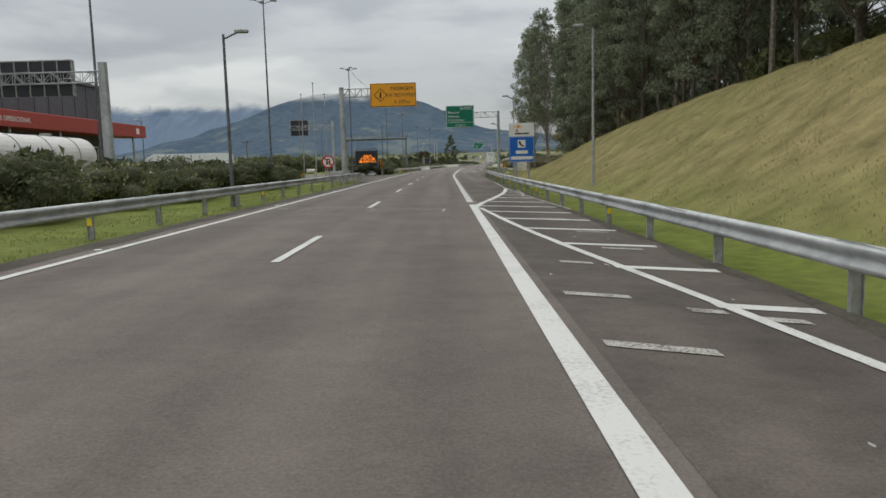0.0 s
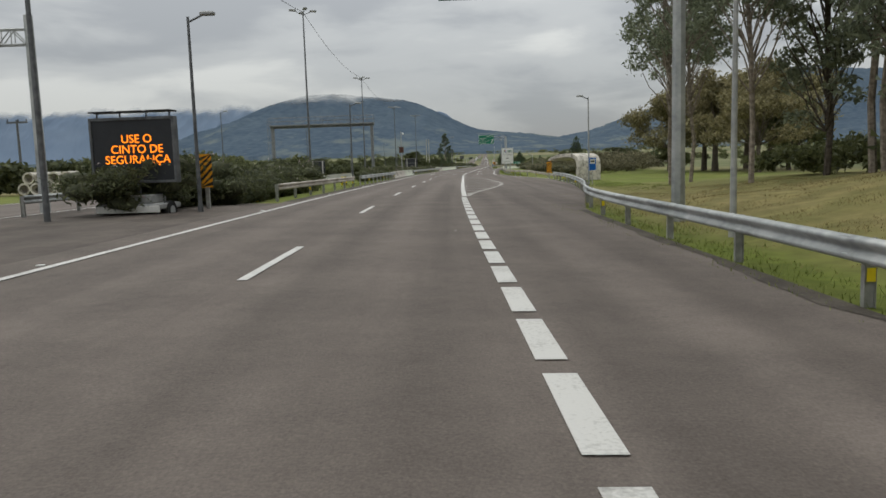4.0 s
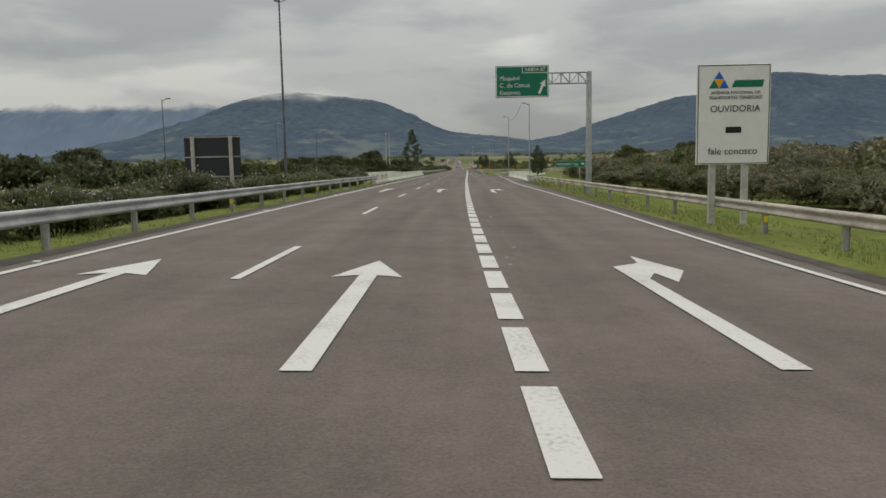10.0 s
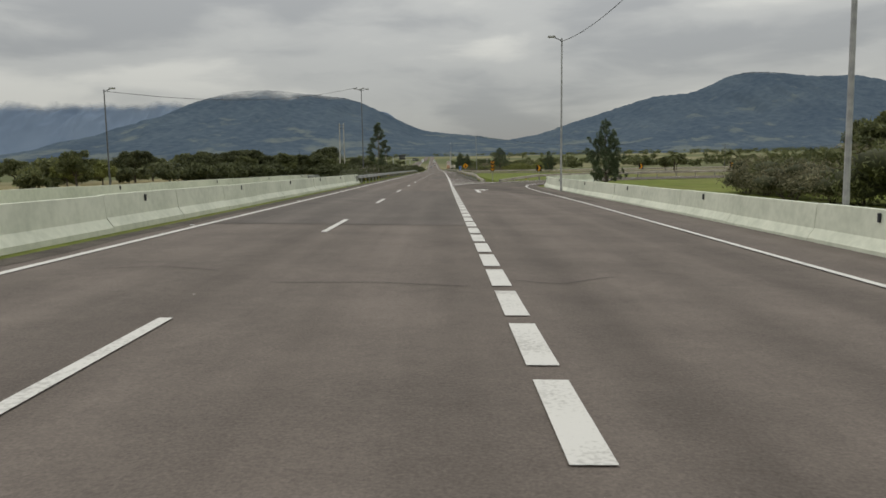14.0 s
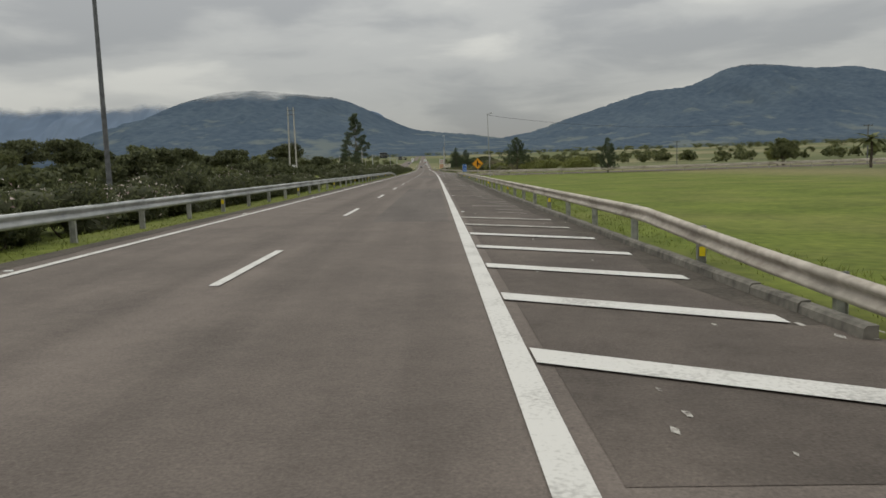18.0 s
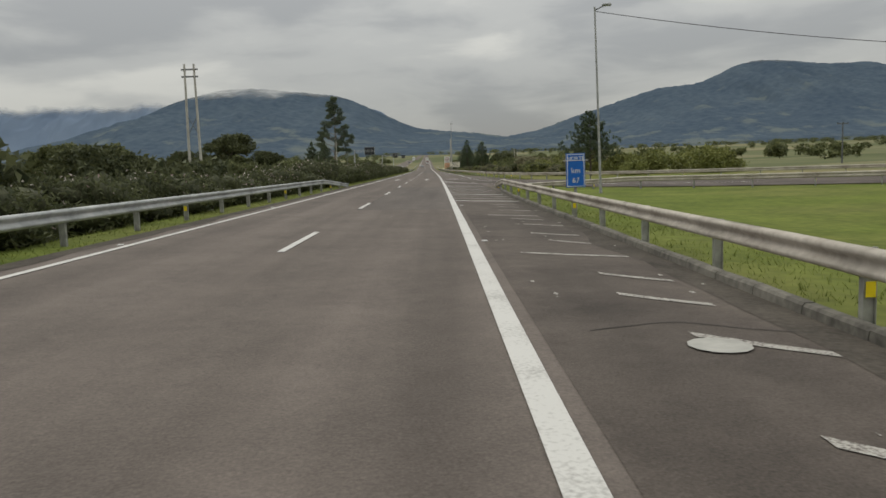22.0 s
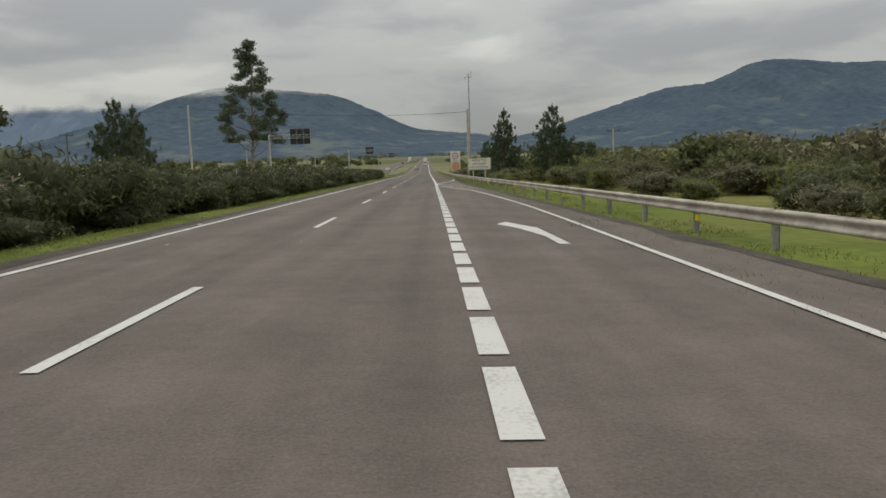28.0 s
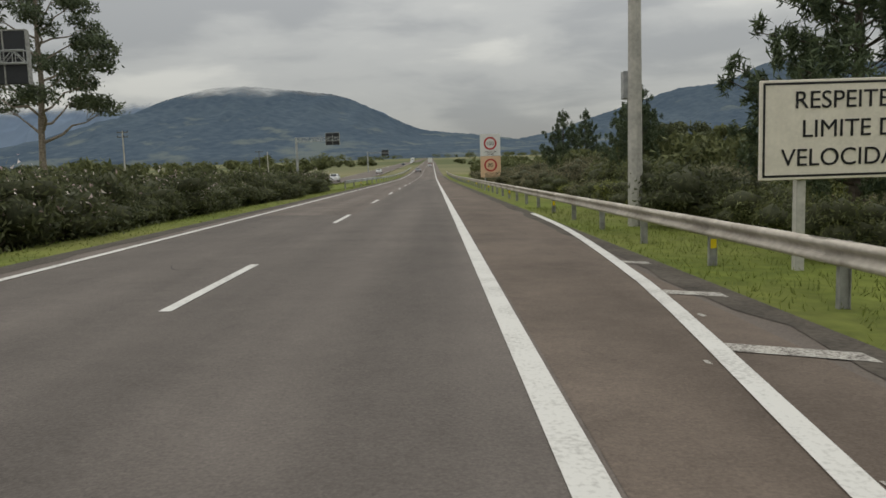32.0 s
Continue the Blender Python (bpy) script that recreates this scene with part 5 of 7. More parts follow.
# small green direction sign
t = post_sign(226, 12.1, "small green direction sign with white arrow on two posts", (-0.75, 0.75), 2.1, r=0.035, material=GALV)
p = board(t, -1.25, 1.25, 1.67, 2.2, GREEN, WHITE, y=-0.07, rim=0.015, inset=0.02)
letters("FEPAGRO 9 km", 0.27, -1.12, 1.83, -0.076, WHITE, p)
bm = bmesh.new()
slab(bm, [(0.82, 1.9), (0.98, 1.9), (0.98, 1.83), (1.14, 1.94), (0.98, 2.05), (0.98, 1.98), (0.82, 1.98)], -0.077, -0.07)
part("arrow", bm, WHITE, p)

# no turning back sign
t = post_sign(55.6, -5.0, "round red and white no U-turn sign on two thin posts", (-0.22, 0.12), 2.0, z=-0.1, r=0.03, square=False)
bm = bmesh.new()
slab(bm, disc(0, 1.72, 0.36), -0.07, -0.05)
p = part("disc", bm, WHITE, t)
bm = bmesh.new()
ring(bm, 0, 1.72, 0.33, 0.42, -0.078, -0.05)
part("rim", bm, RED, p)
bm = bmesh.new()
slab(bm, [(0.08, 1.5), (0.15, 1.5), (0.15, 1.85), (0.08, 1.93), (-0.04, 1.93), (-0.12, 1.85), (-0.12, 1.64), (-0.18, 1.64), (-0.085, 1.5), (0.01, 1.64), (-0.05, 1.64), (-0.05, 1.82), (-0.01, 1.86), (0.04, 1.86), (0.08, 1.82)], -0.078, -0.0701)
part("turn_arrow", bm, BLACK, p)
bm = bmesh.new()
slab(bm, [(-0.28, 1.94), (-0.22, 2.0), (0.28, 1.5), (0.22, 1.44)], -0.084, -0.0785)
part("slash", bm, RED, p)


def stripes(bm, x0, x1, z0, z1, y, k, slope, keep):
    """Slanting stripes clipped to a plate."""
    w, h = x1 - x0, z1 - z0
    st = h / k
    for i in range(-k, 2 * k):
        if i % 2 != keep:
            continue
        a = z0 + i * st
        pts = [(x0, a), (x1, a + slope * w), (x1, a + st + slope * w), (x0, a + st)]
        pts = [(x, min(max(z, z0), z1)) for x, z in pts]
        if max(p[1] for p in pts) - min(p[1] for p in pts) > 0.01 and (pts[3][1] - pts[0][1] > 1e-4 or pts[2][1] - pts[1][1] > 1e-4):
            q = []
            for p in pts:
                if not q or (abs(p[0] - q[-1][0]) > 1e-5 or abs(p[1] - q[-1][1]) > 1e-5):
                    q.append(p)
            if len(q) > 2:
                slab(bm, q, y - 0.005, y)
    return bm


def marker(s, n, h, w, z0, field, label, slope=1.0, k=7, r=0.05):
    t = post_sign(s, n, label, (0,), h, "hazard_marker", "hazard marker", "striped hazard markers", r=r)
    bm = bmesh.new()
    box(bm, -w / 2, w / 2, -0.09, -0.06, z0, h, 0.005)
    p = part("plate", bm, BLACK, t)
    bm = bmesh.new()
    stripes(bm, -w / 2, w / 2, z0, h, -0.0905, k, slope, 0)
    part("stripe", bm, field, p)
    return t


marker(91.8, -4.75, 2.0, 0.42, 0.95, ORANGE, "orange and black striped hazard marker on a wooden post", 1.0, 9, 0.06)
marker(98.8, -5.15, 0.75, 0.42, 0.15, YELLOW, "yellow and black striped marker at a guard rail's end", 1.0, 5)
marker(121.6, -5.0, 0.82, 0.42, 0.2, YELLOW, "yellow and black striped marker at a guard rail's end", 1.0, 5)
marker(87.6, -13.2, 0.7, 0.42, 0.15, ORANGE, "orange and black striped marker beside a concrete block", -1.0, 5)
marker(137.5, 11.6, 1.9, 0.5, 0.85, ORANGE, "orange and black striped hazard marker above a guard rail", 1.0, 8)


def chevrons(s, n, turn, w, z0, z1, down, label):
    t = thing("chevron_sign", s, n, label, "road sign", "chevron signs", turn=turn)
    bm = bmesh.new()
    rod(bm, (0, 0, -0.4), (0, 0, z1), 0.03, seg=8)
    part("post", bm, POST, t)
    bm = bmesh.new()
    box(bm, -w / 2, w / 2, -0.07, -0.04, z0, z1, 0.01)
    p = part("plate", bm, BLACK, t)
    bm = bmesh.new()
    if down:
        h = (z1 - z0) / 3
        for i in range(3):
            zc = z0 + h * i + h * 0.42
            slab(bm, [(-w / 2 + 0.02, zc + h * 0.5), (-w / 2 + 0.02, zc + h * 0.14), (0, zc - h * 0.36), (w / 2 - 0.02, zc + h * 0.14), (w / 2 - 0.02, zc + h * 0.5), (0, zc)], -0.076, -0.0705)
    else:
        zc, hh = (z0 + z1) / 2, (z1 - z0) / 2 - 0.04
        slab(bm, [(-0.16, zc + hh), (0.04, zc + hh), (0.2, zc), (0.04, zc - hh), (-0.16, zc - hh), (0.0, zc)], -0.076, -0.0705)
    part("chevron", bm, ORANGE, p)
    return t


chevrons(303.0, 7.75, 0, 0.36, 1.3, 2.3, True, "tall orange and black chevron sign in the grass nose")
chevrons(311, 13.3, -12, 0.55, 1.3, 1.95, False, "square orange and black curve chevron sign")
chevrons(321, 27.0, -30, 0.55, 1.3, 1.95, False, "square orange and black curve chevron sign")
chevrons(326, 40.0, -50, 0.55, 1.3, 1.95, False, "square orange and black curve chevron sign")

# merging traffic sign
t = post_sign(367.8, 7.1, "orange diamond merging traffic sign on one post", (0,), 1.75, r=0.045, square=False)
bm = bmesh.new()
slab(bm, [(-0.56, 1.9), (0, 2.46), (0.56, 1.9), (0, 1.34)], -0.07, -0.05)
p = part("diamond", bm, BLACK, t)
bm = bmesh.new()
slab(bm, [(-0.52, 1.9), (0, 2.42), (0.52, 1.9), (0, 1.38)], -0.078, -0.0705)
f = part("field", bm, ORANGE, p)
bm = bmesh.new()
box(bm, -0.085, 0.035, -0.084, -0.0785, 1.6, 2.2)
slab(bm, [(0.035, 1.98), (0.035, 1.84), (0.24, 1.68), (0.3, 1.78)], -0.084, -0.0785)
part("symbol", bm, BLACK, f)

# kilometre sign
t = post_sign(386.2, 6.62, "blue kilometre sign with white writing on one post", (0,), 1.1, r=0.04, square=False)
p = board(t, -0.245, 0.245, 1.03, 1.91, BLUE, WHITE, y=-0.07, rim=0.015, inset=0.02)
letters("NORTE", 0.137, 0, 1.736, -0.076, WHITE, p, "CENTER")
letters("km", 0.195, 0, 1.405, -0.076, WHITE, p, "CENTER")
letters("67", 0.195, 0, 1.146, -0.076, WHITE, p, "CENTER")
bm = bmesh.new()
box(bm, -0.32, 0.32, -0.075, -0.071, 1.72, 1.735)
part("divider", bm, WHITE, p)

# bus stop sign
t = post_sign(118.0, 12.25, "blue bus stop sign with a white pictogram on one post", (0,), 1.25, r=0.035, z=0.0, material=CONC_POLE)
p = board(t, -0.24, 0.24, 1.2, 2.05, BLUE, WHITE, y=-0.1, rim=0.01, inset=0.012)
bm = bmesh.new()
box(bm, -0.16, 0.16, -0.106, -0.1, 1.64, 1.95)
w = part("pictogram_field", bm, WHITE, p)
bm = bmesh.new()
box(bm, -0.13, 0.13, -0.111, -0.1065, 1.78, 1.85, 0.01)
box(bm, -0.10, -0.05, -0.111, -0.1065, 1.74, 1.79)
box(bm, 0.05, 0.10, -0.111, -0.1065, 1.74, 1.79)
part("bus_symbol", bm, BLACK, w)

# respect the speed limit sign
t = post_sign(550.2, 8.5, "cream sign with black border on two pale posts", (-0.66, 0.62), 1.6, r=0.06, material=CONC_POLE)
p = board(t, -1.24, 1.24, 1.48, 2.77, CREAM, BLACK, y=-0.11, rim=0.03, inset=0.035)
letters("RESPEITE O", 0.32, 0, 2.4, -0.117, BLACK, p, "CENTER")
letters("LIMITE DE", 0.32, 0, 2.03, -0.117, BLACK, p, "CENTER")
letters("VELOCIDADE", 0.32, 0, 1.66, -0.117, BLACK, p, "CENTER")

# speed limit sign
t = post_sign(605, 8.05, "two speed limits on a tall white and faded orange board", (-0.5, 0.5), 1.4, r=0.06)
a = board(t, -0.88, 0.88, 2.9, 4.8, WHITE, y=-0.11, name="upper_board")
b = board(t, -0.88, 0.88, 1.05, 2.88, PEACH, y=-0.11, name="lower_board", label="faded orange lower board")
for p, z, tx, wd in ((a, 3.98, "100", "LEVES"), (b, 2.1, "80", "PESADOS")):
    bm = bmesh.new()
    ring(bm, 0, z, 0.42, 0.56, -0.118, -0.1)
    r = part("red_ring", bm, RED, p)
    letters(tx, 0.46, 0, z - 0.16, -0.117, BLACK, p, "CENTER")
    letters("VEÍCULOS", 0.24, 0, z - 0.82, -0.117, BLACK, p, "CENTER")
    letters(wd, 0.24, 0, z - 1.04, -0.117, BLACK, p, "CENTER")


def billboard(s, n, w, z0, z1, label):
    """The dark back of a board on two white posts."""
    t = thing("billboard", s, n, label, "billboard", "boards seen from behind")
    for x in (-w * 0.34, w * 0.34):
        bm = bmesh.new()
        box(bm, x - 0.06, x + 0.06, -0.06, 0.06, -0.7, z1 - 0.03, 0.01)
        part("post", bm, CONC_POLE, t)
    bm = bmesh.new()
    box(bm, -w / 2, w / 2, 0.06, 0.1, z0, z1, 0.01)
    p = part("panel", bm, DARKPANEL, t)
    bm = bmesh.new()
    for z in (z0 + 0.05, (z0 + z1) / 2, z1 - 0.05):
        box(bm, -w / 2, w / 2, 0.03, 0.062, z - 0.025, z + 0.025)
    part("back_rail", bm, POST, p)


billboard(192.2, -6.0, 2.1, 1.15, 2.72, "dark back of a billboard among flowering shrubs")
billboard(191, -21.9, 2.0, 0.9, 2.4, "dark back of a billboard beyond the opposite road")
billboard(150.0, -12.5, 1.6, 0.9, 2.3, "dark back of a billboard beyond the median")


# ---- lamps, masts and poles ----
def lamp(s, n, h, side, label, z=0.0, lean=0.0, double=False):
    """A street lamp with one or two outreach heads."""
    t = thing("street_lamp", s, n, label, "street lamp", "street lamps along the highway", z=z, lean=lean)
    bm = bmesh.new()
    rod(bm, (0, 0, -0.4), (0, 0, h), 0.065, 0.038, seg=10)
    rod(bm, (0, 0, 0), (0, 0, 0.5), 0.085, 0.075, seg=10)
    part("pole", bm, POLE_PALE if n > 0 else POLE, t)
    for sd in ((-1, 1) if double else (side,)):
        bm = bmesh.new()
        rod(bm, (0, 0, h - 0.15), (sd * 0.45, 0, h + 0.05), 0.03, seg=6)
        a = part("bracket", bm, POLE, t)
        bm = bmesh.new()
        box(bm, min(sd * 0.36, sd * 0.78), max(sd * 0.36, sd * 0.78), -0.1, 0.1, h + 0.02, h + 0.13, 0.03)
        part("lamp_head", bm, POLE_PALE, a)
    return t


def mast(s, n, h, label, lean=0.0):
    """A tall mast with a small crown of floodlights."""
    t = thing("light_mast", s, n, label, "light mast", "tall masts in the median", lean=lean, z=-0.25)
    bm = bmesh.new()
    rod(bm, (0, 0, -0.3), (0, 0, h), 0.085, 0.04, seg=10)
    part("pole", bm, POLE, t)
    bm = bmesh.new()
    for a in (0, 1, 2, 3):
        d = Vector((math.cos(a * math.pi / 2 + 0.4), math.sin(a * math.pi / 2 + 0.4), 0)) * 0.6
        rod(bm, (0, 0, h - 0.25), d + Vector((0, 0, h + 0.02)), 0.025, seg=5)
    br = part("crown_bracket", bm, POLE, t)
    for a in (0, 1, 2, 3):
        d = Vector((math.cos(a * math.pi / 2 + 0.4), math.sin(a * math.pi / 2 + 0.4), 0))
        bm = bmesh.new()
        box(bm, -0.22, 0.22, -0.13, 0.13, -0.05, 0.06, 0.02)
        o = part("floodlight", bm, POLE_PALE, br)
        o.matrix_basis = Matrix.Translation(d * 0.7 + Vector((0, 0, h + 0.03))) @ Matrix.Rotation(a * math.pi / 2 + 0.4, 4, "Z")
    return t


for s, n, h in ((57.9, -9.3, 12.9), (87.3, -7.5, 12.0), (119.0, -6.83, 12.20), (150.5, -7.3, 11.4), (177.79, -6.75, 10.3), (205.5, -6.45, 10.9), (319.7, -6.6, 11.0)):
    mast(s, n, h, "tall dark steel mast with four floodlights in the median")
mast(41, -13.2, 11.5, "tall dark steel mast with four floodlights behind a hedge")
lamp(30.0, -4.05, 5.6, 1, "dark street lamp with one head behind a guard rail")
lamp(80.3, -27.3, 6.4, -1, "thin grey street lamp beyond the opposite road")
lamp(90.0, -4.4, 5.9, 1, "dark street lamp with one head beside a hedge")
lamp(119.0, -3.95, 5.75, 1, "dark street lamp with one head behind a guard rail")
lamp(36, 8.6, 6.7, -1, "pale street lamp with one head at the foot of a bank", z=0.15)
lamp(58.8, 7.6, 6.1, -1, "pale street lamp with one head at the foot of a bank", z=0.1)
lamp(81.6, 8.1, 5.5, -1, "pale street lamp with one head beside a guard rail")
lamp(118.8, 12.15, 6.1, -1, "grey street lamp with one head near a bus stop")
lamp(196, 14.4, 3.2, -1, "short pale lamp post beyond a guard rail")
lamp(244.4, 10.30, 8.35, -1, "dark street lamp with one head beside a concrete barrier")
lamp(273.1, 9.66, 8.85, -1, "dark street lamp with one head beside a concrete barrier", lean=0.3)
lamp(402.5, 10.9, 9.0, 1, "leaning grey street lamp beside the ramp", lean=-1.2)
lamp(258, -20.1, 7.2, 1, "leaning dark street lamp beyond the opposite road", lean=-3.0)
lamp(282.5, -20.3, 7.1, 1, "dark street lamp beyond the opposite road")
lamp(150, -23, 8.0, 1, "dark street lamp beyond the opposite road")
lamp(190, -23, 8.0, 1, "dark street lamp beyond the opposite road")
lamp(232, -24, 8.0, 1, "dark street lamp beyond the opposite road")

# flag poles near the crossing
for s, n, h in ((58.25, -7.11, 6.33), (57.39, -6.12, 6.98), (58.08, -5.47, 6.31)):
    t = thing("flag_pole", s, n, "thin grey flag pole without a flag", "flag pole", "flag poles near the crossing")
    bm = bmesh.new()
    rod(bm, (0, 0, -0.3), (0, 0, h), 0.045, 0.025, seg=8)
    part("pole", bm, POLE_PALE, t)
    bm = bmesh.new()
    bmesh.ops.create_icosphere(bm, subdivisions=1, radius=0.06, matrix=Matrix.Translation((0, 0, h + 0.04)))
    part("finial", bm, POLE, t)

# pole with a box and a camera
t = thing("camera_pole", 163.72, -4.40, "grey pole with a rust brown equipment box and a camera", "camera pole", z=-0.2)
bm = bmesh.new()
rod(bm, (0, 0, -0.3), (0, 0, 6.1), 0.075, 0.05, seg=10)
part("pole", bm, POLE_PALE, t)
bm = bmesh.new()
box(bm, -0.3, 0.28, -0.25, 0.08, 3.4, 4.1, 0.03)
b = part("equipment_box", bm, BROWNBOX, t)
bm = bmesh.new()
box(bm, -0.33, 0.31, -0.28, 0.1, 4.1, 4.15, 0.01)
part("box_lid", bm, BROWNBOX, b)
bm = bmesh.new()
rod(bm, (0, 0, 5.9), (0.25, 0, 5.9), 0.025, seg=6)
bmesh.ops.create_uvsphere(bm, u_segments=10, v_segments=6, radius=0.11, matrix=Matrix.Translation((0.27, 0, 5.78)))
part("dome_camera", bm, WHITE, t)
bm = bmesh.new()
for a in range(6):
    rod(bm, (-0.12 - 0.1 * math.sin(a * 0.6), -0.05, 3.5 - a * 0.06), (-0.12 - 0.1 * math.sin((a + 1) * 0.6), -0.05, 3.5 - (a + 1) * 0.06), 0.015, seg=5)
part("cable", bm, BLACK, t)

# portico over the opposite road
t = thing("portico", 159, -13.6, "grey steel maintenance portico with a railed walkway", "portico", z=-0.1)
for x in (-6.1, 6.1):
    bm = bmesh.new()
    box(bm, x - 0.17, x + 0.17, -0.17, 0.17, -0.3, 6.85, 0.03)
    part("leg", bm, PORTICO_STEEL, t)
bm = bmesh.new()
box(bm, -6.4, 6.4, -0.55, 0.55, 6.78, 6.95, 0.02)
box(bm, -6.4, 6.4, -0.12, 0.12, 6.55, 6.8, 0.02)
part("walkway", bm, PORTICO_STEEL, t)
bm = bmesh.new()
for y in (-0.55, 0.55):
    for z in (7.4, 7.85):
        rod(bm, (-6.4, y, z), (6.4, y, z), 0.022, seg=5)
    for i in range(17):
        x = -6.4 + 12.8 * i / 16
        rod(bm, (x, y, 6.9), (x, y, 7.87), 0.02, seg=5)
part("railing", bm, PORTICO_STEEL, t)
bm = bmesh.new()
for x in (-6.75, -6.4):
    rod(bm, (x, 0, 2.4), (x, 0, 7.85), 0.022, seg=5)
for i in range(16):
    rod(bm, (-6.75, 0, 2.6 + i * 0.3), (-6.4, 0, 2.6 + i * 0.3), 0.014, seg=5)
for i in range(6):
    z = 3.4 + i * 0.75
    for k in range(8):
        a, b = k / 8 * math.pi, (k + 1) / 8 * math.pi
        rod(bm, (-6.57 - 0.35 * math.cos(a), -0.4 * math.sin(a), z), (-6.57 - 0.35 * math.cos(b), -0.4 * math.sin(b), z), 0.012, seg=4)
part("ladder", bm, PORTICO_STEEL, t)


def power_pole(s, n, h, label, arms=1, width=1.6, z=0.0, r=0.12, turn=0.0, material=CONC_POLE):
    t = thing("power_pole", s, n, label, "power pole", "power poles", z=z, turn=turn)
    bm = bmesh.new()
    rod(bm, (0, 0, -0.5), (0, 0, h), r, r * 0.7, seg=8)
    part("pole", bm, material, t)
    for i in range(arms):
        bm = bmesh.new()
        box(bm, -width / 2, width / 2, -0.06, 0.06, h - 0.25 - i * 0.6, h - 0.12 - i * 0.6, 0.01)
        c = part("crossarm", bm, POLE, t)
        for x in (-width * 0.45, 0.12, width * 0.45):
            bm = bmesh.new()
            rod(bm, (x, 0, h - 0.12 - i * 0.6), (x, 0, h + 0.06 - i * 0.6), 0.045, 0.03, seg=6)
            part("insulator", bm, DARKPANEL, c)
    return t


power_pole(123.20, -29.61, 5.74, "dark wooden power pole with one crossarm", material=POLE)
power_pole(552, 23.5, 5.6, "grey power pole with a crossarm beyond bushes", 1, 1.5)
power_pole(470, 60, 6.0, "dark power pole with a crossarm in a field", 1, 1.6, material=POLE)
power_pole(541, -19.4, 8.1, "pale concrete pole behind the hedge", 0)
power_pole(560, -40, 7.0, "dark power pole with a crossarm in a field", 1, 1.6, material=POLE)
power_pole(640, -38, 8.0, "pale concrete pole with a crossarm in a field", 2, 1.5)
power_pole(665, 38, 7.0, "pale power pole with a crossarm in a field", 1, 1.5)
power_pole(420, 75, 6.5, "dark power pole with a crossarm in a field", 1, 1.6, material=POLE)
power_pole(700, -34, 6.5, "dark power pole with a crossarm in a field", 1, 1.6, material=POLE)
power_pole(690, -30, 6.0, "white concrete pole with a small box", 0)
power_pole(558.2, 7.85, 8.6, "thick concrete pole beside a guard rail", 0, r=0.19)

# camera mast beside the thick pole
t = thing("camera_mast", 559.6, 8.15, "tall slim steel mast with a camera and an aerial", "camera mast")
bm = bmesh.new()
rod(bm, (0, 0, -0.4), (0, 0, 12.9), 0.09, 0.05, seg=8)
part("pole", bm, POLE_PALE, t)
bm = bmesh.new()
rod(bm, (0, 0, 12.6), (-0.35, 0, 12.6), 0.025, seg=5)
bmesh.ops.create_uvsphere(bm, u_segments=10, v_segments=6, radius=0.13, matrix=Matrix.Translation((-0.38, 0, 12.45)))
part("dome_camera", bm, WHITE, t)
bm = bmesh.new()
rod(bm, (0, 0, 12.4), (0.3, 0, 12.4), 0.02, seg=5)
rod(bm, (0.3, 0, 12.35), (0.3, 0, 13.3), 0.015, seg=5)
part("aerial", bm, POLE, t)
bm = bmesh.new()
box(bm, -0.28, -0.1, -0.25, 0.0, 3.4, 4.1, 0.02)
part("equipment_box", bm, POLE_PALE, t)

# double pole with a transformer frame
t = thing("transformer_poles", 463.8, -28, "two leaning concrete poles braced together with a white box", "power pole", z=-0.3)
for x, q in ((-0.65, -0.25), (0.55, 0.1)):
    bm = bmesh.new()
    rod(bm, (x + q, 0, -0.5), (x, 0, 15.9), 0.2, 0.13, seg=8)
    part("pole", bm, CONC_POLE, t)
for z in (15.2, 14.3):
    bm = bmesh.new()
    box(bm, -1.1, 1.0, -0.1, 0.1, z - 0.09, z + 0.09, 0.01)
    part("crossarm", bm, POLE, t)
bm = bmesh.new()
rod(bm, (-0.7, 0, 7.0), (0.5, 0, 9.2), 0.05, seg=6)
rod(bm, (0.55, 0, 7.0), (-0.65, 0, 9.2), 0.05, seg=6)
part("cross_brace", bm, POLE, t)
bm = bmesh.new()
box(bm, -0.35, 0.35, -0.45, -0.15, 2.2, 3.2, 0.04)
part("switch_box", bm, WHITE, t)


def cable(a, b, sag, label, r=0.02):
    """A slack wire between two places (s, n, height)."""
    bm = bmesh.new()
    p, q = aside(*a), aside(*b)
    side = (q - p).cross(Vector((0, 0, 1))).normalized() * r
    last = None
    for i in range(25):
        u = i / 24
        c = p.lerp(q, u) - Vector((0, 0, sag * 4 * u * (1 - u)))
        ring = [bm.verts.new(c + d) for d in (side, Vector((0, 0, r)), -side, Vector((0, 0, -r)))]
        if last:
            for j in range(4):
                bm.faces.new((last[j], last[(j + 1) % 4], ring[(j + 1) % 4], ring[j]))
        last = ring
    return tagged(link("cable", bm, BLACK), label, "cable", "overhead cables")


cable((402.5, 10.7, 8.8), (404, 48, 6.6), 1.2, "thin black overhead cable leaving a street lamp")
cable((273.1, 9.66, 8.65), (244.1, 9.36, 8.15), 0.9, "thin black overhead cable between two street lamps")
cable((119.0, -6.83, 11.90), (150.5, -7.3, 11.2), 0.9, "thin black overhead cable between two masts")
cable((150.5, -7.3, 11.2), (177.79, -6.75, 10.1), 0.9, "thin black overhead cable between two masts")
cable((87.3, -7.5, 11.8), (119.0, -6.83, 11.90), 0.9, "thin black overhead cable between two masts")
cable((558.2, 7.85, 8.3), (541, -19.4, 7.8), 0.7, "thin black overhead cable across the road")
cable((318, -6.8, 10.8), (282.5, -20.3, 7), 1.2, "thin black overhead cable across the median")


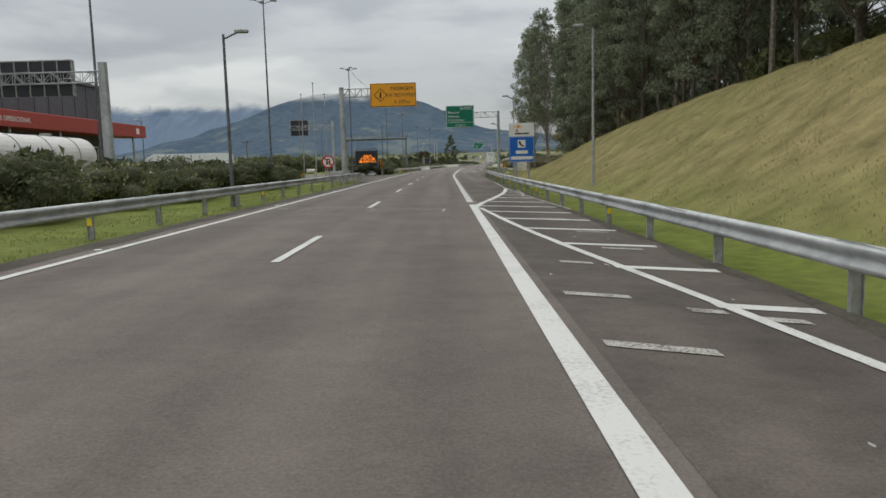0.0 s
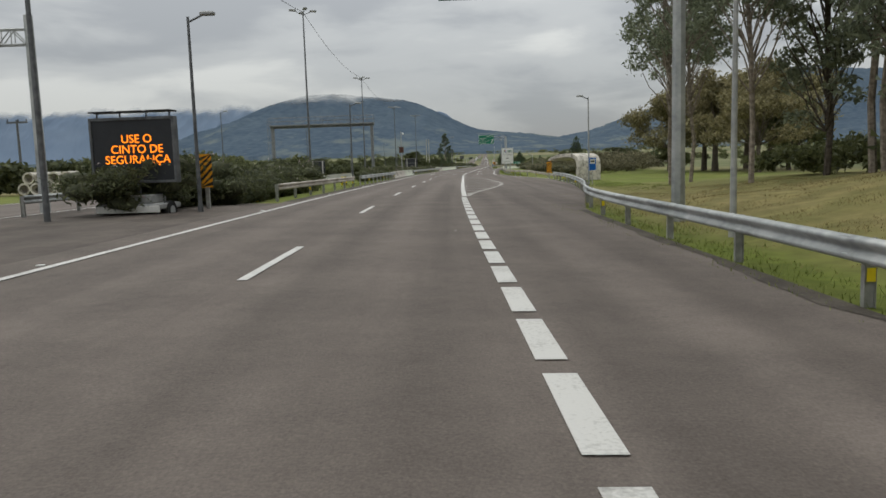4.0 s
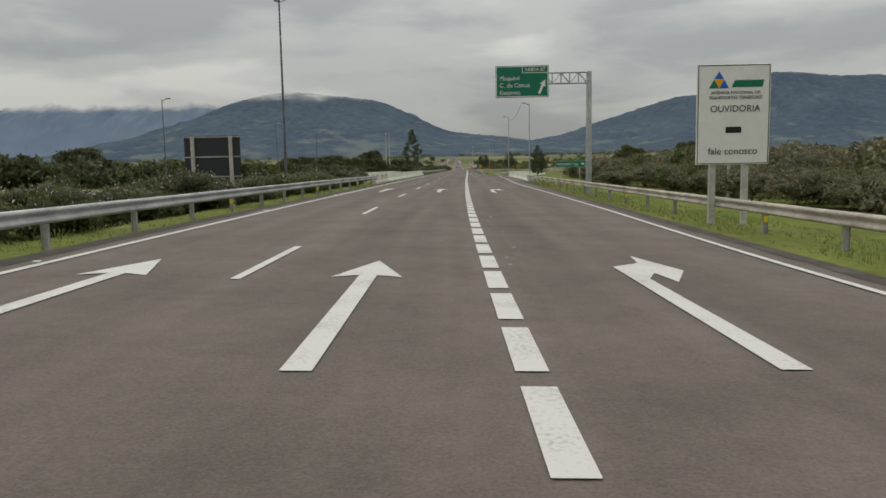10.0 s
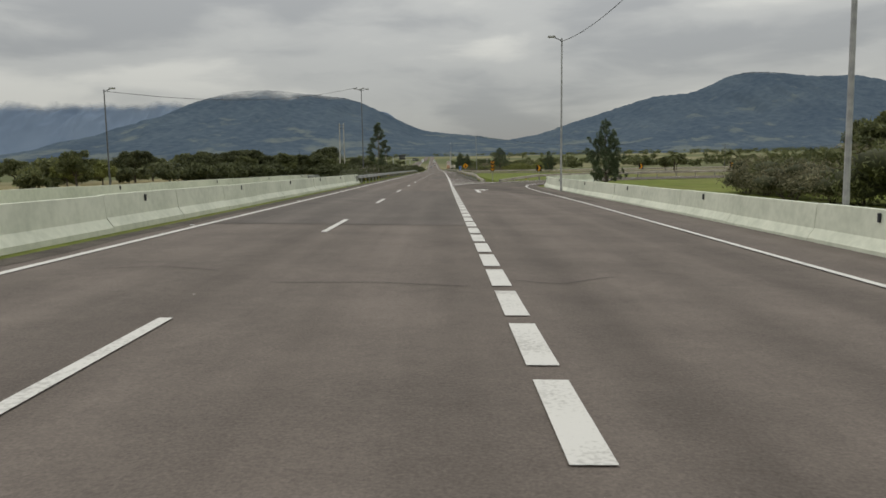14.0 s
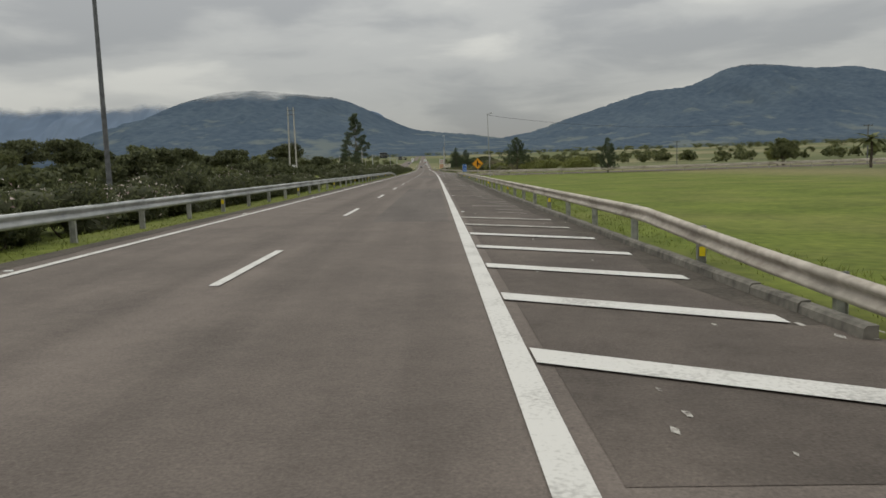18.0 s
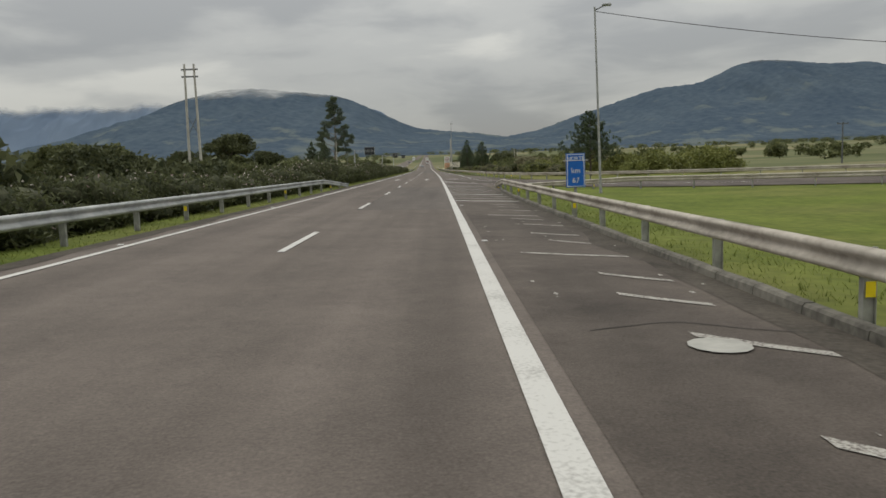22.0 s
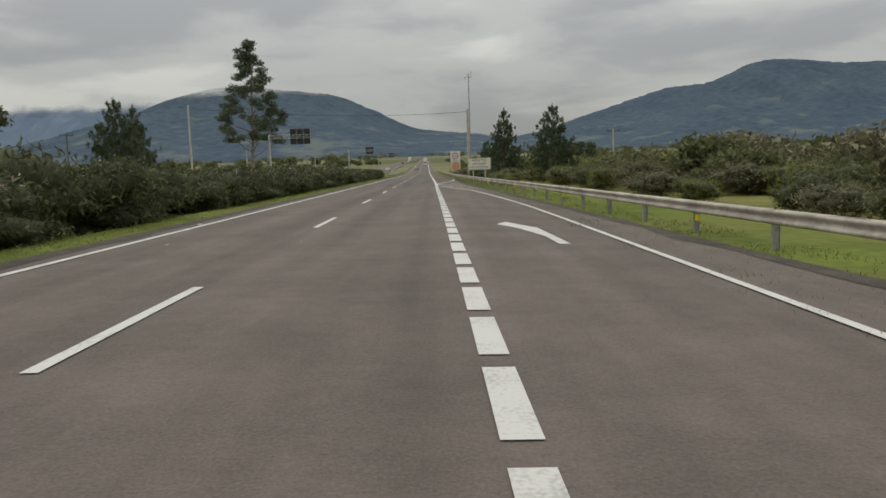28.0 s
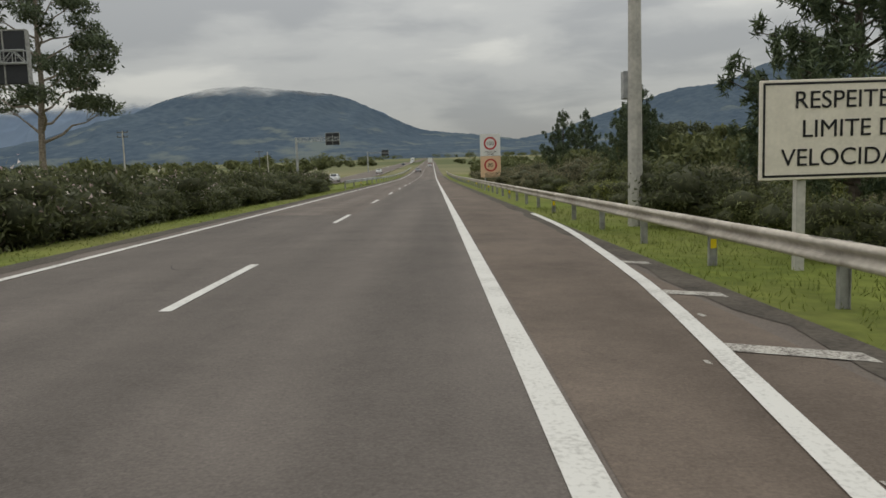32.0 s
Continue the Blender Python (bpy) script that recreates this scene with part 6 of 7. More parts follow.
# ---- portable message trailer ----
t = thing("message_trailer", 90, -6.2, "dark portable message trailer with amber letters at the crossing", "message trailer", turn=-4)
bm = bmesh.new()
box(bm, -1.25, 1.2, -0.1, 0.12, 1.2, 3.0, 0.03)
p = part("display", bm, DARKPANEL, t)
bm = bmesh.new()
for q in ((-1.3, 1.25, 2.97, 3.06), (-1.3, 1.25, 1.14, 1.22), (-1.32, -1.24, 1.14, 3.06), (1.18, 1.26, 1.14, 3.06)):
    box(bm, q[0], q[1], -0.13, 0.14, q[2], q[3], 0.01)
part("display_frame", bm, POLE, p)
for tx, z in (("USE O", 2.32), ("CINTO DE", 2.02), ("SEGURANÇA", 1.72)):
    letters(tx, 0.34, 0.1, z, -0.108, AMBER, p, "CENTER", "amber_letters")
for x in (-0.85, 0.0, 0.85):
    bm = bmesh.new()
    box(bm, x - 0.38, x + 0.38, -0.25, 0.25, 3.2, 3.24, 0.01)
    o = part("solar_panel", bm, BLACK, t)
bm = bmesh.new()
for x in (-1.1, -0.4, 0.4, 1.1):
    rod(bm, (x, 0, 3.0), (x, 0, 3.22), 0.025, seg=5)
part("panel_bracket", bm, POLE, t)
bm = bmesh.new()
rod(bm, (0, 0, 0.5), (0, 0, 1.25), 0.09, seg=8)
part("lifting_mast", bm, POLE, t)
bm = bmesh.new()
box(bm, -0.95, 0.95, -0.7, 0.7, 0.38, 0.55, 0.03)
box(bm, -0.6, 0.6, -0.5, 0.5, 0.55, 0.8, 0.03)
part("chassis", bm, POLE_PALE, t)
bm = bmesh.new()
box(bm, -0.95, 0.95, -0.74, -0.69, 0.3, 0.5, 0.01)
part("tail_board", bm, WHITE, t)
for x in (-0.9, 0.9):
    bm = bmesh.new()
    rod(bm, (x - 0.1, 0, 0.3), (x + 0.1, 0, 0.3), 0.3, seg=16)
    w = part("wheel", bm, RUBBER, t)
    bm = bmesh.new()
    rod(bm, (x - 0.11, 0, 0.3), (x + 0.11, 0, 0.3), 0.16, seg=12)
    part("rim", bm, GALV, w)
for x in (-0.85, 0.85):
    bm = bmesh.new()
    rod(bm, (x, -0.65, 0.0), (x, -0.65, 0.5), 0.035, seg=6)
    part("jack", bm, POLE, t)

# ---- concrete blocks, pipes, shelter ----
for s, n, w, d, h, lb in ((63.2, -4.95, 0.7, 0.6, 0.72, "grey concrete end block of a guard rail"), (88.5, -11.7, 2.0, 0.8, 0.72, "pale concrete block at the median crossing")):
    bm = bmesh.new()
    box(bm, -w / 2, w / 2, -d / 2, d / 2, -0.1, h, 0.05)
    o = link("concrete_block", bm, CONC)
    pp = rd(s, n)
    o.matrix_basis = pose(pp.x, pp.y, pp.z, 0, 0, 3)
    tagged(o, lb, "concrete block")


def pipe_at(s, n, z, k):
    bm = bmesh.new()
    seg = 18
    for i in range(seg):
        a, b = 2 * math.pi * i / seg, 2 * math.pi * (i + 1) / seg
        q = []
        for r in (0.36, 0.5):
            for y in (-0.9, 0.9):
                q.append([bm.verts.new((r * math.cos(c), y, r * math.sin(c))) for c in (a, b)])
        bm.faces.new((q[2][0], q[2][1], q[3][1], q[3][0]))
        bm.faces.new((q[0][1], q[0][0], q[1][0], q[1][1]))
        bm.faces.new((q[0][0], q[0][1], q[2][1], q[2][0]))
        bm.faces.new((q[1][1], q[1][0], q[3][0], q[3][1]))
    bmesh.ops.remove_doubles(bm, verts=bm.verts, dist=1e-4)
    o = link("concrete_pipe", bm, CONC_OLD)
    pp = aside(s, n) + Vector((0, 0, 0.35))
    o.matrix_basis = pose(pp.x, pp.y, pp.z + z, 0, 0, 4 + k)
    tagged(o, "stacked concrete drain pipe on the grass", "pipe", "stacked concrete pipes")


for i in range(5):
    pipe_at(117.5, -22.36 - i * 0.84, 0.45, i)
for i in range(4):
    pipe_at(117.5, -22.76 - i * 0.84, 1.32, -i)
pipe_at(128, -20.5, 0.45, 70)

bm = bmesh.new()
outer = [(1.3, -0.3), (1.42, 0.5), (1.45, 1.6), (1.38, 2.2), (1.1, 2.62), (0.6, 2.84), (-0.2, 2.9), (-1.2, 2.86), (-2.1, 2.66), (-2.6, 2.42)]
inner = [(0.55, -0.3), (0.62, 0.2), (1.05, 0.6), (1.14, 1.6), (1.08, 2.05), (0.85, 2.36), (0.5, 2.52), (-0.2, 2.6), (-1.2, 2.56), (-2.0, 2.38), (-2.55, 2.26)]
loop = outer + inner[::-1]
fr = [bm.verts.new((x, -1.5, z)) for x, z in loop]
bk = [bm.verts.new((x, 1.5, z)) for x, z in loop]
k = len(loop)
for i in range(k):
    bm.faces.new((fr[i], fr[(i + 1) % k], bk[(i + 1) % k], bk[i]))
bm.faces.new(fr[::-1])
bm.faces.new(bk)
bmesh.ops.recalc_face_normals(bm, faces=bm.faces)
shelter = thing("bus_shelter", 130.7, 13.3, "weathered grey concrete bus shelter with a curved roof", "bus shelter", turn=-52, z=0.0, size=1.06)
part("shell", bm, CONC_OLD, shelter)
bm = bmesh.new()
box(bm, -0.1, 0.6, -1.2, 1.2, 0.4, 0.5, 0.02)
part("bench", bm, CONC, shelter)
bm = bmesh.new()
box(bm, -2.4, 1.5, -1.7, 1.7, -0.2, 0.05, 0.03)
part("floor_slab", bm, CONC, shelter)

# ---- control building ----
t = thing("control_building", 53.3, -42.0, "dark grey operations building with a red fascia and lettering", "building", z=0.49, size=0.68 * K)
bm = bmesh.new()
box(bm, -26, 25, -60, 22, -1.4, 11.2)
part("wall", bm, GREYWALL, t)
for i in range(30):
    bm = bmesh.new()
    box(bm, 25.0, 25.06, -59.6 + i * 2.72, -59.5 + i * 2.72, 7.2, 11.2)
    part("cladding_rib", bm, GREYWALL, t)
bm = bmesh.new()
box(bm, -26.2, 25.2, -60.2, 22.2, 11.2, 11.5)
part("roof", bm, POLE, t)
bm = bmesh.new()
box(bm, 25.02, 28.0, -60, 25.5, 5.5, 7.0, 0.05)
c = part("canopy", bm, REDBAND, t, "red canopy fascia")
w = letters("LE OPERACIONAL", 0.62, -5.6, 6.0, -28.02, WHITE, c)
w.matrix_basis = Matrix.Rotation(radians(90), 4, "Z")
bm = bmesh.new()
box(bm, 28.0, 28.02, 22.6, 23.4, 5.9, 6.6)
part("emblem", bm, WHITE, c)
for i in range(10):
    bm = bmesh.new()
    rod(bm, (27.6, -55 + i * 8.6, -1.3), (27.6, -55 + i * 8.6, 5.5), 0.12, seg=8)
    part("canopy_post", bm, POLE_PALE, t)
for i in range(9):
    y = -56 + i * 8.6
    bm = bmesh.new()
    box(bm, 24.98, 25.05, y, y + 5.5, 0.2, 4.2, 0.02)
    w = part("window", bm, GLASS, t)
    bm = bmesh.new()
    for a, b, c0, d in ((y - 0.15, y, 0.05, 4.35), (y + 5.5, y + 5.65, 0.05, 4.35), (y, y + 5.5, 4.2, 4.35), (y, y + 5.5, 0.05, 0.2), (y + 2.7, y + 2.8, 0.2, 4.2)):
        box(bm, 24.98, 25.12, a, b, c0, d)
    part("window_frame", bm, WHITE, w)


# ---- vehicles ----
def wheel(parent, x, y, r, w):
    bm = bmesh.new()
    rod(bm, (x - w / 2, y, r), (x + w / 2, y, r), r, seg=18)
    o = part("wheel", bm, RUBBER, parent)
    bm = bmesh.new()
    rod(bm, (x - w / 2 - 0.01, y, r), (x + w / 2 + 0.01, y, r), r * 0.6, seg=14)
    part("rim", bm, GALV, o)


def hull(bm, prof, w0, w1):
    """A car body from a side outline (y, z); the upper points draw in to w1."""
    zmin, zmax = min(z for _, z in prof), max(z for _, z in prof)
    L, R = [], []
    for y, z in prof:
        u = (z - zmin) / (zmax - zmin)
        w = w0 + (w1 - w0) * max(0, (u - 0.5) * 2)
        L.append(bm.verts.new((-w / 2, y, z)))
        R.append(bm.verts.new((w / 2, y, z)))
    k = len(prof)
    for i in range(k):
        bm.faces.new((L[i], R[i], R[(i + 1) % k], L[(i + 1) % k]))
    bm.faces.new(L[::-1])
    bm.faces.new(R)
    bmesh.ops.recalc_face_normals(bm, faces=bm.faces)
    bmesh.ops.bevel(bm, geom=list(bm.edges), offset=0.05, segments=2, affect="EDGES")
    return bm


def car(s, n, paint, label, turn=0.0):
    t = thing("car", s, n, label, "car", "cars on the highway", turn=turn, size=1.0)
    bm = bmesh.new()
    hull(bm, [(-2.05, 0.3), (-2.1, 0.62), (-1.98, 0.95), (-1.7, 1.05), (-1.35, 1.42), (-0.3, 1.48), (0.55, 1.4), (1.15, 0.98), (1.95, 0.82), (2.1, 0.6), (2.08, 0.3)], 1.74, 1.34)
    part("body", bm, paint, t)
    for q in ([(-0.58, -1.79, 1.08), (0.58, -1.79, 1.08), (0.5, -1.46, 1.38), (-0.5, -1.46, 1.38)],
              [(-0.58, 1.16, 1.03), (0.58, 1.16, 1.03), (0.5, 0.66, 1.37), (-0.5, 0.66, 1.37)]):
        bm = bmesh.new()
        vs = [bm.verts.new(v) for v in q]
        bm.faces.new(vs)
        sg = -0.04 if q[0][1] < 0 else 0.04
        r = bmesh.ops.extrude_face_region(bm, geom=list(bm.faces))
        bmesh.ops.translate(bm, verts=[v for v in r["geom"] if isinstance(v, bmesh.types.BMVert)], vec=(0, sg, 0.02))
        bmesh.ops.recalc_face_normals(bm, faces=bm.faces)
        part("window", bm, GLASS, t)
    for sx in (-1, 1):
        bm = bmesh.new()
        box(bm, min(sx * 0.72, sx * 0.80), max(sx * 0.72, sx * 0.80), -1.3, 0.7, 1.02, 1.33, 0.02)
        part("side_window", bm, GLASS, t)
        for y, m, nm in ((-2.1, RED, "tail_light"), (2.06, WHITE, "headlight")):
            bm = bmesh.new()
            box(bm, sx * 0.66 - 0.14, sx * 0.66 + 0.14, y - 0.04, y + 0.06, 0.68, 0.86, 0.02)
            part(nm, bm, m, t)
        for y in (-1.3, 1.3):
            wheel(t, sx * 0.78, y, 0.31, 0.2)
    bm = bmesh.new()
    box(bm, -0.8, 0.8, -2.16, -2.02, 0.32, 0.5, 0.03)
    part("bumper", bm, BLACK, t)
    return t


car(742, -1.7, CARSILVER, "silver hatchback driving far ahead")
car(835, 1.7, CARWHITE, "white car driving far ahead")
car(655, -15.2, CARWHITE, "white car on the opposite carriageway", 180)
car(742, -14.5, CARWHITE, "white car on the opposite carriageway", 180)
car(900, -14.0, CARBLUE, "dark car on the opposite carriageway", 180)
car(1000, -13.0, CARWHITE, "white car on the opposite carriageway", 180)


def box_truck(s, n, label, turn=0.0):
    t = thing("truck", s, n, label, "truck", turn=turn, size=1.0)
    bm = bmesh.new()
    box(bm, -1.3, 1.3, -5.0, 2.0, 1.1, 4.0, 0.05)
    part("cargo_box", bm, WHITE, t)
    bm = bmesh.new()
    hull(bm, [(2.2, 0.6), (2.2, 2.9), (3.2, 2.9), (3.9, 2.4), (4.1, 1.4), (4.1, 0.6)], 2.4, 2.2)
    c = part("cab", bm, CARWHITE, t)
    bm = bmesh.new()
    box(bm, -1.0, 1.0, 3.7, 4.0, 1.6, 2.5, 0.03)
    part("windscreen", bm, GLASS, c)
    bm = bmesh.new()
    box(bm, -0.5, 0.5, -5.0, 3.5, 0.75, 1.1, 0.02)
    part("chassis", bm, BLACK, t)
    bm = bmesh.new()
    box(bm, -1.25, 1.25, -5.1, -4.98, 0.55, 0.75, 0.02)
    part("rear_bumper", bm, RED, t)
    for sx in (-1, 1):
        for y in (-4.0, -2.8, 3.1):
            wheel(t, sx * 1.05, y, 0.48, 0.3)
    return t


box_truck(930, 1.7, "white box truck driving far ahead")
box_truck(1040, -13.0, "white box truck on the opposite carriageway", 180)

# tank truck beyond the hedge
t = thing("tank_truck", 44.7, -19.6, "long white tank truck standing beyond the hedge", "truck", turn=180)
bm = bmesh.new()
rod(bm, (0, -7, 2.35), (0, 5.4, 2.35), 1.15, seg=28)
bmesh.ops.create_uvsphere(bm, u_segments=28, v_segments=10, radius=1.15, matrix=Matrix.Translation((0, -7, 2.35)) @ Matrix.Diagonal((1, 0.35, 1, 1)))
bmesh.ops.create_uvsphere(bm, u_segments=28, v_segments=10, radius=1.15, matrix=Matrix.Translation((0, 5.4, 2.35)) @ Matrix.Diagonal((1, 0.35, 1, 1)))
tk = part("tank", bm, TANK, t)
for y in (-5, -2, 1, 4):
    bm = bmesh.new()
    rod(bm, (0, y - 0.05, 2.35), (0, y + 0.05, 2.35), 1.18, seg=28)
    part("tank_band", bm, POLE_PALE, tk)
for y in (-3.5, 2.5):
    bm = bmesh.new()
    rod(bm, (0, y, 3.4), (0, y, 3.65), 0.3, seg=14)
    part("manhole", bm, POLE_PALE, tk)
bm = bmesh.new()
box(bm, -0.5, 0.5, -7.2, 9.0, 0.8, 1.15, 0.03)
part("chassis", bm, BLACK, t)
bm = bmesh.new()
hull(bm, [(6.6, 0.7), (6.6, 3.3), (8.2, 3.4), (8.9, 2.6), (9.2, 1.6), (9.2, 0.7)], 2.4, 2.2)
c = part("cab", bm, CARWHITE, t)
bm = bmesh.new()
box(bm, -1.0, 1.0, 8.55, 8.95, 1.9, 2.9, 0.03)
part("windscreen", bm, GLASS, c)
for sx in (-1, 1):
    for y in (-6, -4.8, -3.6, 5.2, 8.0):
        wheel(t, sx * 1.0, y, 0.5, 0.32)

# motorhome beyond the opposite carriageway
t = thing("motorhome", 86, -24.9, "white motorhome with dark swoosh stripes beyond a barrier", "motorhome", turn=104)
bm = bmesh.new()
hull(bm, [(-4.6, 0.45), (-4.6, 3.1), (3.4, 3.15), (4.2, 2.7), (4.9, 1.35), (4.95, 0.45)], 2.4, 2.3)
b = part("body", bm, CARWHITE, t)
for x0, x1 in ((-1.02, -0.06), (0.06, 1.02)):
    bm = bmesh.new()
    for y in (0,):
        v = [bm.verts.new(p) for p in ((x0, 4.88, 1.5), (x1, 4.88, 1.5), (x1, 4.32, 2.55), (x0, 4.32, 2.55))]
        bm.faces.new(v)
        r = bmesh.ops.extrude_face_region(bm, geom=list(bm.faces))
        bmesh.ops.translate(bm, verts=[q for q in r["geom"] if isinstance(q, bmesh.types.BMVert)], vec=(0, 0.06, 0.03))
        bmesh.ops.recalc_face_normals(bm, faces=bm.faces)
    part("windscreen", bm, GLASS, b)
for sx in (-1, 1):
    for y in (2.6, 0.2, -1.2, -3.4):
        bm = bmesh.new()
        box(bm, min(sx * 1.17, sx * 1.22), max(sx * 1.17, sx * 1.22), y, y + (1.2 if y > 2 else 0.6), 1.7, 2.4, 0.01)
        part("side_window", bm, GLASS, b)
    bm = bmesh.new()
    xx = sx * 1.205
    for i in range(8):
        a0, a1 = i / 8, (i + 1) / 8
        f = lambda u: (1.6 - 1.4 * u + 0.3 * math.sin(u * 3), 0.6 + 2.4 * u)
        (ya, za), (yb, zb) = f(a0), f(a1)
        v = [bm.verts.new((xx, ya, za)), bm.verts.new((xx, ya + 0.3, za)), bm.verts.new((xx, yb + 0.3 * (1 - a1) + 0.05, zb)), bm.verts.new((xx, yb, zb))]
        bm.faces.new(v)
    r = bmesh.ops.extrude_face_region(bm, geom=list(bm.faces))
    bmesh.ops.translate(bm, verts=[q for q in r["geom"] if isinstance(q, bmesh.types.BMVert)], vec=(sx * 0.01, 0, 0))
    part("swoosh_stripe", bm, CARBLUE, b)
    for y in (3.4, -2.6):
        wheel(t, sx * 1.02, y, 0.42, 0.26)


# ---- vegetation ----
rng = np.random.default_rng(7)


def leaf_cloud(centres, radii, per, size, flat_bias=0.0, aspect=1.7, shell=0.6):
    """Small leaf blades scattered through ellipsoids, denser towards their skins."""
    vs = []
    for (c, r, k) in zip(centres, radii, per):
        d = rng.normal(size=(k, 3))
        d /= np.linalg.norm(d, axis=1, keepdims=True)
        u = rng.random((k, 1)) ** (1 / 3)
        u = shell * (0.72 + 0.28 * rng.random((k, 1))) + (1 - shell) * u
        wob = 1 + 0.22 * rng.normal(size=(k, 1))
        p = np.asarray(c) + d * u * wob * np.asarray(r)
        a = rng.normal(size=(k, 3))
        a[:, 2] *= 1 - flat_bias
        a /= np.linalg.norm(a, axis=1, keepdims=True)
        b = np.cross(a, rng.normal(size=(k, 3)))
        b /= np.linalg.norm(b, axis=1, keepdims=True) + 1e-9
        sz = size * (0.6 + 0.8 * rng.random((k, 1)))
        a, b = a * sz * aspect / 2, b * sz / 2
        vs.append(np.stack([p - a - b * 0.7, p - a * 0.3 + b, p + a], 1))
    vs = np.concatenate(vs).reshape(-1, 3)
    return vs, np.arange(len(vs)).reshape(-1, 3)


def plant(name, label, category, group, trunk, crowns, s, n, z=0.0):
    """A plant from its trunk bmesh (or None) and crown parts (name, vertices, faces, material)."""
    t = thing(name, s, n, label, category, group, z=z, size=1.0)
    if trunk:
        part("trunk", trunk[0], trunk[1], t)
    for nm, v, f, m in crowns:
        o = new(nm, quick(nm, v, f, m))
        o.parent = t
    return t


def spot(s, n):
    """Where a plant stands and how much it grows: verge plants keep their line, those further out spread."""
    if abs(n) > 11 and not (n > 0 and s < 125):
        p = aside(s, n)
        p.z = float(fall(n) + lift(s)) + ground_z(s, n)
        return p, K
    return rd(s, n, ground_z(s, n)), 1.1


def place(proto, s, n, scale=1.0, turn=None, z=None, squash=1.0):
    p, k = spot(s, n)
    a = rng.uniform(0, 360) if turn is None else turn
    q = proto.scale
    return copy_thing(proto, pose(p.x, p.y, p.z, 0, 0, a) @ Matrix.Diagonal((scale * k / q.x, scale * k / q.y, scale * k * squash / q.z, 1)))


def move(proto, s, n, scale=1.0, turn=0.0, squash=1.0):
    p, k = spot(s, n)
    proto.matrix_basis = pose(p.x, p.y, p.z, 0, 0, turn) @ Matrix.Diagonal((scale * k, scale * k, scale * k * squash, 1))
    return proto


def limb(bm, p, q, r0, r1, bend=0.15, k=3):
    p, q = Vector(p), Vector(q)
    pts = [p.lerp(q, i / k) + (Vector(rng.normal(size=3)) * bend * (q - p).length * 0.15 if 0 < i < k else Vector()) for i in range(k + 1)]
    for i in range(k):
        rod(bm, pts[i], pts[i + 1], r0 + (r1 - r0) * i / k, r0 + (r1 - r0) * (i + 1) / k, seg=6, caps=False)


def hedge_shrub(label, w, h, count, leaf, mat, flowers=0, group="hedge shrubs in the median", name="shrub", core=0.78):
    k = 13
    cs, rs = [], []
    for i in range(k):
        cs.append((rng.uniform(-w, w) * 0.42, rng.uniform(-w, w) * 0.42, h * rng.uniform(0.25, 0.78)))
        rs.append((w * rng.uniform(0.25, 0.4), w * rng.uniform(0.25, 0.4), h * rng.uniform(0.18, 0.3)))
    v, f = leaf_cloud(cs, rs, [count // k] * k, leaf, aspect=2.3, shell=0.8)
    crowns = [("foliage", v, f, mat)]
    if flowers:
        fc = [(c[0], c[1], c[2] + r[2] * 0.5) for c, r in zip(cs, rs)]
        v, f = leaf_cloud(fc, rs, [flowers // k] * k, 0.07, shell=0.95)
        crowns.append(("blossom", v, f, FLOWER))
    # dark blobs behind the leaves: the shrub's inner shade put into colour
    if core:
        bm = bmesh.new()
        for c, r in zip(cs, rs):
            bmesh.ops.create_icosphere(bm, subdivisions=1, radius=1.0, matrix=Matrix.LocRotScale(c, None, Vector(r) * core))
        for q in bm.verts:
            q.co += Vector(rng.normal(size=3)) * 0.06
        mass = bpy.data.meshes.new("shaded_core")
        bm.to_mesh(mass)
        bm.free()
        crowns.append(("shaded_core", [tuple(q.co) for q in mass.vertices], [tuple(q.vertices) for q in mass.polygons], CORE_SHADE))
    bm = bmesh.new()
    for c in cs[:7]:
        limb(bm, (c[0] * 0.2, c[1] * 0.2, -0.1), c, 0.035, 0.01)
    return plant(name, label, "shrub", group, (bm, BARK), crowns, 0, 0)


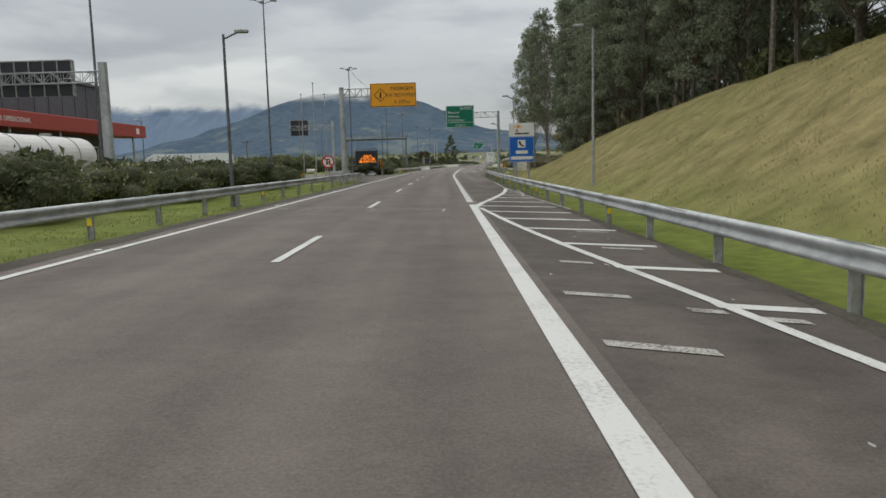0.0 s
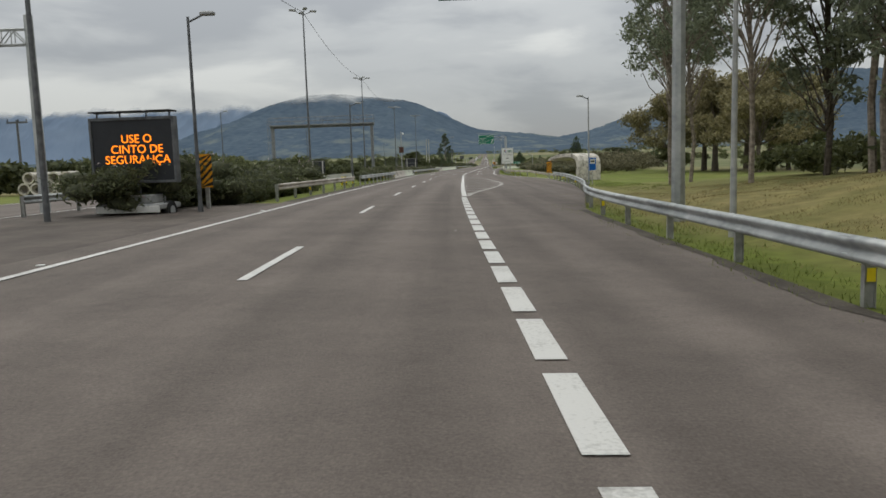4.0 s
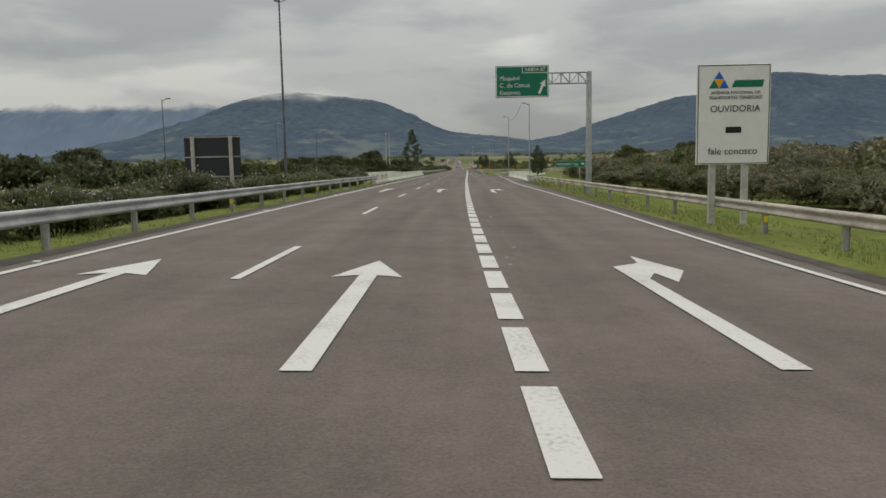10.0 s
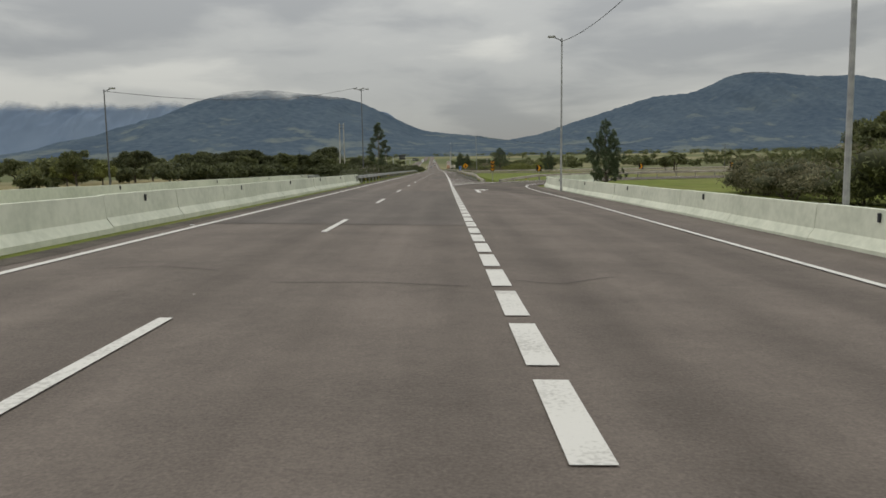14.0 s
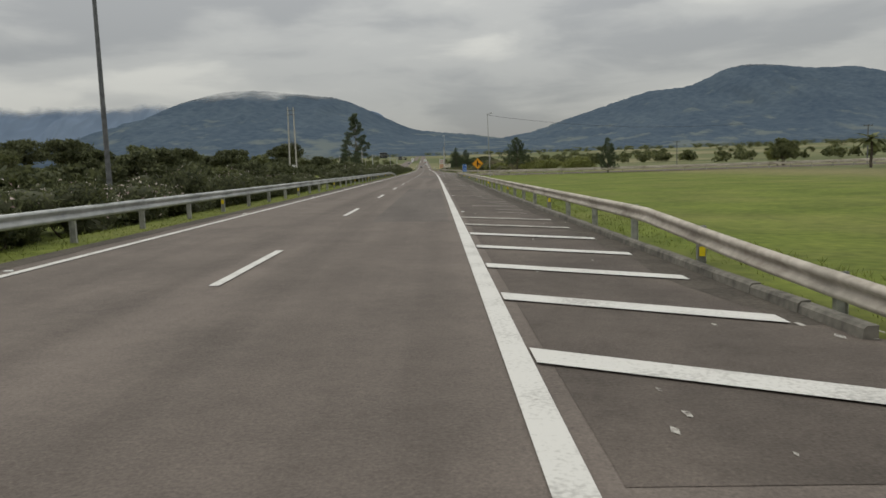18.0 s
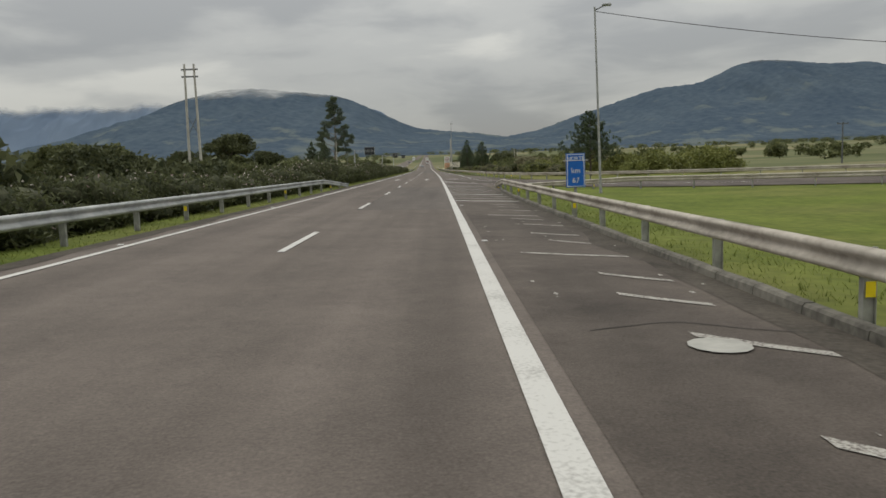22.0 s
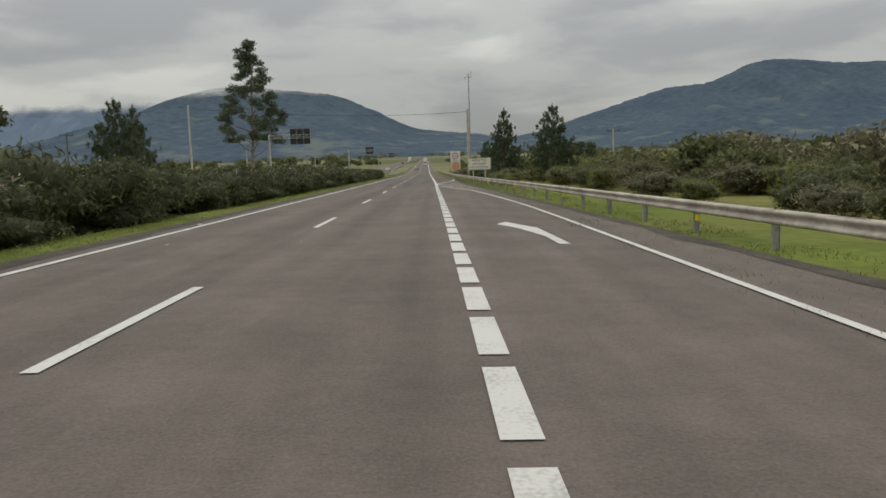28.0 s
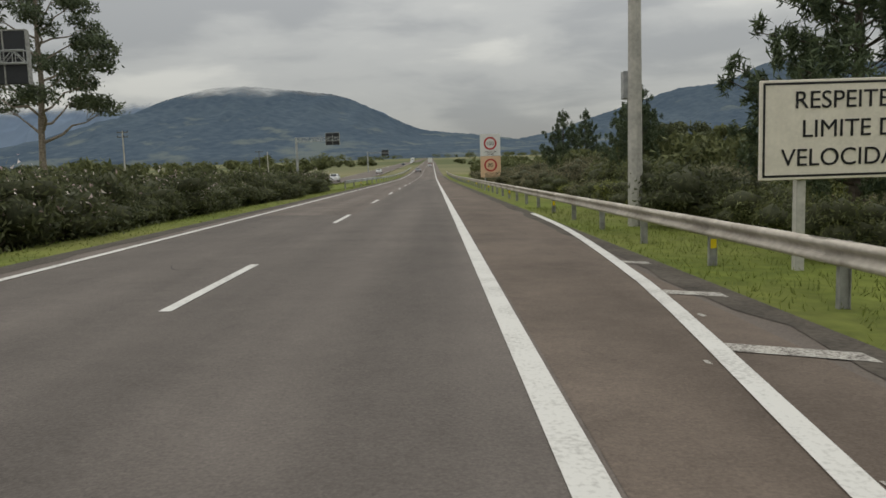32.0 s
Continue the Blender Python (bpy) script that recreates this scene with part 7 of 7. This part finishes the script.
def pine(label, h, w, needles=34, low=0.06, name="pine_tree", group="young pines beside the highway"):
    """A young pine: whorls of rising branches with brushes of needles."""
    bm = bmesh.new()
    limb(bm, (0, 0, -0.2), (0, 0, h * 0.97), 0.016 * h + 0.03, 0.02, 0.02, 6)
    cs, rs = [], []
    z = h * low
    while z < h * 0.96:
        u = (z / h - low) / (1 - low)
        reach = w * 0.5 * (1 - u) ** 0.8 * rng.uniform(0.8, 1.12) + 0.12
        k = int(rng.integers(5, 8)) if u < 0.8 else 4
        a0 = rng.uniform(0, 6.28)
        for i in range(k):
            a = a0 + i * 6.283 / k + rng.uniform(-0.35, 0.35)
            rr = reach * rng.uniform(0.6, 1.12)
            rise = rr * rng.uniform(0.25, 0.6)
            rod(bm, (0, 0, z), (rr * math.cos(a), rr * math.sin(a), z + rise), 0.010 + 0.004 * h * (1 - u), 0.008, seg=4, caps=False)
            m = max(2, int(rr / 0.26))
            for j in range(m):
                q = 0.38 + 0.62 * (j + 1) / m
                spread = 0.07 * rr + 0.03
                x, y = rr * q * math.cos(a) + rng.normal() * spread, rr * q * math.sin(a) + rng.normal() * spread
                cs.append((x, y, z + rise * q * q + 0.14 + rng.normal() * 0.05))
                rs.append((0.12, 0.12, 0.24))
        z += h * 0.058
    for dz in (0.0, 0.2, 0.4):
        cs.append((0, 0, h - dz))
        rs.append((0.10 + dz * 0.2, 0.10 + dz * 0.2, 0.3))
    v, f = leaf_cloud(cs, rs, [needles] * len(cs), 0.062, aspect=4.6, shell=0.35)
    return plant(name, label, "pine tree", group, (bm, BARK), [("needles", v, f, LEAF_PINE)], 0, 0)


def tall_tree(label, h, clumps, leaf, per, mat, bark, low, wide, name="tree", group="", flat_=0.5, seedling=0.02, rad=(0.8, 1.6), category="tree"):
    """A tall trunk with rising limbs that end in separate leaf clumps."""
    bm = bmesh.new()
    lean = Vector((rng.normal() * 0.02 * h, rng.normal() * 0.02 * h, 0))
    limb(bm, (0, 0, -0.3), Vector((0, 0, h * 0.95)) + lean, seedling * h * 0.5 + 0.03, 0.03, 0.05, 7)
    cs, rs = [], []
    for i in range(clumps):
        u = low + (1 - low) * (i + rng.random()) / clumps
        a = i * 2.399 + rng.normal() * 0.6
        ru = (u - low) / (1 - low)
        reach = wide * (0.35 + 0.75 * math.sin(math.pi * min(0.95, ru * 0.72 + 0.16))) * rng.uniform(0.45, 1.1) * (1.05 - ru * 0.62)
        c = Vector((reach * math.cos(a), reach * math.sin(a), h * u + rng.normal() * 0.35)) + lean * u
        cs.append(tuple(c))
        r = rng.uniform(*rad)
        rs.append((r, r, r * flat_))
        st = max(low * 0.55, u - 0.16 - 0.06 * rng.random())
        limb(bm, lean * st + Vector((0, 0, h * st)), c, 0.02 + 0.0012 * h * (1 - ru), 0.01, 0.25, 3)
    v, f = leaf_cloud(cs, rs, [int(per * (r[0] / rad[1]) ** 2) + 20 for r in rs], leaf)
    return plant(name, label, category, group, (bm, bark), [("crown", v, f, mat)], 0, 0)


def round_tree(label, h, w, count, leaf, mat, group="", name="tree", bare=0.0, bark=BARK):
    """A broad crown of many clumps on a short forked trunk."""
    bm = bmesh.new()
    k = 30
    cs, rs = [], []
    fork = Vector((rng.normal() * 0.1, rng.normal() * 0.1, h * 0.28))
    limb(bm, (0, 0, -0.3), fork, 0.035 * h, 0.022 * h, 0.1, 3)
    for i in range(k):
        a, u = i * 2.399, rng.random()
        e = (rng.random() ** 0.6) * 0.5
        c = Vector((w * e * math.cos(a), w * e * math.sin(a), h * (0.36 + 0.55 * u * math.sqrt(max(0.05, 1 - (e * 1.75) ** 2)))))
        cs.append(tuple(c))
        r = rng.uniform(0.10, 0.17) * w
        rs.append((r, r, r * 0.68))
        if i % 2 == 0:
            limb(bm, fork, c, 0.009 * h, 0.015, 0.3, 3)
    v, f = leaf_cloud(cs, rs, [count // k] * k, leaf, shell=0.55)
    return plant(name, label, "tree", group, (bm, bark), [("crown", v, f, mat)], 0, 0)


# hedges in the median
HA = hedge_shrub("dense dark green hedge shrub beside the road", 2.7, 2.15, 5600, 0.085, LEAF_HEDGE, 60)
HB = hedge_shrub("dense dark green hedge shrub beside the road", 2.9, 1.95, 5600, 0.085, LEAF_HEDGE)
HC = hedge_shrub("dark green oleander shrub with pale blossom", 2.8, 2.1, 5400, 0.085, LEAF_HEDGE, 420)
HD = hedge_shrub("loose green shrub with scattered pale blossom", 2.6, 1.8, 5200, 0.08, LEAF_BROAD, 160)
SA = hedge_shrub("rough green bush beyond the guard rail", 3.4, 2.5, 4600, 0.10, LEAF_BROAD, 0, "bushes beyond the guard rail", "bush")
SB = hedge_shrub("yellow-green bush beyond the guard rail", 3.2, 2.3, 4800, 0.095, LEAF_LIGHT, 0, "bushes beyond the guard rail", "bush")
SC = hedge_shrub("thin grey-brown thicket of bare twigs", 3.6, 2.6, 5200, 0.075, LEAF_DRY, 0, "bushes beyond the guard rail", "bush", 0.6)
used = set()


def put(proto, s, n, scale=1.0, squash=1.0, turn=None):
    """The prototype itself goes to the first place, copies to the others."""
    if proto.name not in used:
        used.add(proto.name)
        return move(proto, s, n, scale, 40.0, squash)
    return place(proto, s, n, scale, turn, None, squash)


def hedge(s0, s1, n, step, kinds, scale=(0.85, 1.12), jitter=0.4, squash=(0.78, 1.18)):
    s = s0
    while s < s1:
        put(kinds[int(rng.integers(len(kinds)))], s + rng.normal() * 0.25, n + rng.normal() * jitter, rng.uniform(*scale), rng.uniform(*squash))
        s += step * rng.uniform(0.74, 1.1)


def thicket(name, label, rows, material, leaves=420, leaf=0.34):
    """Far bushes or trees joined: rows of (s0, s1, n0, n1, count, width, height)."""
    out = []
    for s0, s1, n0, n1, count, w, h in rows:
        for i in range(count):
            s, n = rng.uniform(s0, s1), rng.uniform(n0, n1)
            k = rng.uniform(0.7, 1.25)
            p, g = spot(s, n)
            p, k = np.array(p), k * g
            m = 6
            cs = [p + np.array((rng.uniform(-0.4, 0.4) * w * k, rng.uniform(-0.4, 0.4) * w * k, h * k * rng.uniform(0.25, 0.8))) for _ in range(m)]
            rs = [(w * k * 0.3, w * k * 0.3, h * k * rng.uniform(0.2, 0.3))] * m
            v, f = leaf_cloud(cs, rs, [leaves // m] * m, leaf * k)
            out.append(v)
    v = np.concatenate(out)
    return tagged(new(name, quick(name, v, np.arange(len(v)).reshape(-1, 3), material)), label, "bushes", kind="stuff")


hedge(22, 58, -10.4, 1.9, (HD, HD, HB), (0.72, 0.95), 0.4, (0.8, 1.05))
hedge(92.5, 117, -8.6, 1.8, (HA, HB), (0.8, 1.0), 0.3)
hedge(97, 116, -7.4, 2.4, (HB, HD), (0.6, 0.8), 0.3)
hedge(140, 147, -7.4, 2.0, (HA, HB), (0.6, 0.8))
hedge(151, 176, -7.2, 2.2, (HD, HC), (0.65, 0.85))
hedge(174, 231, -7.9, 2.0, (HD, HC, HD), (0.5, 0.76))
hedge(298, 356, -7.9, 2.1, (HA, HB, HA, HC), (0.55, 0.88), 0.35)
hedge(368, 420, -7.9, 2.0, (HA, HB, HA, HC), (0.68, 1.02), 0.35)
hedge(420, 496, -7.75, 1.9, (HA, HB, HA, HC), (0.92, 1.14), 0.25)
hedge(500, 541, -7.7, 1.9, (HA, HB, HA, HC), (0.85, 1.06), 0.2)
hedge(543, 545, -8.4, 1.6, (HD, HD), (0.5, 0.62), 0.2)
hedge(546.6, 560, -7.8, 1.9, (HA, HC, HC), (0.78, 0.95), 0.2)
hedge(561, 600, -7.7, 1.9, (HA, HB, HC), (0.74, 0.92), 0.2)
thicket("hedge_growth", "dense dark green growth behind the median hedge", ((180, 232, -10.8, -9, 24, 2.4, 1.3), (306, 349, -11, -9.4, 22, 2.6, 1.8), (374, 425, -11, -9.4, 26, 2.7, 2.1), (432, 480, -11, -9.6, 22, 2.7, 2.0), (494, 540, -10.6, -9.6, 20, 2.4, 1.7), (548, 598, -10.6, -9.6, 22, 2.4, 1.6), (24, 58, -13, -11.6, 14, 2.4, 1.5)), LEAF_HEDGE, 1500, 0.2)
thicket("roadside_thicket", "dark green thicket beyond the opposite carriageway", ((140, 266, -31, -25, 60, 3.2, 2.0), (312, 430, -33, -25, 60, 3.2, 1.9), (430, 520, -34, -26, 46, 3.6, 2.6), (560, 640, -34, -26, 24, 3.0, 2.0), (92, 140, -36, -28, 20, 3.0, 2.2)), LEAF_HEDGE, 1000, 0.32)
thicket("roadside_thicket", "olive green thicket beyond the opposite carriageway", ((150, 266, -42, -28, 28, 4.0, 3.2), (270, 500, -60, -30, 52, 4.0, 2.4)), LEAF_BROAD, 1000, 0.34)

# bushes beyond the right-hand rails
hedge(158, 190, 16.5, 2.1, (SC, SA, SC), (0.42, 0.62), 0.9)
hedge(188, 236, 15.8, 2.2, (SC, SC, SC, SA), (0.5, 0.78), 0.8)
hedge(236, 252, 18.5, 2.2, (SC, SC, SA), (0.6, 0.8), 0.8)
hedge(254, 272, 18.0, 2.6, (SC, SC, SA), (0.6, 0.85), 0.8)
hedge(450, 545, 18.0, 2.6, (SB, SA, SC, SB), (0.45, 0.75), 1.3)
hedge(480, 560, 13.8, 2.6, (SB, SA, SC), (0.36, 0.62), 0.9)
hedge(560, 650, 11.5, 2.3, (SA, HB, SC), (0.55, 0.85), 0.6)
hedge(532, 640, 10.9, 2.6, (SB, SA, SC, SB), (0.36, 0.55), 0.25)
thicket("dry_thicket", "grey-brown thicket of twigs beyond the guard rail", ((190, 276, 20, 32, 85, 4.0, 2.4), (455, 560, 19, 30, 40, 3.6, 2.4), (160, 190, 16, 30, 26, 3.4, 2.4)), LEAF_DRY, 1500, 0.18)
thicket("green_thicket", "green thicket beyond the guard rail", ((190, 276, 20, 32, 28, 3.6, 2.3), (500, 640, 17, 28, 50, 3.4, 2.3), (560, 660, 13, 20, 40, 3.4, 2.4)), LEAF_BROAD, 1500, 0.2)
thicket("light_thicket", "yellow-green thicket beyond the guard rail", ((440, 480, 22, 34, 26, 3.4, 2.2), (480, 640, 18, 32, 64, 3.4, 2.1)), LEAF_LIGHT, 1500, 0.18)

# pines
P1 = pine("young dark green pine with dense upswept branches", 7.3, 5.8, 40)
P2 = pine("narrow young dark green pine with upswept branches", 8.3, 5.3, 40)
P3 = pine("wide young pine with a bare lower trunk", 7.2, 7.2, 34, 0.2)
put(P1, 537.2, 14.3, 0.93, 1.0, 10)
put(P2, 556, 11.9, 0.96, 1.0, 200)
put(P3, 448, 20.0, 0.95, 1.0, 120)
put(P1, 286.4, 15.1, 0.66, 1.0, 300)
put(P2, 176.8, 19.6, 0.62, 1.0, 30)
put(P2, 574, 12.5, 0.66, 0.9, 30)
put(P1, 583, 14.5, 0.8)
put(P1, 597, 13.0, 0.78)
put(P2, 603, 16.0, 0.75)
put(P1, 402, 27.5, 0.66)
put(P2, 543.3, -25.5, 0.97)
put(P1, 526.2, -20.2, 0.95)
put(P2, 480, -44, 0.7)
put(P1, 318, 60, 0.7)

# the tall eucalyptus and its relations
def umbrella_tree(label, h, wide, tiers):
    """A straight trunk with rising limbs, each ending in flat-based, domed leaf clumps."""
    bm = bmesh.new()
    limb(bm, (0, 0, -0.3), (0.2, 0, h * 0.97), 0.30, 0.04, 0.04, 8)
    cs, rs = [], []
    for i in range(tiers):
        u = (i + 0.5) / tiers
        reach = wide * (0.72 + 0.28 * math.sin(math.pi * min(1.0, u * 1.6))) * (1 - u) ** 0.62 * rng.uniform(0.72, 1.1)
        a = i * 2.399 + rng.normal() * 0.25
        base = Vector((0.2 * u, 0, h * (0.17 + 0.76 * u)))
        tip = Vector((reach * math.cos(a), reach * math.sin(a), h * (0.27 + 0.71 * u)))
        limb(bm, base, tip, 0.09 * (1 - u) + 0.03, 0.02, 0.25, 4)
        for j in range(3):
            q = tip + Vector((rng.normal() * 0.9, rng.normal() * 0.9, rng.normal() * 0.55)) * (0.3 if j == 0 else 1.0)
            r = rng.uniform(0.7, 1.2) * (1.12 - 0.35 * u)
            cs.append(tuple(q))
            rs.append((r, r, r * 0.7))
            limb(bm, base.lerp(tip, 0.7), q, 0.025, 0.012, 0.2, 2)
    v, f = leaf_cloud(cs, rs, [int(300 * r[0] ** 2) for r in rs], 0.17, aspect=2.0, shell=0.4)
    low = np.repeat([c[2] for c in cs], [int(300 * r[0] ** 2) for r in rs])
    keep = v.reshape(-1, 3, 3)[v.reshape(-1, 3, 3)[:, :, 2].mean(1) > low - 0.45]
    v = keep.reshape(-1, 3)
    return plant("eucalyptus_tree", label, "eucalyptus", "", (bm, BARK_PALE), [("crown", v, np.arange(len(v)).reshape(-1, 3), LEAF_EUC)], 0, 0)


E1 = umbrella_tree("tall eucalyptus with separate leaf clumps on rising limbs", 24.0, 6.0, 40)
put(E1, 597.8, -26.6, 1.0)
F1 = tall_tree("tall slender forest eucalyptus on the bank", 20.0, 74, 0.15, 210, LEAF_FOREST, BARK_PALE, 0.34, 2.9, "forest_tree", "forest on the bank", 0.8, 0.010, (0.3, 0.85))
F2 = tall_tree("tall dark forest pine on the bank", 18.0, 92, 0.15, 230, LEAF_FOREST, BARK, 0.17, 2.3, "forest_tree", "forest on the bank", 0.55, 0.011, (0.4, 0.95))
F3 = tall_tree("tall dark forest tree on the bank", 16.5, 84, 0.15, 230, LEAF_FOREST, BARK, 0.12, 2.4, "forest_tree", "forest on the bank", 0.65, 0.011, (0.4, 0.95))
FR = (F1, F2, F3, F2)
for i in range(34):
    s = 10 + i * 2.75 + rng.normal() * 0.7
    put(FR[int(rng.integers(4))], s, 21.0 + rng.normal() * 0.9, rng.uniform(1.0, 1.25))
for i in range(20):
    put(FR[int(rng.integers(4))], 10 + i * 4.8 + rng.normal() * 1.0, 27.5 + rng.normal() * 1.6, rng.uniform(1.1, 1.35))
for i in range(14):
    put(FR[int(rng.integers(4))], 16 + i * 6.5 + rng.normal() * 1.5, 35 + rng.normal() * 2.0, rng.uniform(1.0, 1.3))
for s, n, k in ((104, 15.5, 0.98), (109, 16.8, 1.02), (113, 19.5, 1.05), (100, 17.5, 1.05)):
    put(F1, s, n, k)
thicket("undergrowth", "dark undergrowth among the forest trunks", ((14, 108, 30, 40, 40, 3.0, 1.9), (16, 106, 21.5, 29, 60, 2.4, 1.7)), LEAF_BROAD, 420, 0.22)

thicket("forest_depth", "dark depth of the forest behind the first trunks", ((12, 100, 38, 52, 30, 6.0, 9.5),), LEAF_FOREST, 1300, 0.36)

# broad trees
B1 = round_tree("broad dark green tree beyond the median", 9.0, 8.5, 7500, 0.32, LEAF_HEDGE, "trees beyond the median")
B2 = round_tree("broad olive green tree beyond the median", 7.5, 7.0, 6500, 0.30, LEAF_BROAD, "trees beyond the median")
B3 = round_tree("pale yellow-flowering tree with thin twigs", 10.0, 9.5, 9000, 0.22, LEAF_PALE, "trees near the bus stop")
B4 = round_tree("light green roadside tree", 6.0, 6.0, 5000, 0.27, LEAF_LIGHT, "trees beyond the median")
put(B1, 542, -44.5, 1.33, 1.0)
for s, n, k, pr in ((153, 27.0, 0.95, B3), (150, 31, 1.2, B3), (157, 32, 1.1, B3), (150, 37, 1.3, B3), (160, 38, 1.25, B3), (147, 26.5, 0.32, B2), (143, 36, 1.0, B2), (166, 30, 0.5, B2), (138, 31, 0.9, B3)):
    put(pr, s, n, k)
for s, n, k, pr in ((302, 45, 0.7, B1), (306, 50, 0.65, B1), (268, 26, 0.6, B2), (420, 60, 0.6, B4), (430, 66, 0.7, B2), (414, 58, 0.5, B2), (520, 34, 0.5, B4), (575, 24, 0.6, B1), (588, 22, 0.55, B2), (610, 26, 0.7, B1)):
    put(pr, s, n, k)
for i in range(11):
    put((B1, B2, B1)[i % 3], (300, 376)[i > 5] + i % 6 * 8.3 + rng.normal() * 2, -9.9 + rng.normal() * 0.4, rng.uniform(0.26, 0.36))
for s, n, k, pr in ((405, -26.5, 0.6, B1), (411, -28.5, 0.55, B1), (424, -26.5, 0.55, B2), (431, -28, 0.6, B2), (385, -27, 0.55, B1)):
    put(pr, s, n, k)
for s, n, k, pr in ((415, -32, 0.52, B1), (421, -33, 0.46, B2), (398, -31, 0.5, B1), (440, -33, 0.5, B2), (330, -30, 0.45, B1), (352, -29, 0.5, B2), (372, -31, 0.5, B1)):
    put(pr, s, n, k)
for i in range(26):
    put((B1, B2, B2, B4)[int(rng.integers(4))], rng.uniform(170, 330), -rng.uniform(28, 60), rng.uniform(0.32, 0.55))
for i in range(24):
    put((B1, B2, B1, B2)[int(rng.integers(4))], rng.uniform(340, 505), -rng.uniform(27, 50), rng.uniform(0.42, 0.68))
thicket("far_trees", "distant dark trees and hedgerows across the fields", ((560, 1000, -260, -55, 60, 6, 5), (430, 1100, 90, 420, 60, 6, 5), (1000, 2100, -900, -40, 70, 9, 7), (1000, 2100, 40, 900, 70, 9, 7), (700, 900, 60, 160, 30, 6, 4), (2000, 2300, -1500, 1500, 160, 14, 9), (640, 1000, -60, -24, 40, 4, 3), (660, 1000, 12, 60, 44, 4, 3), (1300, 1420, -1400, -60, 90, 9, 6), (1500, 1900, 100, 1500, 110, 10, 6), (1900, 2250, -1500, 1600, 200, 16, 8), (560, 640, 60, 300, 26, 5, 4)), LEAF_BROAD, 260, 0.8)


# a clump of pale reeds in the field
vs = []
for i in range(1500):
    c = aside(585 + rng.normal() * 3.0, -31 + rng.normal() * 2.5, 0.2)
    h = rng.uniform(1.8, 3.6)
    a = rng.uniform(0, 6.283)
    d = Vector((math.cos(a), math.sin(a), 0)) * 0.022
    tip = c + Vector((rng.normal() * 0.5, rng.normal() * 0.5, h))
    m = c.lerp(tip, 0.6) + Vector((0, 0, 0.15))
    vs += [c - d, c + d, m + d, m - d, m - d, m + d, tip + d * 0.2, tip - d * 0.2]
reeds = new("reed_clump", quick("reed_clump", np.array([tuple(v) for v in vs]), np.arange(len(vs)).reshape(-1, 4), BLADE_DRY))
tagged(reeds, "clump of tall pale dry reeds in a field", "reeds", kind="stuff")


# palms in the far field
def palm(label, h):
    bm = bmesh.new()
    limb(bm, (0, 0, -0.2), (0, 0, h), 0.16, 0.11, 0.05, 4)
    vs = []
    for i in range(22):
        a = i * 2.399
        up = 0.9 - 1.3 * (i / 22)
        p = Vector((0, 0, h))
        d = Vector((math.cos(a), math.sin(a), up)).normalized()
        side = Vector((-math.sin(a), math.cos(a), 0))
        for j in range(7):
            q = p + d * 0.32
            d = (d + Vector((0, 0, -0.17))).normalized()
            w0, w1 = 0.3 * math.sin(math.pi * (j + 0.4) / 7.6), 0.3 * math.sin(math.pi * (j + 1.4) / 7.6)
            vs += [p - side * w0 + Vector((0, 0, -w0 * 0.5)), p + side * w0 + Vector((0, 0, -w0 * 0.5)), q + side * w1 + Vector((0, 0, -w1 * 0.5)), q - side * w1 + Vector((0, 0, -w1 * 0.5))]
            p = q
    return plant("palm_tree", label, "palm tree", "palms in the field", (bm, BARK), [("fronds", np.array([tuple(v) for v in vs]), np.arange(len(vs)).reshape(-1, 4), LEAF_BROAD)], 0, 0)


PA = palm("small palm with drooping fronds in the field", 3.0)
put(PA, 372, 47, 1.0)
put(PA, 378, 60, 1.15)
put(PA, 366, 70, 0.9)


# ---- grass ----
def grass(name, label, zones, count, h, material):
    """Blades scattered over strips given as (s0, s1, n0, n1)."""
    area = np.array([(b - a) * (d - c) for a, b, c, d in zones])
    vs = []
    for z, k in zip(zones, (count * area / area.sum()).astype(int)):
        ss, nn = rng.uniform(z[0], z[1], k), rng.uniform(z[2], z[3], k)
        for s, n in zip(ss, nn):
            q = noise.noise((s * 0.6, n * 0.6, 9))
            if q < -0.3:
                continue
            p = np.array(rd(s, n, ground_z(s, n) - 0.01))
            a = rng.uniform(0, 6.283)
            hh = h * rng.uniform(0.4, 1.2) * (0.8 + 0.6 * max(q, 0))
            w = 0.008 + 0.035 * hh
            d = np.array((math.cos(a), math.sin(a), 0)) * w
            vs += [p - d, p + d, p + np.array((rng.normal() * hh * 0.45, rng.normal() * hh * 0.45, hh))]
    me = quick(name, np.array(vs), np.arange(len(vs)).reshape(-1, 3), material)
    return tagged(new(name, me), label, "grass", kind="stuff")


grass("verge_grass", "short green grass along the median edge", [(10, 66, -7.6, -4.7), (117, 150, -8.0, -4.8), (174, 232, -6.4, -4.7), (291, 420, -6.6, -4.7), (420, 630, -6.4, -4.6)], 60000, 0.09, BLADE)
grass("verge_grass", "short green grass behind the guard rail", [(40, 95, 7.0, 9.2), (106, 140, 13.6, 17), (160, 242, 10.2, 13.2), (305, 421, 7.15, 9.6), (404, 421, 6.95, 7.9), (440, 470, 12.2, 15), (470, 570, 7.0, 11.0)], 80000, 0.12, BLADE)
grass("bank_grass", "dry olive grass tufts on the bank", [(10, 105, 8.4, 20)], 90000, 0.08, BLADE_DRY)
